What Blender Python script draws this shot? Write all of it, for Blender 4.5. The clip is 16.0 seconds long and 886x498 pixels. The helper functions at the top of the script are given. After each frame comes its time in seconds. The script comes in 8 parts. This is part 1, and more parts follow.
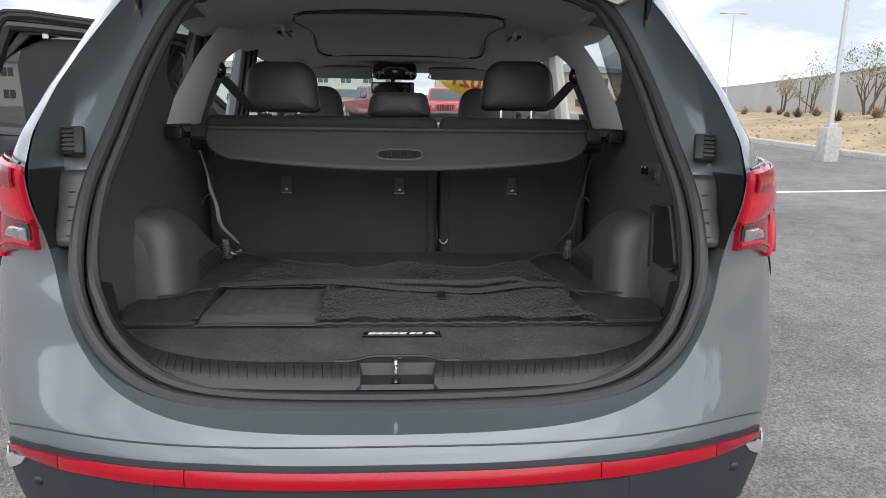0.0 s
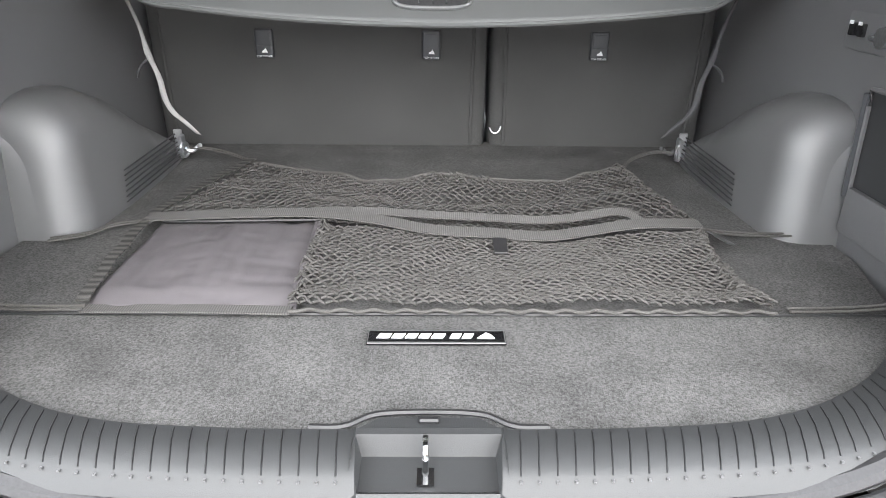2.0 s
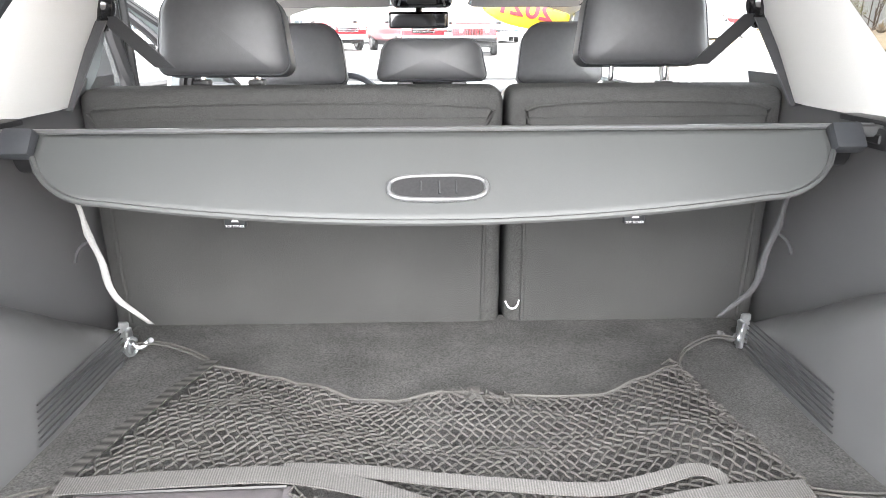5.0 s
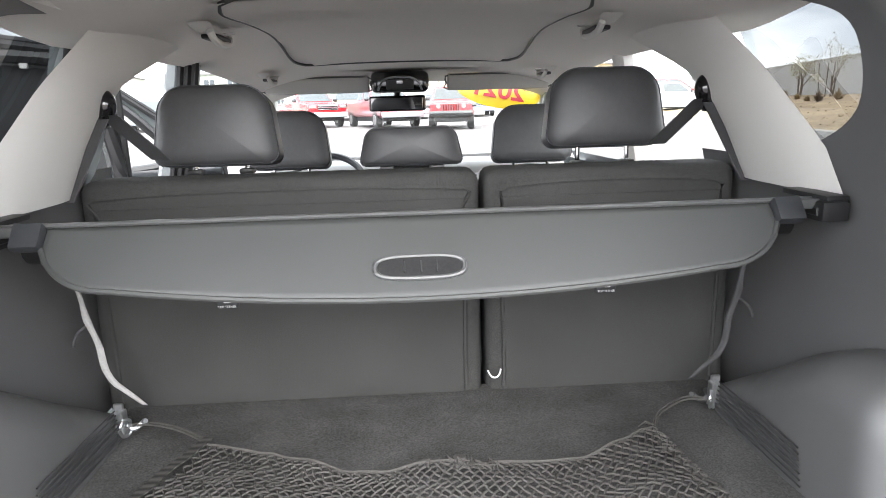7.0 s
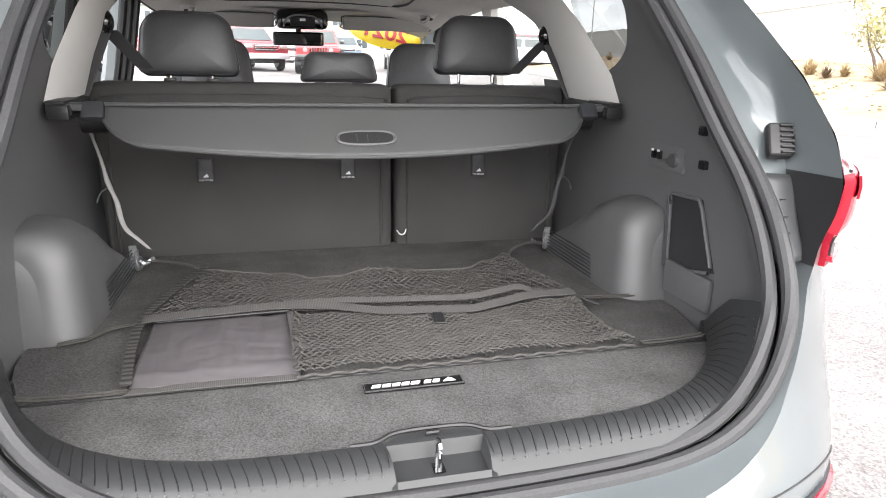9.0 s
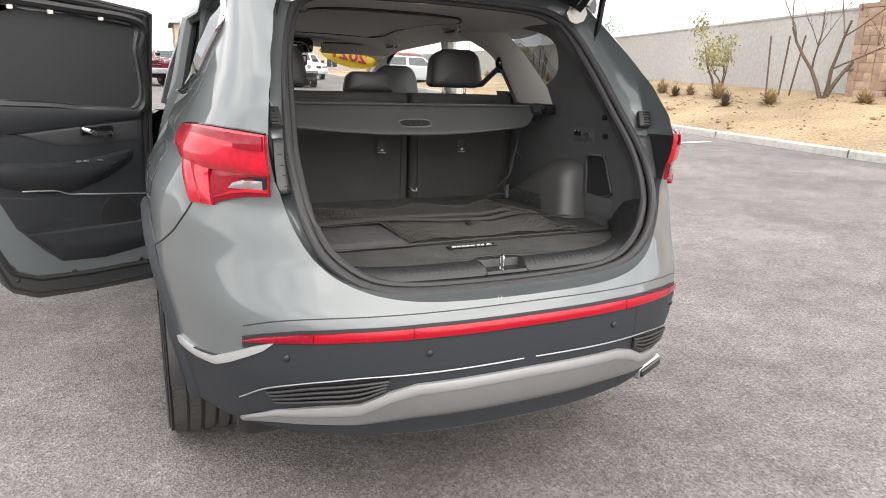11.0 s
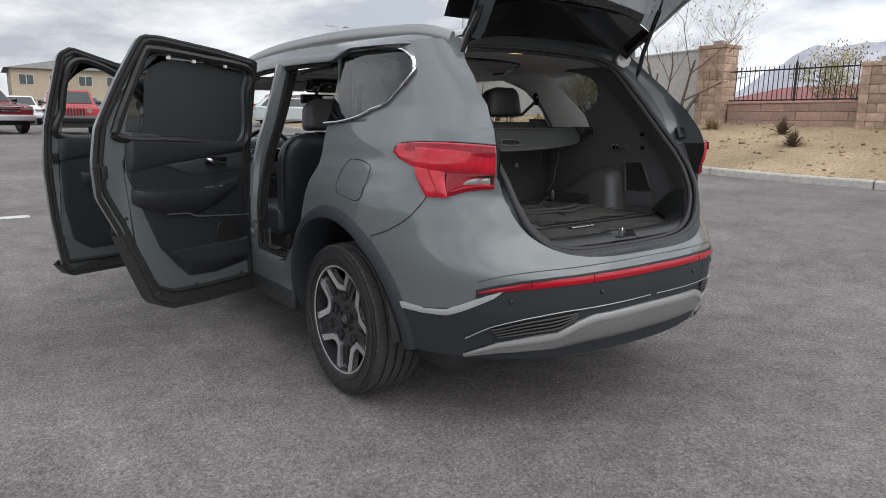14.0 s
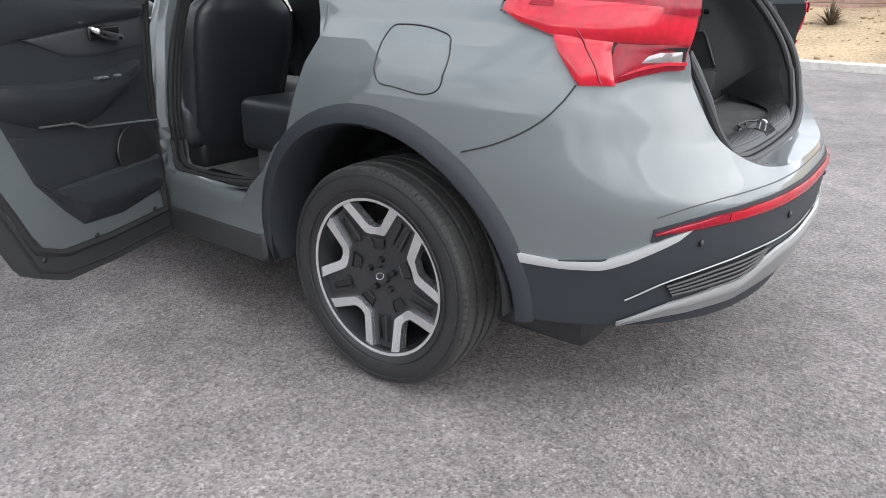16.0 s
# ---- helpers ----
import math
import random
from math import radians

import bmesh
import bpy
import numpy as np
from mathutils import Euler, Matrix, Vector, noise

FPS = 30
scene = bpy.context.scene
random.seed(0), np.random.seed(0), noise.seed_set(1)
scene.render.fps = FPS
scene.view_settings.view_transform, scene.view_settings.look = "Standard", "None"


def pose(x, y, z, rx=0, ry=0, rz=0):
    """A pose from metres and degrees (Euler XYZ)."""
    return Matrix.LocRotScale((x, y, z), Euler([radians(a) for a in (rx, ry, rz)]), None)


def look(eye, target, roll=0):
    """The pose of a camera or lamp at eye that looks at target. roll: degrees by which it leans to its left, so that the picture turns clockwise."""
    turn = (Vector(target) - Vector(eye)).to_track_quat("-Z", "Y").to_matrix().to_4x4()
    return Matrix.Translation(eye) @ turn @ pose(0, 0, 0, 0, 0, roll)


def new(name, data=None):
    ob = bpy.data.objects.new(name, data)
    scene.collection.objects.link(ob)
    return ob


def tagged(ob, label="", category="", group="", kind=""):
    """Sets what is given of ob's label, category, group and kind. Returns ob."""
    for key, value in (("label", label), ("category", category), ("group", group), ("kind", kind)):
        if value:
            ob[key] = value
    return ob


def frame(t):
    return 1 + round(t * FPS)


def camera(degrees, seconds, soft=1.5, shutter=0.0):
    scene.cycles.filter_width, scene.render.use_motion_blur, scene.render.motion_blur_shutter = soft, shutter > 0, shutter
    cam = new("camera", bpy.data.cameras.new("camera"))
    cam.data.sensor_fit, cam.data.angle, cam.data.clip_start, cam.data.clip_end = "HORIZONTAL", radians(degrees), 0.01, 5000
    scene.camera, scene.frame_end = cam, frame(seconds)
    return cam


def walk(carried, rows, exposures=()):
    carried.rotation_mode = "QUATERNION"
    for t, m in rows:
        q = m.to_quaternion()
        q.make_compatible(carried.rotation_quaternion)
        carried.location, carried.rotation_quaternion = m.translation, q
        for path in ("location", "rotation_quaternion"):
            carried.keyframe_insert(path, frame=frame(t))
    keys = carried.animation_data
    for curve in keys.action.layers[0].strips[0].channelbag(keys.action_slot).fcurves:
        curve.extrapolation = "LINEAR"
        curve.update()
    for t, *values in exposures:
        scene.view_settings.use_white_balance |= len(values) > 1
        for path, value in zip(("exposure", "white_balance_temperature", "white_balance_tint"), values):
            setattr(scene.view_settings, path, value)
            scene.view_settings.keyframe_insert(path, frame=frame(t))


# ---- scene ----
# camera and its walk
cam = camera(68.2, 16.0, 0.8)
PATH = [
    (0, (0.01, -0.889, 1.249), (0.132, 1.064, 0.837), 0.8),
    (0.5, (-0.015, -0.67, 1.242), (0.11, 1.268, 0.766), 0.7),
    (1, (-0.021, -0.501, 1.232), (0.078, 1.406, 0.639), 1.0),
    (1.5, (-0.005, -0.326, 1.217), (0.018, 1.538, 0.491), 0.5),
    (2, (0.003, -0.214, 1.217), (0.034, 1.595, 0.365), 0.7),
    (2.5, (-0.007, -0.096, 1.216), (0.06, 1.669, 0.278), 1.1),
    (3, (-0.028, 0.004, 1.219), (0.054, 1.751, 0.249), 1.0),
    (3.5, (-0.023, 0.078, 1.241), (0.054, 1.812, 0.248), 1.2),
    (4, (-0.022, 0.118, 1.271), (0.028, 1.877, 0.322), 0.7),
    (4.5, (-0.014, 0.13, 1.303), (0.025, 1.955, 0.486), 0.1),
    (5, (-0.01, 0.122, 1.319), (0.027, 2.022, 0.695), -0.3),
    (5.2, (-0.007, 0.119, 1.331), (0.025, 2.036, 0.762), -0.5),
    (7.3, (-0.01, 0.02, 1.347), (0.09, 1.973, 0.928), -1.6),
    (7.5, (0.005, -0.019, 1.343), (0.086, 1.93, 0.905), -0.9),
    (8, (0.022, -0.143, 1.332), (0.113, 1.785, 0.809), -0.9),
    (8.2, (0.006, -0.202, 1.342), (0.145, 1.711, 0.776), -0.1),
    (8.5, (-0.029, -0.304, 1.323), (0.202, 1.603, 0.766), 0.2),
    (9, (-0.206, -0.507, 1.307), (0.285, 1.348, 0.742), 1.3),
    (9.5, (-0.357, -0.725, 1.301), (0.245, 1.102, 0.752), 1.9),
    (9.7, (-0.424, -0.816, 1.305), (0.213, 1.0, 0.763), 2.1),
    (11.8, (-1.377, -1.568, 1.286), (-0.438, 0.134, 0.816), 1.5),
    (12, (-1.489, -1.602, 1.278), (-0.52, 0.087, 0.825), 1.4),
    (12.5, (-1.691, -1.697, 1.266), (-0.673, -0.029, 0.842), 1.2),
    (13, (-1.869, -1.795, 1.255), (-0.79, -0.154, 0.876), 1.4),
    (13.5, (-2.045, -1.717, 1.248), (-0.924, -0.104, 0.87), 1.5),
    (14, (-2.24, -1.472, 1.239), (-1.062, 0.097, 0.85), 0.5),
    (14.5, (-2.292, -1.143, 1.209), (-1.054, 0.362, 0.76), 1.2),
    (15, (-2.328, -0.81, 1.182), (-1.008, 0.595, 0.65), 1.1),
    (15.5, (-2.351, -0.475, 1.166), (-0.912, 0.767, 0.544), 1.7),
    (16, (-2.237, -0.152, 1.135), (-0.73, 0.951, 0.419), 1.0),
]

EXPOSURES = [(0, 0.63, 6300, 9), (0.5, 1.43, 6300, 9), (1, 2.16, 6400, 9), (1.5, 2.57, 6500, 10), (2, 2.74, 6500, 10), (2.5, 2.82, 6500, 10), (3, 3.07, 6500, 10), (3.5, 3.2, 6500, 10), (4, 3.35, 6500, 10), (4.5, 3.5, 6550, 10), (5.2, 3.64, 6550, 10), (7.3, 2.68, 6500, 10),
             (8, 2.8, 6500, 10), (8.5, 2.85, 6500, 10), (9, 2.37, 6700, 11), (9.7, 1.6, 7000, 11), (11.8, 0.91, 6900, 12), (12.5, 0.36, 6750, 12), (13, 0.11, 6600, 12), (13.5, 0.01, 6550, 11), (14, 0.11, 6500, 10), (14.5, 0.55, 6400, 10), (15, 0.92, 6400, 10), (15.5, 1.08, 6400, 10), (16, 1.08, 6400, 10)]
walk(cam, [(t, look(eye, target, roll)) for t, eye, target, roll in PATH], EXPOSURES)

# world, sun
world = bpy.data.worlds.new("sky")
scene.world = world
world.use_nodes = True
wn, wl = world.node_tree.nodes, world.node_tree.links
wn.clear()
w_out = wn.new("ShaderNodeOutputWorld")
w_bg = wn.new("ShaderNodeBackground")
w_sky = wn.new("ShaderNodeTexSky")
w_sky.sky_type = "NISHITA"
w_sky.sun_disc = False
w_sky.sun_elevation, w_sky.sun_rotation = radians(39), radians(175)
w_sky.air_density, w_sky.dust_density = 1.0, 2.0
w_co = wn.new("ShaderNodeTexCoord")
w_map = wn.new("ShaderNodeMapping")
w_map.inputs["Scale"].default_value = (1.0, 1.0, 3.2)
w_noise = wn.new("ShaderNodeTexNoise")
w_noise.inputs["Scale"].default_value, w_noise.inputs["Detail"].default_value, w_noise.inputs["Roughness"].default_value = 2.6, 7, 0.58
w_ramp = wn.new("ShaderNodeValToRGB")
w_ramp.color_ramp.elements[0].position, w_ramp.color_ramp.elements[0].color = 0.40, (4.3, 4.6, 5.1, 1)
w_ramp.color_ramp.elements[1].position, w_ramp.color_ramp.elements[1].color = 0.64, (10.0, 10.1, 10.2, 1)
w_cover = wn.new("ShaderNodeValToRGB")
w_cover.color_ramp.elements[0].position, w_cover.color_ramp.elements[0].color = 0.25, (0.90, 0.90, 0.90, 1)
w_cover.color_ramp.elements[1].position, w_cover.color_ramp.elements[1].color = 0.45, (0.97, 0.97, 0.97, 1)
w_mix = wn.new("ShaderNodeMixRGB")
wl.new(w_co.outputs["Generated"], w_map.inputs["Vector"])
wl.new(w_map.outputs["Vector"], w_noise.inputs["Vector"])
wl.new(w_noise.outputs["Fac"], w_ramp.inputs["Fac"])
wl.new(w_noise.outputs["Fac"], w_cover.inputs["Fac"])
wl.new(w_cover.outputs["Color"], w_mix.inputs["Fac"])
wl.new(w_sky.outputs["Color"], w_mix.inputs["Color1"])
wl.new(w_ramp.outputs["Color"], w_mix.inputs["Color2"])
# the cloud cover is brighter towards the hidden sun
w_dot = wn.new("ShaderNodeVectorMath")
w_dot.operation, w_dot.inputs[1].default_value = "DOT_PRODUCT", (0.063, -0.756, 0.651)
w_side = wn.new("ShaderNodeMapRange")
w_side.inputs["From Min"].default_value, w_side.inputs["From Max"].default_value = -1.0, 1.0
w_side.inputs["To Min"].default_value, w_side.inputs["To Max"].default_value = 0.74, 1.70
w_gain = wn.new("ShaderNodeMixRGB")
w_gain.blend_type, w_gain.inputs["Fac"].default_value = "MULTIPLY", 1
wl.new(w_co.outputs["Generated"], w_dot.inputs[0])
wl.new(w_dot.outputs["Value"], w_side.inputs["Value"])
wl.new(w_mix.outputs["Color"], w_gain.inputs["Color1"])
wl.new(w_side.outputs["Result"], w_gain.inputs["Color2"])
wl.new(w_gain.outputs["Color"], w_bg.inputs["Color"])
w_bg.inputs["Strength"].default_value = 0.122
wl.new(w_bg.outputs["Background"], w_out.inputs["Surface"])

sun_data = bpy.data.lights.new("sun", "SUN")
sun_data.energy, sun_data.angle, sun_data.color = 1.0, radians(75), (1.0, 0.96, 0.9)
sun = new("sun", sun_data)
sun.matrix_world = look((0, 0, 0), (-0.06, 0.72, -0.62))

# ---- materials ----
def material(name, color, rough=0.5, metal=0.0, vary=0.12, scale=30.0, detail=4, bump=0.0, bump_scale=None, big=0.0, big_scale=1.5,
             coat=0.0, rough_vary=0.0, spec=0.5, random_piece=0.0, color2=None, coat_ior=1.5):
    """A surface with grain at one scale and stains at a larger one."""
    m = bpy.data.materials.new(name)
    m.use_nodes = True
    n, l = m.node_tree.nodes, m.node_tree.links
    b = n["Principled BSDF"]
    b.inputs["Roughness"].default_value, b.inputs["Metallic"].default_value = rough, metal
    b.inputs["Coat Weight"].default_value, b.inputs["Coat Roughness"].default_value, b.inputs["Coat IOR"].default_value = coat, 0.02, coat_ior
    b.inputs["Specular IOR Level"].default_value = spec
    co = n.new("ShaderNodeTexCoord")
    t1 = n.new("ShaderNodeTexNoise")
    t1.inputs["Scale"].default_value, t1.inputs["Detail"].default_value = scale, detail
    l.new(co.outputs["Object"], t1.inputs["Vector"])
    ramp = n.new("ShaderNodeValToRGB")
    c2 = color2 or tuple(min(1, c * (1 + vary)) for c in color)
    c1 = color if color2 else tuple(c * (1 - vary) for c in color)
    ramp.color_ramp.elements[0].position, ramp.color_ramp.elements[0].color = 0.3, (*c1, 1)
    ramp.color_ramp.elements[1].position, ramp.color_ramp.elements[1].color = 0.7, (*c2, 1)
    l.new(t1.outputs["Fac"], ramp.inputs["Fac"])
    out = ramp.outputs["Color"]
    if big:
        t2 = n.new("ShaderNodeTexNoise")
        t2.inputs["Scale"].default_value, t2.inputs["Detail"].default_value = big_scale, 5
        l.new(co.outputs["Object"], t2.inputs["Vector"])
        r2 = n.new("ShaderNodeMapRange")
        r2.inputs["From Min"].default_value, r2.inputs["From Max"].default_value = 0.3, 0.7
        r2.inputs["To Min"].default_value, r2.inputs["To Max"].default_value = 1 - big, 1 + big
        l.new(t2.outputs["Fac"], r2.inputs["Value"])
        mul = n.new("ShaderNodeMixRGB")
        mul.blend_type = "MULTIPLY"
        mul.inputs["Fac"].default_value = 1
        l.new(out, mul.inputs["Color1"])
        l.new(r2.outputs["Result"], mul.inputs["Color2"])
        out = mul.outputs["Color"]
    if random_piece:
        info = n.new("ShaderNodeObjectInfo")
        r3 = n.new("ShaderNodeMapRange")
        r3.inputs["To Min"].default_value, r3.inputs["To Max"].default_value = 1 - random_piece, 1 + random_piece
        l.new(info.outputs["Random"], r3.inputs["Value"])
        mul = n.new("ShaderNodeMixRGB")
        mul.blend_type = "MULTIPLY"
        mul.inputs["Fac"].default_value = 1
        l.new(out, mul.inputs["Color1"])
        l.new(r3.outputs["Result"], mul.inputs["Color2"])
        out = mul.outputs["Color"]
    l.new(out, b.inputs["Base Color"])
    if rough_vary:
        r4 = n.new("ShaderNodeMapRange")
        r4.inputs["To Min"].default_value, r4.inputs["To Max"].default_value = max(0.02, rough - rough_vary), rough + rough_vary
        l.new(t1.outputs["Fac"], r4.inputs["Value"])
        l.new(r4.outputs["Result"], b.inputs["Roughness"])
    if bump:
        t3 = n.new("ShaderNodeTexNoise")
        t3.inputs["Scale"].default_value, t3.inputs["Detail"].default_value = bump_scale or scale, 5
        l.new(co.outputs["Object"], t3.inputs["Vector"])
        bp = n.new("ShaderNodeBump")
        bp.inputs["Strength"].default_value, bp.inputs["Distance"].default_value = bump, 0.01
        l.new(t3.outputs["Fac"], bp.inputs["Height"])
        l.new(bp.outputs["Normal"], b.inputs["Normal"])
    return m


def glass(name, tint=(0.6, 0.65, 0.65), rough=0.0, gloss=0.05):
    """Thin pane: tinted, clear to look through, mirror-like at grazing angles."""
    m = bpy.data.materials.new(name)
    m.use_nodes = True
    n, l = m.node_tree.nodes, m.node_tree.links
    n.clear()
    out, mix, tr, gl, fr, pw, sc = (n.new("ShaderNode" + k) for k in ("OutputMaterial", "MixShader", "BsdfTransparent", "BsdfGlossy", "LayerWeight", "Math", "MapRange"))
    tr.inputs["Color"].default_value = (*tint, 1)
    gl.inputs["Roughness"].default_value = rough
    fr.inputs["Blend"].default_value = 0.5
    pw.operation, pw.inputs[1].default_value = "POWER", 4.5
    sc.inputs["To Min"].default_value, sc.inputs["To Max"].default_value = gloss, 0.95
    l.new(fr.outputs["Facing"], pw.inputs[0])
    l.new(pw.outputs["Value"], sc.inputs["Value"])
    l.new(sc.outputs["Result"], mix.inputs["Fac"])
    l.new(tr.outputs["BSDF"], mix.inputs[1])
    l.new(gl.outputs["BSDF"], mix.inputs[2])
    l.new(mix.outputs["Shader"], out.inputs["Surface"])
    return m


M_PAINT = material("grey_paint", (0.113, 0.128, 0.133), 0.42, 0.25, 0.06, 1400, coat=1.0, big=0.02, coat_ior=1.52)
M_CLAD = material("grey_cladding", (0.027, 0.030, 0.035), 0.55, 0.0, 0.08, 700, bump=0.05, bump_scale=900, big=0.06, spec=0.2)
M_SILVER = material("silver_trim", (0.33, 0.335, 0.34), 0.34, 0.8, 0.05, 400, big=0.05)
M_SILVERLIP = material("bright_silver_trim", (0.460, 0.465, 0.470), 0.32, 0.7, 0.05, 400, big=0.05)
M_STRIP = material("brushed_strip", (0.500, 0.505, 0.510), 0.28, 0.5, 0.05, 400, big=0.05)
M_CHROME = material("chrome", (0.78, 0.79, 0.80), 0.08, 1.0, 0.03, 200)
M_BLACK = material("black_plastic", (0.012, 0.012, 0.013), 0.45, 0, 0.15, 500, bump=0.08, bump_scale=700)
M_GLOSS = material("gloss_black", (0.008, 0.008, 0.009), 0.12, 0, 0.1, 100, coat=0.5)
M_GATESEAL = material("gate_seal_rubber", (0.032, 0.032, 0.034), 0.55, 0, 0.15, 300, bump=0.05, spec=0.4)
M_RUBBER = material("seal_rubber", (0.021, 0.021, 0.022), 0.66, 0, 0.2, 300, bump=0.05, spec=0.22)
M_TRIM = material("dark_trim", (0.100, 0.100, 0.102), 0.45, 0, 0.1, 800, bump=0.12, bump_scale=1400, big=0.06, big_scale=4)
M_TRIMSOFT = material("wheelhouse_trim", (0.080, 0.080, 0.081), 0.54, 0, 0.06, 900, bump=0.06, bump_scale=1500, big=0.04, spec=1.0)
M_CARPET = material("trunk_carpet", (0.087, 0.086, 0.085), 0.95, 0, 0.46, 390, 7, bump=0.45, bump_scale=1100, big=0.22, big_scale=9, spec=0.1)
M_SEATCLOTH = material("seatback_cloth", (0.061, 0.061, 0.060), 0.92, 0, 0.4, 500, 5, bump=0.5, bump_scale=800, big=0.10, big_scale=7, spec=0.15)
M_HEADREST = material("headrest_leather", (0.056, 0.056, 0.059), 0.47, 0, 0.06, 90, bump=0.04, bump_scale=500, big=0.05, big_scale=8)
M_LEATHER = material("black_leather", (0.021, 0.023, 0.027), 0.36, 0, 0.08, 90, bump=0.05, bump_scale=500, big=0.06, big_scale=8)
M_LEATHERG = material("dark_vinyl", (0.030, 0.032, 0.036), 0.48, 0, 0.08, 160, bump=0.12, bump_scale=900, big=0.05)
M_COVER = material("cover_vinyl", (0.054, 0.056, 0.056), 0.58, 0, 0.06, 600, bump=0.12, bump_scale=1200, big=0.05, big_scale=5)
M_LIGHTTRIM = material("light_grey_trim", (0.612, 0.599, 0.576), 0.7, 0, 0.05, 700, bump=0.06, bump_scale=900, big=0.03)
M_HEADLINER = material("headliner_cloth", (0.70, 0.675, 0.645), 0.95, 0, 0.1, 600, bump=0.2, bump_scale=900, big=0.03, spec=0.1)
M_NET = material("net_cord", (0.056, 0.053, 0.050), 0.75, 0, 0.35, 600, bump=0.4, bump_scale=900)
M_WEB = material("net_webbing", (0.074, 0.071, 0.069), 0.85, 0, 0.25, 500, bump=0.3, bump_scale=700)
# ribbed weave across the webbing
web_n, web_l = M_WEB.node_tree.nodes, M_WEB.node_tree.links
web_wave = web_n.new("ShaderNodeTexWave")
web_wave.inputs["Scale"].default_value, web_wave.inputs["Distortion"].default_value = 95, 0.6
web_co = web_n.new("ShaderNodeTexCoord")
web_l.new(web_co.outputs["Object"], web_wave.inputs["Vector"])
web_bump = web_n.new("ShaderNodeBump")
web_bump.inputs["Strength"].default_value, web_bump.inputs["Distance"].default_value = 0.5, 0.0005
web_l.new(web_wave.outputs["Fac"], web_bump.inputs["Height"])
web_l.new(web_bump.outputs["Normal"], web_n["Principled BSDF"].inputs["Normal"])


def striped(mat, wave, low):
    """Darken a woven material's base colour in the valleys of its weave."""
    n, l = mat.node_tree.nodes, mat.node_tree.links
    base = n["Principled BSDF"].inputs["Base Color"]
    ramp = n.new("ShaderNodeMapRange")
    ramp.inputs["To Min"].default_value, ramp.inputs["To Max"].default_value = low, 1.15
    l.new(wave.outputs["Fac"], ramp.inputs["Value"])
    mix = n.new("ShaderNodeVectorMath")
    mix.operation = "SCALE"
    l.new(base.links[0].from_socket, mix.inputs[0])
    l.new(ramp.outputs["Result"], mix.inputs["Scale"])
    l.new(mix.outputs["Vector"], base)


striped(M_WEB, web_wave, 0.62)
M_RIBBON = material("striped_ribbon", (0.070, 0.067, 0.064), 0.7, 0, 0.2, 500, bump=0.2, bump_scale=700)
rib_wave = M_RIBBON.node_tree.nodes.new("ShaderNodeTexWave")
rib_wave.bands_direction = "Y"
rib_wave.inputs["Scale"].default_value, rib_wave.inputs["Distortion"].default_value = 19, 1.2
rib_co = M_RIBBON.node_tree.nodes.new("ShaderNodeTexCoord")
M_RIBBON.node_tree.links.new(rib_co.outputs["Object"], rib_wave.inputs["Vector"])
striped(M_RIBBON, rib_wave, 0.12)
M_POCKET = material("pocket_fabric", (0.075, 0.068, 0.073), 0.75, 0, 0.08, 900, bump=0.1, bump_scale=900, big=0.08, big_scale=14)
M_WHITE = material("white_print", (0.80, 0.80, 0.80), 0.5, 0, 0.03, 100)
M_RED = material("red_lens", (0.43, 0.006, 0.020), 0.16, 0, 0.12, 60, coat=0.5, spec=0.4, big=.18, big_scale=14)
M_REDDARK = material("dark_red_lens", (0.23, 0.003, 0.014), 0.16, 0, 0.2, 80, coat=0.25, spec=0.3)
M_CLEAR = material("clear_lens", (0.24, 0.22, 0.22), 0.12, 0.3, 0.2, 60, coat=1.0)
M_RED2 = material("reflector_red", (0.32, 0.002, 0.012), 0.16, 0, 0.12, 300, bump=0.15, bump_scale=500, coat=0.2, spec=0.3)
M_YELLOW = material("yellow_sticker", (0.85, 0.58, 0.01), 0.35, 0, 0.03, 60)
M_REDPRINT = material("red_print", (0.55, 0.01, 0.03), 0.4, 0, 0.05, 60)
M_TYRE = material("tyre_rubber", (0.017, 0.017, 0.018), 0.42, 0, 0.25, 120, bump=0.15, bump_scale=500, big=0.15, big_scale=6)
M_ALLOY = material("machined_alloy", (0.80, 0.81, 0.83), 0.24, 0.9, 0.05, 300)
M_ALLOYDARK = material("dark_alloy", (0.042, 0.042, 0.045), 0.26, 0.4, 0.08, 300)
M_GLASS = glass("clear_glass", (0.90, 0.93, 0.92))
M_TINT = glass("tinted_glass", (0.20, 0.21, 0.215), 0.0, 0.10)
M_PLATE = material("plate_plastic", (0.045, 0.047, 0.050), 0.4, 0, 0.06, 300)
M_RIM = material("rim_plastic", (0.085, 0.086, 0.088), 0.3, 0, 0.05, 200)
M_TREAD = material("dusty_tread", (0.046, 0.045, 0.043), 0.8, 0, 0.3, 200, bump=0.2, bump_scale=600)
M_SHADE = material("sunshade_mesh", (0.026, 0.028, 0.030), 0.7, 0, 0.2, 900, bump=0.2, bump_scale=1400, big=0.1)
M_SILL = material("sill_plastic", (0.023, 0.024, 0.025), 0.5, 0, 0.08, 700, bump=0.08, bump_scale=900, big=0.05)
M_BELT = material("belt_webbing", (0.055, 0.055, 0.058), 0.8, 0, 0.2, 700, bump=0.3)
M_STRAP = material("pale_strap", (0.315, 0.311, 0.304), 0.6, 0, 0.12, 300, bump=0.2)
M_VISOR = material("visor_fabric", (0.43, 0.42, 0.40), 0.9, 0, 0.06, 500, bump=0.1, bump_scale=800)
M_MIRROR = material("mirror", (0.42, 0.42, 0.43), 0.03, 1.0, 0.02, 50)
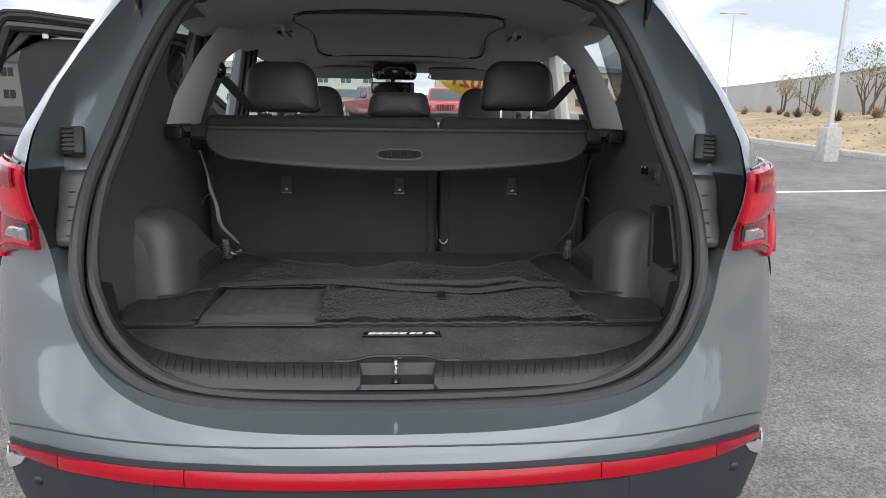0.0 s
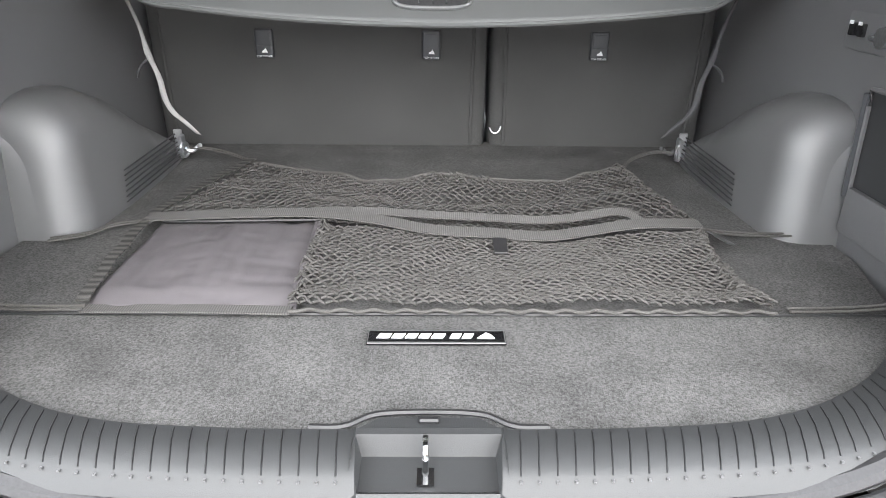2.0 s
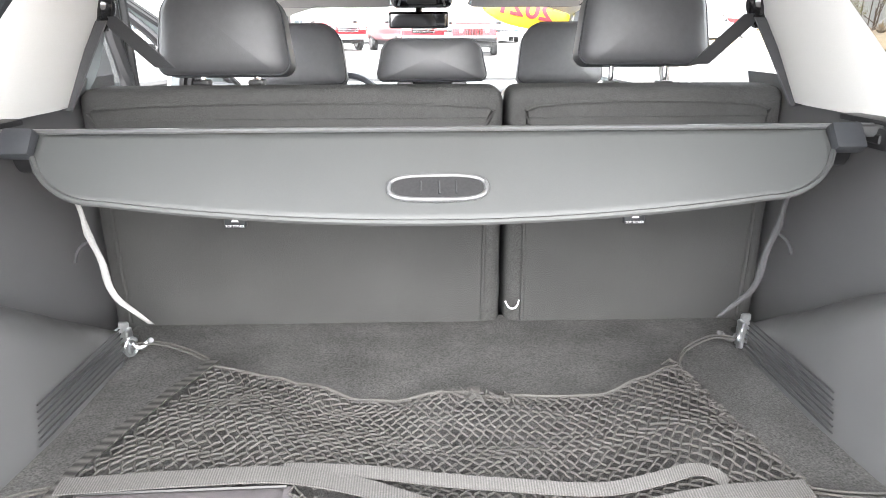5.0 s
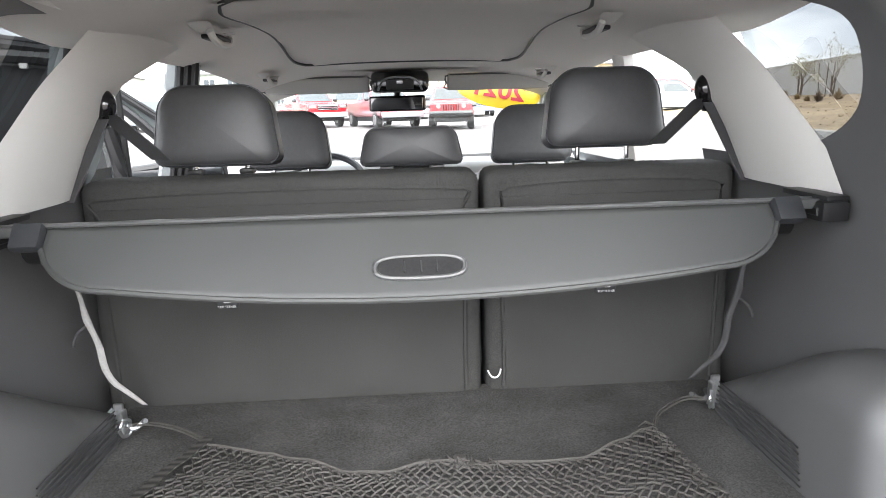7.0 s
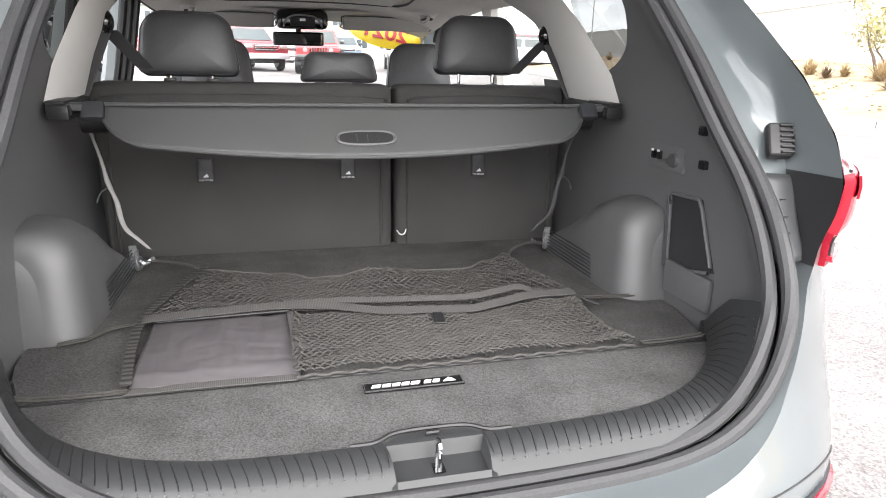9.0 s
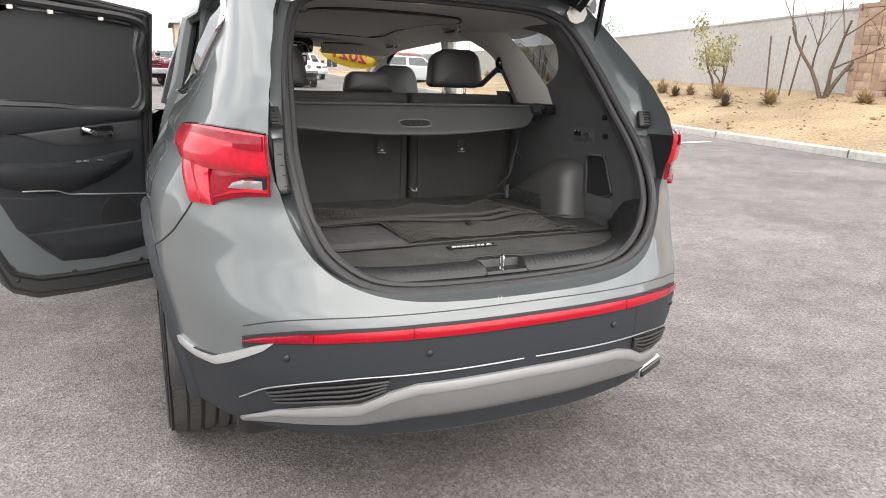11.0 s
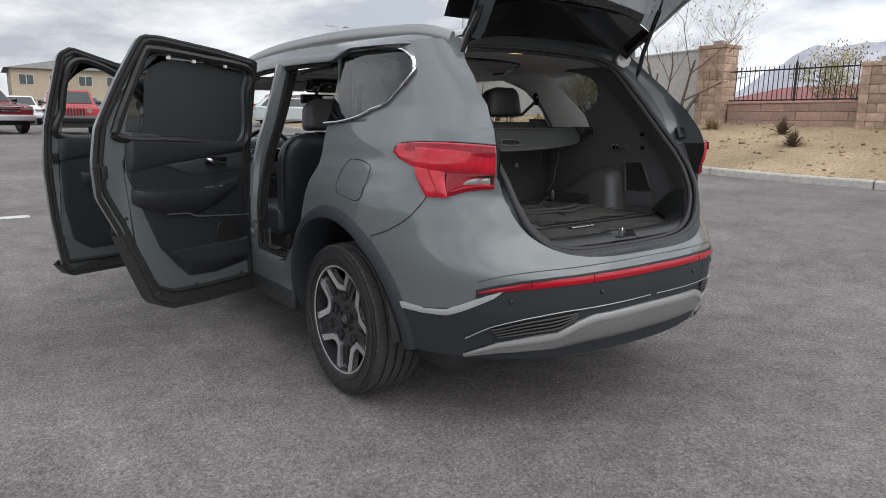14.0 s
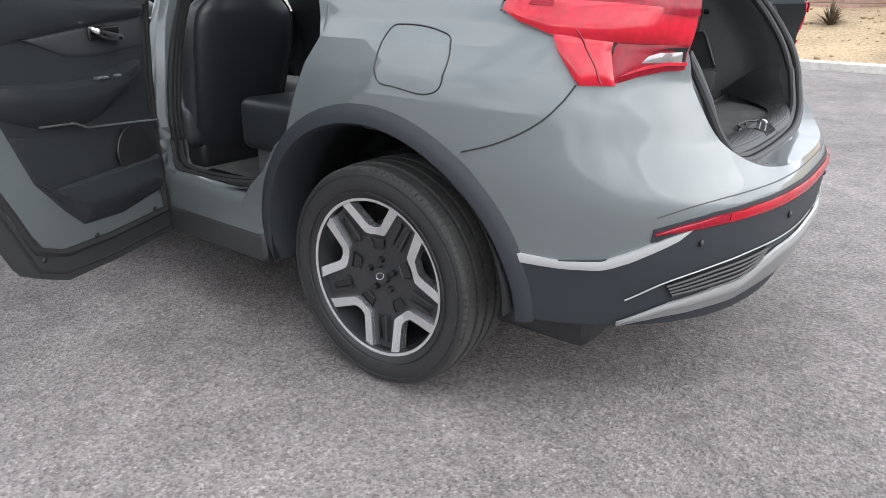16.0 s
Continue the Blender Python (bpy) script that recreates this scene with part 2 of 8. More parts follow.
M_STEEL = material("bare_steel", (0.55, 0.56, 0.57), 0.28, 0.95, 0.1, 200)

# ---- shape helpers ----
WORLD_THINGS = set()


def lift(ob, parent):
    """Hang a part under its thing, keeping world coordinates when the thing stands away from the origin."""
    ob.parent = parent
    if parent.name in WORLD_THINGS:
        ob.matrix_parent_inverse = parent.matrix_basis.inverted()
    return ob


def part(name, bm, mat, parent=None, label="", sharp=35):
    me = bpy.data.meshes.new(name)
    bmesh.ops.recalc_face_normals(bm, faces=bm.faces)
    bm.to_mesh(me)
    bm.free()
    me.materials.append(mat)
    me.shade_smooth()
    me.set_sharp_from_angle(angle=radians(sharp))
    ob = new(name, me)
    if parent:
        lift(ob, parent)
    if label:
        ob["label"] = label
    return ob


def grid(fn, nu, nv, bm=None, loop=False):
    bm = bm or bmesh.new()
    cols = nu if loop else nu + 1
    vs = [[bm.verts.new(fn(i / nu, j / nv)) for j in range(nv + 1)] for i in range(cols)]
    for i in range(nu):
        for j in range(nv):
            bm.faces.new((vs[i][j], vs[(i + 1) % cols][j], vs[(i + 1) % cols][j + 1], vs[i][j + 1]))
    return bm


def cube(bm, c, s, bevel=0.0, seg=2, turn=None):
    m = Matrix.Translation(c) @ (turn.to_4x4() if turn else Matrix()) @ Matrix.Diagonal((*s, 1))
    made = bmesh.ops.create_cube(bm, size=1, matrix=m)["verts"]
    if bevel:
        edges = list({e for v in made for e in v.link_edges})
        bmesh.ops.bevel(bm, geom=edges, offset=bevel, segments=seg, profile=0.6, affect="EDGES", clamp_overlap=True)
    return bm


def tube(bm, pts, r, n=8, loop=False, flat=1.0, cap=True):
    """A round (or, by flat, oval) tube along points."""
    pts = [Vector(p) for p in pts]
    rings, k = [], len(pts)
    up = Vector((0, 0, 1))
    for i, p in enumerate(pts):
        a, b = pts[i - 1] if i or loop else p, pts[(i + 1) % k] if i < k - 1 or loop else p
        d = (b - a).normalized()
        s = d.cross(up)
        s = s.normalized() if s.length > 1e-3 else Vector((1, 0, 0))
        t = s.cross(d)
        rr = r[i] if isinstance(r, (list, tuple)) else r
        rings.append([bm.verts.new(p + rr * (math.cos(2 * math.pi * j / n) * s + flat * math.sin(2 * math.pi * j / n) * t)) for j in range(n)])
    for i in range(k if loop else k - 1):
        for j in range(n):
            bm.faces.new((rings[i][j], rings[(i + 1) % k][j], rings[(i + 1) % k][(j + 1) % n], rings[i][(j + 1) % n]))
    if cap and not loop:
        bm.faces.new(rings[0][::-1])
        bm.faces.new(rings[-1])
    return bm


def prism(bm, outline, depth):
    """A flat outline of 3D points, made solid along the vector depth."""
    a = [bm.verts.new(p) for p in outline]
    b = [bm.verts.new(Vector(p) + Vector(depth)) for p in outline]
    bm.faces.new(a)
    bm.faces.new(b[::-1])
    for i in range(len(a)):
        j = (i + 1) % len(a)
        bm.faces.new((a[i], a[j], b[j], b[i]))
    return bm


def smooth_line(pts, n, loop=False):
    """n+1 points on a smooth line through pts, evenly spread."""
    p = [np.array(q, float) for q in pts]
    out = []
    k = len(p)
    for i in range(k if loop else k - 1):
        a, b = p[i], p[(i + 1) % k]
        z = p[i - 1] if i or loop else 2 * a - b
        c = p[(i + 2) % k] if i + 2 < k or loop else 2 * b - a
        for s in range(12):
            t = s / 12
            out.append(0.5 * ((2 * a) + (b - z) * t + (2 * z - 5 * a + 4 * b - c) * t * t + (3 * a - z - 3 * b + c) * t ** 3))
    out.append(p[0] if loop else p[-1])
    out = np.array(out)
    d = np.r_[0, np.cumsum(np.linalg.norm(np.diff(out, axis=0), axis=1))]
    s = np.linspace(0, d[-1], n + 1)
    return np.stack([np.interp(s, d, out[:, j]) for j in range(out.shape[1])], 1)


def straight_line(pts, n):
    out = np.array(pts, float)
    d = np.r_[0, np.cumsum(np.linalg.norm(np.diff(out, axis=0), axis=1))]
    s = np.linspace(0, d[-1], n + 1)
    return np.stack([np.interp(s, d, out[:, j]) for j in range(out.shape[1])], 1)


def words(name, text, size, place, mat, parent=None, bold=0.0, depth=0.0004):
    """Lettering as a mesh, lying in the pose's xy plane."""
    cu = bpy.data.curves.new(name, "FONT")
    cu.body, cu.size, cu.align_x, cu.align_y, cu.extrude, cu.offset = text, size, "CENTER", "CENTER", depth, bold
    tmp = bpy.data.objects.new(name, cu)
    scene.collection.objects.link(tmp)
    dg = bpy.context.evaluated_depsgraph_get()
    me = bpy.data.meshes.new_from_object(tmp.evaluated_get(dg))
    bpy.data.objects.remove(tmp)
    me.transform(place)
    me.materials.clear()
    me.materials.append(mat)
    ob = new(name, me)
    if parent:
        lift(ob, parent)
    return ob


def thing(name, place, label, category, group="", kind="", world=False):
    ob = new(name)
    ob.empty_display_size = 0.2
    ob.matrix_basis = place
    if world:
        WORLD_THINGS.add(ob.name)
    return tagged(ob, label, category, group, kind)

# ---- the parked car: outer skin ----
car = thing("car", pose(0, 2.4, 0), "grey mid-size family SUV with its tailgate and two side doors open", "car", world=True)

SK_Z = [.20, .30, .36, .45, .53, .60, .66, .70, .75, .82, .90, .96, 1.03, 1.08, 1.13, 1.20, 1.29, 1.40, 1.50, 1.60]
SK_W = [.84, .88, .90, .912, .92, .925, .93, .935, .94, .942, .94, .93, .895, .862, .838, .80, .755, .715, .685, .65]
SK_R = [.22, .15, .13, .10, .09, .085, .085, .10, .13, .165, .185, .20, .20, .19, .185, .20, .26, .40, .55, .68]
SK_N = [2.6, 2.6, 2.6, 2.6, 2.7, 2.7, 2.7, 2.7, 2.7, 2.7, 2.7, 2.7, 2.9, 3.2, 3.4, 3.5, 3.5, 3.5, 3.5, 3.5]
SK_F = 1.0
HALF = math.pi / 2


def skin_at(z):
    return tuple(float(np.interp(z, SK_Z, t)) for t in (SK_W, SK_R, SK_N))


def skin_xy(q, z):
    """The skin's plan at height z: q runs from the rear's centre to the corner's end, then on in metres along the side."""
    w, r, n = skin_at(z)
    s, a = (1 if q >= 0 else -1), abs(q)
    if a <= HALF:
        return s * w * max(math.sin(a), 0) ** (2 / n), SK_F - (SK_F - r) * max(math.cos(a), 0) ** (2 / n)
    y = SK_F + a - HALF
    return s * (w - 0.012 * max(0, y - 1.3) ** 2), y


def qx(x, z):
    w, r, n = skin_at(z)
    return math.copysign(math.asin(min(1, (abs(x) / w)) ** (n / 2)), x)


def qy(y, z, side=1):
    w, r, n = skin_at(z)
    if y >= SK_F:
        return side * (HALF + y - SK_F)
    return side * math.acos(min(1, max(0, (SK_F - y) / (SK_F - r))) ** (n / 2))


def skin(q, z, off=0.0):
    p = Vector((*skin_xy(q, z), z))
    if off:
        e = 1e-3
        du = Vector((*skin_xy(q + e, z), z)) - Vector((*skin_xy(q - e, z), z))
        dv = Vector((*skin_xy(q, z + e), z + e)) - Vector((*skin_xy(q, z - e), z - e))
        p += off * du.cross(dv).normalized()
    return p


def X(*pts):
    return [(qx(x, z), z) for x, z in pts]


def Y(side, *pts):
    return [(qy(y, z, side), z) for y, z in pts]


def mirror(pts):
    return [(-q, z) for q, z in pts]


def patch(name, lo, hi, mat, parent, nu=40, nv=8, off=0.0, thick=0.0, label="", smooth=True, bulge=0.0, sharp=35):
    """A panel on the skin between two lines of (q, z), standing off and with turned-in edges of that depth."""
    a, b = ((smooth_line if smooth else straight_line)(s, nu) for s in (lo, hi))
    bm = bmesh.new()

    def place(i, j):
        q, z = a[i] + (b[i] - a[i]) * j / nv
        edge = min(1.0, 4 * min(i / nu, 1 - i / nu, j / nv, 1 - j / nv)) if bulge else 0
        return skin(q, z, off + bulge * math.sqrt(edge))

    vs = [[bm.verts.new(place(i, j)) for j in range(nv + 1)] for i in range(nu + 1)]
    for i in range(nu):
        for j in range(nv):
            bm.faces.new((vs[i][j], vs[i + 1][j], vs[i + 1][j + 1], vs[i][j + 1]))
    if thick:
        rim = [(i, 0) for i in range(nu)] + [(nu, j) for j in range(nv)] + [(i, nv) for i in range(nu, 0, -1)] + [(0, j) for j in range(nv, 0, -1)]
        low = []
        for i, j in rim:
            q, z = a[i] + (b[i] - a[i]) * j / nv
            low.append(bm.verts.new(skin(q, z, off - thick)))
        for k in range(len(rim)):
            m = (k + 1) % len(rim)
            bm.faces.new((vs[rim[k][0]][rim[k][1]], vs[rim[m][0]][rim[m][1]], low[m], low[k]))
    return part(name, bm, mat, parent, label, sharp)


def seam(name, pts, parent, r=0.0022, off=0.001, mat=None, n=40):
    line = smooth_line(pts, n)
    bm = tube(bmesh.new(), [skin(q, z, off) for q, z in line], r, 5)
    return part(name, bm, mat or M_BLACK, parent)


# outline of the load opening on the skin (right half, from the sill's middle up to the roof)
OPEN_LOW = [(0.0, .722), (.20, .724), (.34, .732), (.44, .752), (.52, .79), (.575, .845), (.612, .92), (.635, 1.0), (.645, 1.03)]
OPEN_UP = [(.645, 1.03), (.652, 1.12), (.645, 1.22), (.622, 1.34), (.585, 1.46), (.535, 1.56)]
OPEN_LOW = [tuple(float(c) for c in p) for p in smooth_line(OPEN_LOW, 36)]
ARCH_Y, ARCH_Z = 1.07, 0.36


def arc(r, a0, a1, n=12):
    return [(ARCH_Y + r * math.cos(radians(a0 + (a1 - a0) * i / n)), ARCH_Z + r * math.sin(radians(a0 + (a1 - a0) * i / n))) for i in range(n + 1)]


def half_bumper_top(side):
    low = X(*OPEN_LOW)
    rest = Y(1, (.42, 1.01), (.512, .953), (.56, .875), (.65, .82), (.75, .785))
    pts = low + rest
    return pts if side > 0 else mirror(pts)


top_r = half_bumper_top(1)
top_full = mirror(top_r)[::-1] + top_r[1:]
bottom_full = [(qy(.62, .345, -1), .345), (qx(-.7, .345), .345), (qx(-.4, .335), .335), (0, .33), (qx(.4, .335), .335), (qx(.7, .345), .345), (qy(.62, .345, 1), .345)]
bumper = patch("rear_bumper", bottom_full, top_full, M_PAINT, car, 160, 26, smooth=False)

for s in (1, -1):
    f = (lambda pts: pts) if s > 0 else mirror
    # quarter panel: round the wheel arch, below the window, and the pillar behind the window
    low = Y(1, (.505, .955), (.56, .875), (.65, .82), (.75, .785)) + Y(1, *arc(.46, 125, 36))
    high = Y(1, (.505, 1.03), (.62, 1.03), (.76, 1.03), (.92, 1.03), (1.10, 1.03), (1.27, 1.03))
    quarter = patch("quarter_panel", f(low), f(high), M_PAINT, car, 60, 12, smooth=False)
    low = X((.645, 1.03), (.70, 1.03)) + Y(1, (.45, 1.03), (.62, 1.03), (.92, 1.03), (1.27, 1.03))
    high = X((.644, 1.245), (.67, 1.245)) + Y(1, (.55, 1.245), (.75, 1.245), (1.02, 1.240), (1.37, 1.205))
    patch("joint_backing", f(X((.646, 1.225), (.67, 1.225)) + Y(1, (.55, 1.225), (.75, 1.225), (.90, 1.225), (1.02, 1.222))), f(X((.644, 1.262), (.67, 1.262)) + Y(1, (.55, 1.262), (.75, 1.262), (.90, 1.262), (1.02, 1.250))), M_PAINT, car, 40, 2, off=-.0015, smooth=False)
    patch("shoulder_panel", f(low), f(high), M_PAINT, car, 60, 16, smooth=False)
    low = X((.644, 1.245), (.622, 1.34), (.585, 1.46), (.535, 1.56))
    high = Y(1, (1.37, 1.217), (1.10, 1.248), (.956, 1.290), (.86, 1.350), (.800, 1.405), (.788, 1.45), (.84, 1.505), (1.0, 1.56))
    patch("rear_pillar", f(low), f(high), M_PAINT, car, 40, 14, smooth=False)
    # bright window surround and quarter glass
    ring = Y(1, (1.39, 1.214), (1.25, 1.222), (1.10, 1.245), (.956, 1.285), (.86, 1.345), (.797, 1.400), (.782, 1.432), (.802, 1.476), (.87, 1.512), (1.0, 1.532), (1.2, 1.544), (1.45, 1.548))
    line = smooth_line(f(ring), 60)
    if s < 0:
        part("window_surround", tube(bmesh.new(), [skin(q, z, .006) for q, z in line], .010, 6, flat=0.6), M_CHROME, car, "bright metal strip round the quarter window")
    lowg = Y(1, (1.39, 1.216), (1.10, 1.247), (.956, 1.287), (.80, 1.400))
    highg = Y(1, (1.45, 1.55), (1.2, 1.546), (.90, 1.522), (.785, 1.450))
    pane = patch("quarter_glass", f(lowg), f(highg), M_TINT, car, 20, 8, off=-.004, smooth=False)
    pane.visible_shadow = False
    # wheel-arch cladding with its returned lip
    bm = bmesh.new()
    n = 48

    def arch_point(u, v):
        ang = -8 + 196 * u
        r = (.503 + .004 * math.sin(math.pi * u), .498, .478, .458, .450, .450)[round(v * 5)]
        o = (.0, .012, .020, .020, .010, -.10)[round(v * 5)]
        y, z = ARCH_Y + r * math.cos(radians(ang)), max(.24 if ang < 90 else .345, ARCH_Z + r * math.sin(radians(ang)))
        if y < .62:
            y = min(y, .62) if r > .46 else y
        p = skin(qy(max(y, .42), z), z, min(o, .02) if o > -.05 else 0.0)
        if o < -.05:
            p.x -= .16
        return (s * p.x, p.y, p.z)

    part("wheel_arch_trim", grid(arch_point, n, 5, bm), M_CLAD, car, "dark grey plastic wheel-arch cladding", 50)
    # lower corner of the bumper in dark cladding, below the bright strip
    low = Y(1, (.60, .348)) + X((.76, .348), (.60, .345), (.40, .340))
    high = Y(1, (.60, .540), (.50, .533), (.40, .545), (.34, .575), (.27, .608)) + X((.66, .622), (.55, .632), (.40, .640))
    patch("bumper_corner", f(low), f(high), M_CLAD, car, 40, 10, off=.006, thick=.012, smooth=False, label="dark grey lower bumper corner")
    low = Y(1, (.615, .519), (.50, .514), (.415, .518), (.36, .540), (.300, .577), (.272, .597))
    high = Y(1, (.615, .541), (.50, .533), (.415, .540), (.355, .568), (.296, .602), (.248, .626))
    patch("bright_strip", f(low), f(high), M_STRIP, car, 30, 4, off=.010, thick=.01, bulge=.001, smooth=False, label="brushed metal strip on the bumper corner")
    # quarter to bumper joint
    seam("panel_joint", f(Y(1, (.510, .955), (.535, .91), (.58, .862), (.66, .815), (.755, .782))), car)
    # bumper's end behind the wheel arch
    patch("bumper_end", f(Y(1, *arc(.47, 166, 122, 10))), f(Y(1, (.655, .48), (.675, .56), (.70, .66), (.725, .74), (.742, .792), (.80, .766))), M_PAINT, car, 12, 3, off=-.0015, smooth=False)
    # fuel filler flap
    if s < 0:
        pts = [(1.075, .935), (.95, .925), (.885, .945), (.872, 1.0), (.885, 1.055), (.95, 1.075), (1.10, 1.085), (1.165, 1.07), (1.185, 1.01), (1.165, .95)]
        pts = [(.928 + (y - 1.028) * .72, z - .014) for y, z in pts]
        line = smooth_line(Y(-1, *pts), 60, loop=True)
        part("fuel_flap_joint", tube(bmesh.new(), [skin(q, z, .0006) for q, z in line[:-1]], .002, 5, loop=True), M_BLACK, car)
    # parking sensors
    for (px, pz) in ((.643, .585), (.30, .60)):
        bm = bmesh.new()
        c = skin(qx(px, pz), pz, .008)
        bmesh.ops.create_uvsphere(bm, u_segments=12, v_segments=8, radius=.010, matrix=Matrix.Translation((s * c.x, c.y, c.z)) @ Matrix.Diagonal((1, .5, 1, 1)))
        part("parking_sensor", bm, M_BLACK, car)

# dark cladding band, red reflector strip, silver skid plate across the bumper
REF_X = [0, .3, .5, .62, .70, .742]
ref_lo = lambda x: float(np.interp(abs(x), REF_X, [.645, .644, .638, .629, .619, .612]))
ref_hi = lambda x: float(np.interp(abs(x), REF_X, [.670, .669, .662, .652, .634, .616]))
bed = [.745 * (i / 24 - 1) for i in range(49)]
patch("reflector_bed", [(qx(x, .64), ref_lo(x) - .020) for x in bed], [(qx(x, .67), ref_hi(x) + .009) for x in bed], M_CLAD, car, 90, 4, off=.004, thick=.01, smooth=False)
for x0, x1, mat in ((-.742, -.585, M_REDDARK), (-.583, -.345, M_RED2), (-.343, .343, M_RED2), (.345, .583, M_RED2), (.585, .742, M_REDDARK)):
    xs = [x0 + (x1 - x0) * i / 24 for i in range(25)]
    patch("reflector", [(qx(x, .64), ref_lo(x)) for x in xs], [(qx(x, .67), ref_hi(x)) for x in xs], mat, car, 40, 3, off=.010, thick=.01, smooth=False, bulge=.002, label="long red reflector strip")
line = [(qx(x, .70), .706 - .016 * (abs(x) / .74) ** 2 - .034 * (abs(x) / .74) ** 9) for x in np.linspace(-.745, .745, 60)]
part("bumper_crease", tube(bmesh.new(), [skin(q, z, .0006) for q, z in line], .0016, 5), M_BLACK, car)

cen_lo = X((-.60, .345), (0, .338), (.60, .345))
cen_hi = X((-.60, .632), (0, .640), (.60, .632))
patch("bumper_lower", cen_lo, cen_hi, M_CLAD, car, 60, 14, off=.005, thick=.008, smooth=False, label="dark grey lower bumper")
skid_lo = X((-.735, .352), (-.60, .346), (-.30, .343), (0, .342), (.30, .343), (.60, .346), (.735, .352))
skid_hi = X((-.740, .364), (-.66, .418), (-.56, .445), (-.47, .455), (-.40, .492), (-.33, .512), (0, .518), (.33, .512), (.40, .492), (.47, .455), (.56, .445), (.66, .418), (.740, .364))
skid_a, skid_b = straight_line(skid_lo, 120), straight_line(skid_hi, 120)


def skid_fn(u, v):
    """The plate leans back a little above its fold and tucks under below it."""
    i = round(u * 120)
    q, z = skid_a[i] + (skid_b[i] - skid_a[i]) * v
    e = min(1, 8 * min(u, 1 - u))
    return tuple(skin(q, z, .016 - e * (.052 * max(0, (.42 - v) / .42) ** 1.2 + .006 * max(0, v - .42))))


part("skid_plate", grid(skid_fn, 120, 12), M_SILVER, car, "satin silver skid plate", 40)
bevel_line = [skid_hi[0]]
for a, b in zip(skid_hi, skid_hi[1:]):
    bevel_line += [(a[0] + (b[0] - a[0]) * k / 6, a[1] + (b[1] - a[1]) * k / 6) for k in range(1, 7)]
BEVEL = ((-.032, .0150), (-.029, .0190), (-.024, .0215), (-.010, .0200), (.001, .0160), (.002, .0080))


def bevel_fn(u, v):
    """Raised bright lip that follows the plate's upper edge and leans back towards the top."""
    k = round(u * (len(bevel_line) - 1))
    q, z = bevel_line[k]
    e = min(1, 6 * min(u, 1 - u))
    dz, off = BEVEL[round(v * 5)]
    return tuple(skin(q, z + dz * (.25 + .75 * e), .014 + (off - .014) * (.3 + .7 * e)))


part("skid_bevel", grid(bevel_fn, len(bevel_line) - 1, 5), M_SILVERLIP, car, "bright raised lip of the skid plate", 40)
for s in (1, -1):
    f = (lambda pts: pts) if s > 0 else mirror
    lo = X((.66, .435), (.56, .452), (.47, .463), (.41, .495))
    hi = X((.69, .478), (.60, .512), (.50, .528), (.40, .535))
    patch("vent_recess", f(lo), f(hi), M_GLOSS, car, 20, 4, off=.008, thick=.004, smooth=False)
    for k in range(4):
        t = .16 + .22 * k
        line = [(a[0] + (b[0] - a[0]) * t, a[1] + (b[1] - a[1]) * t) for a, b in zip(f(lo), f(hi))]
        part("vent_slat", tube(bmesh.new(), [skin(q, z, .012) for q, z in smooth_line(line, 16)], .0045, 6), M_BLACK, car)
    rim = smooth_line(f(X((.745, .43), (.69, .482), (.60, .517), (.50, .534), (.40, .541), (0.02, .548))), 40)
    part("lower_trim_line", tube(bmesh.new(), [skin(q, z, .010) for q, z in rim], .0022, 6), M_SILVER, car)
# tailpipe finisher on the right
bm = bmesh.new()
cube(bm, (.60, .335, .335), (.15, .16, .045), .012, 3, Euler((0, radians(-6), radians(20))).to_matrix())
part("exhaust_finisher", bm, M_STEEL, car, "bright oval exhaust finisher")
bm = bmesh.new()
cube(bm, (.60, .330, .335), (.13, .165, .030), .010, 3, Euler((0, radians(-6), radians(20))).to_matrix())
part("exhaust_bore", bm, M_GLOSS, car)


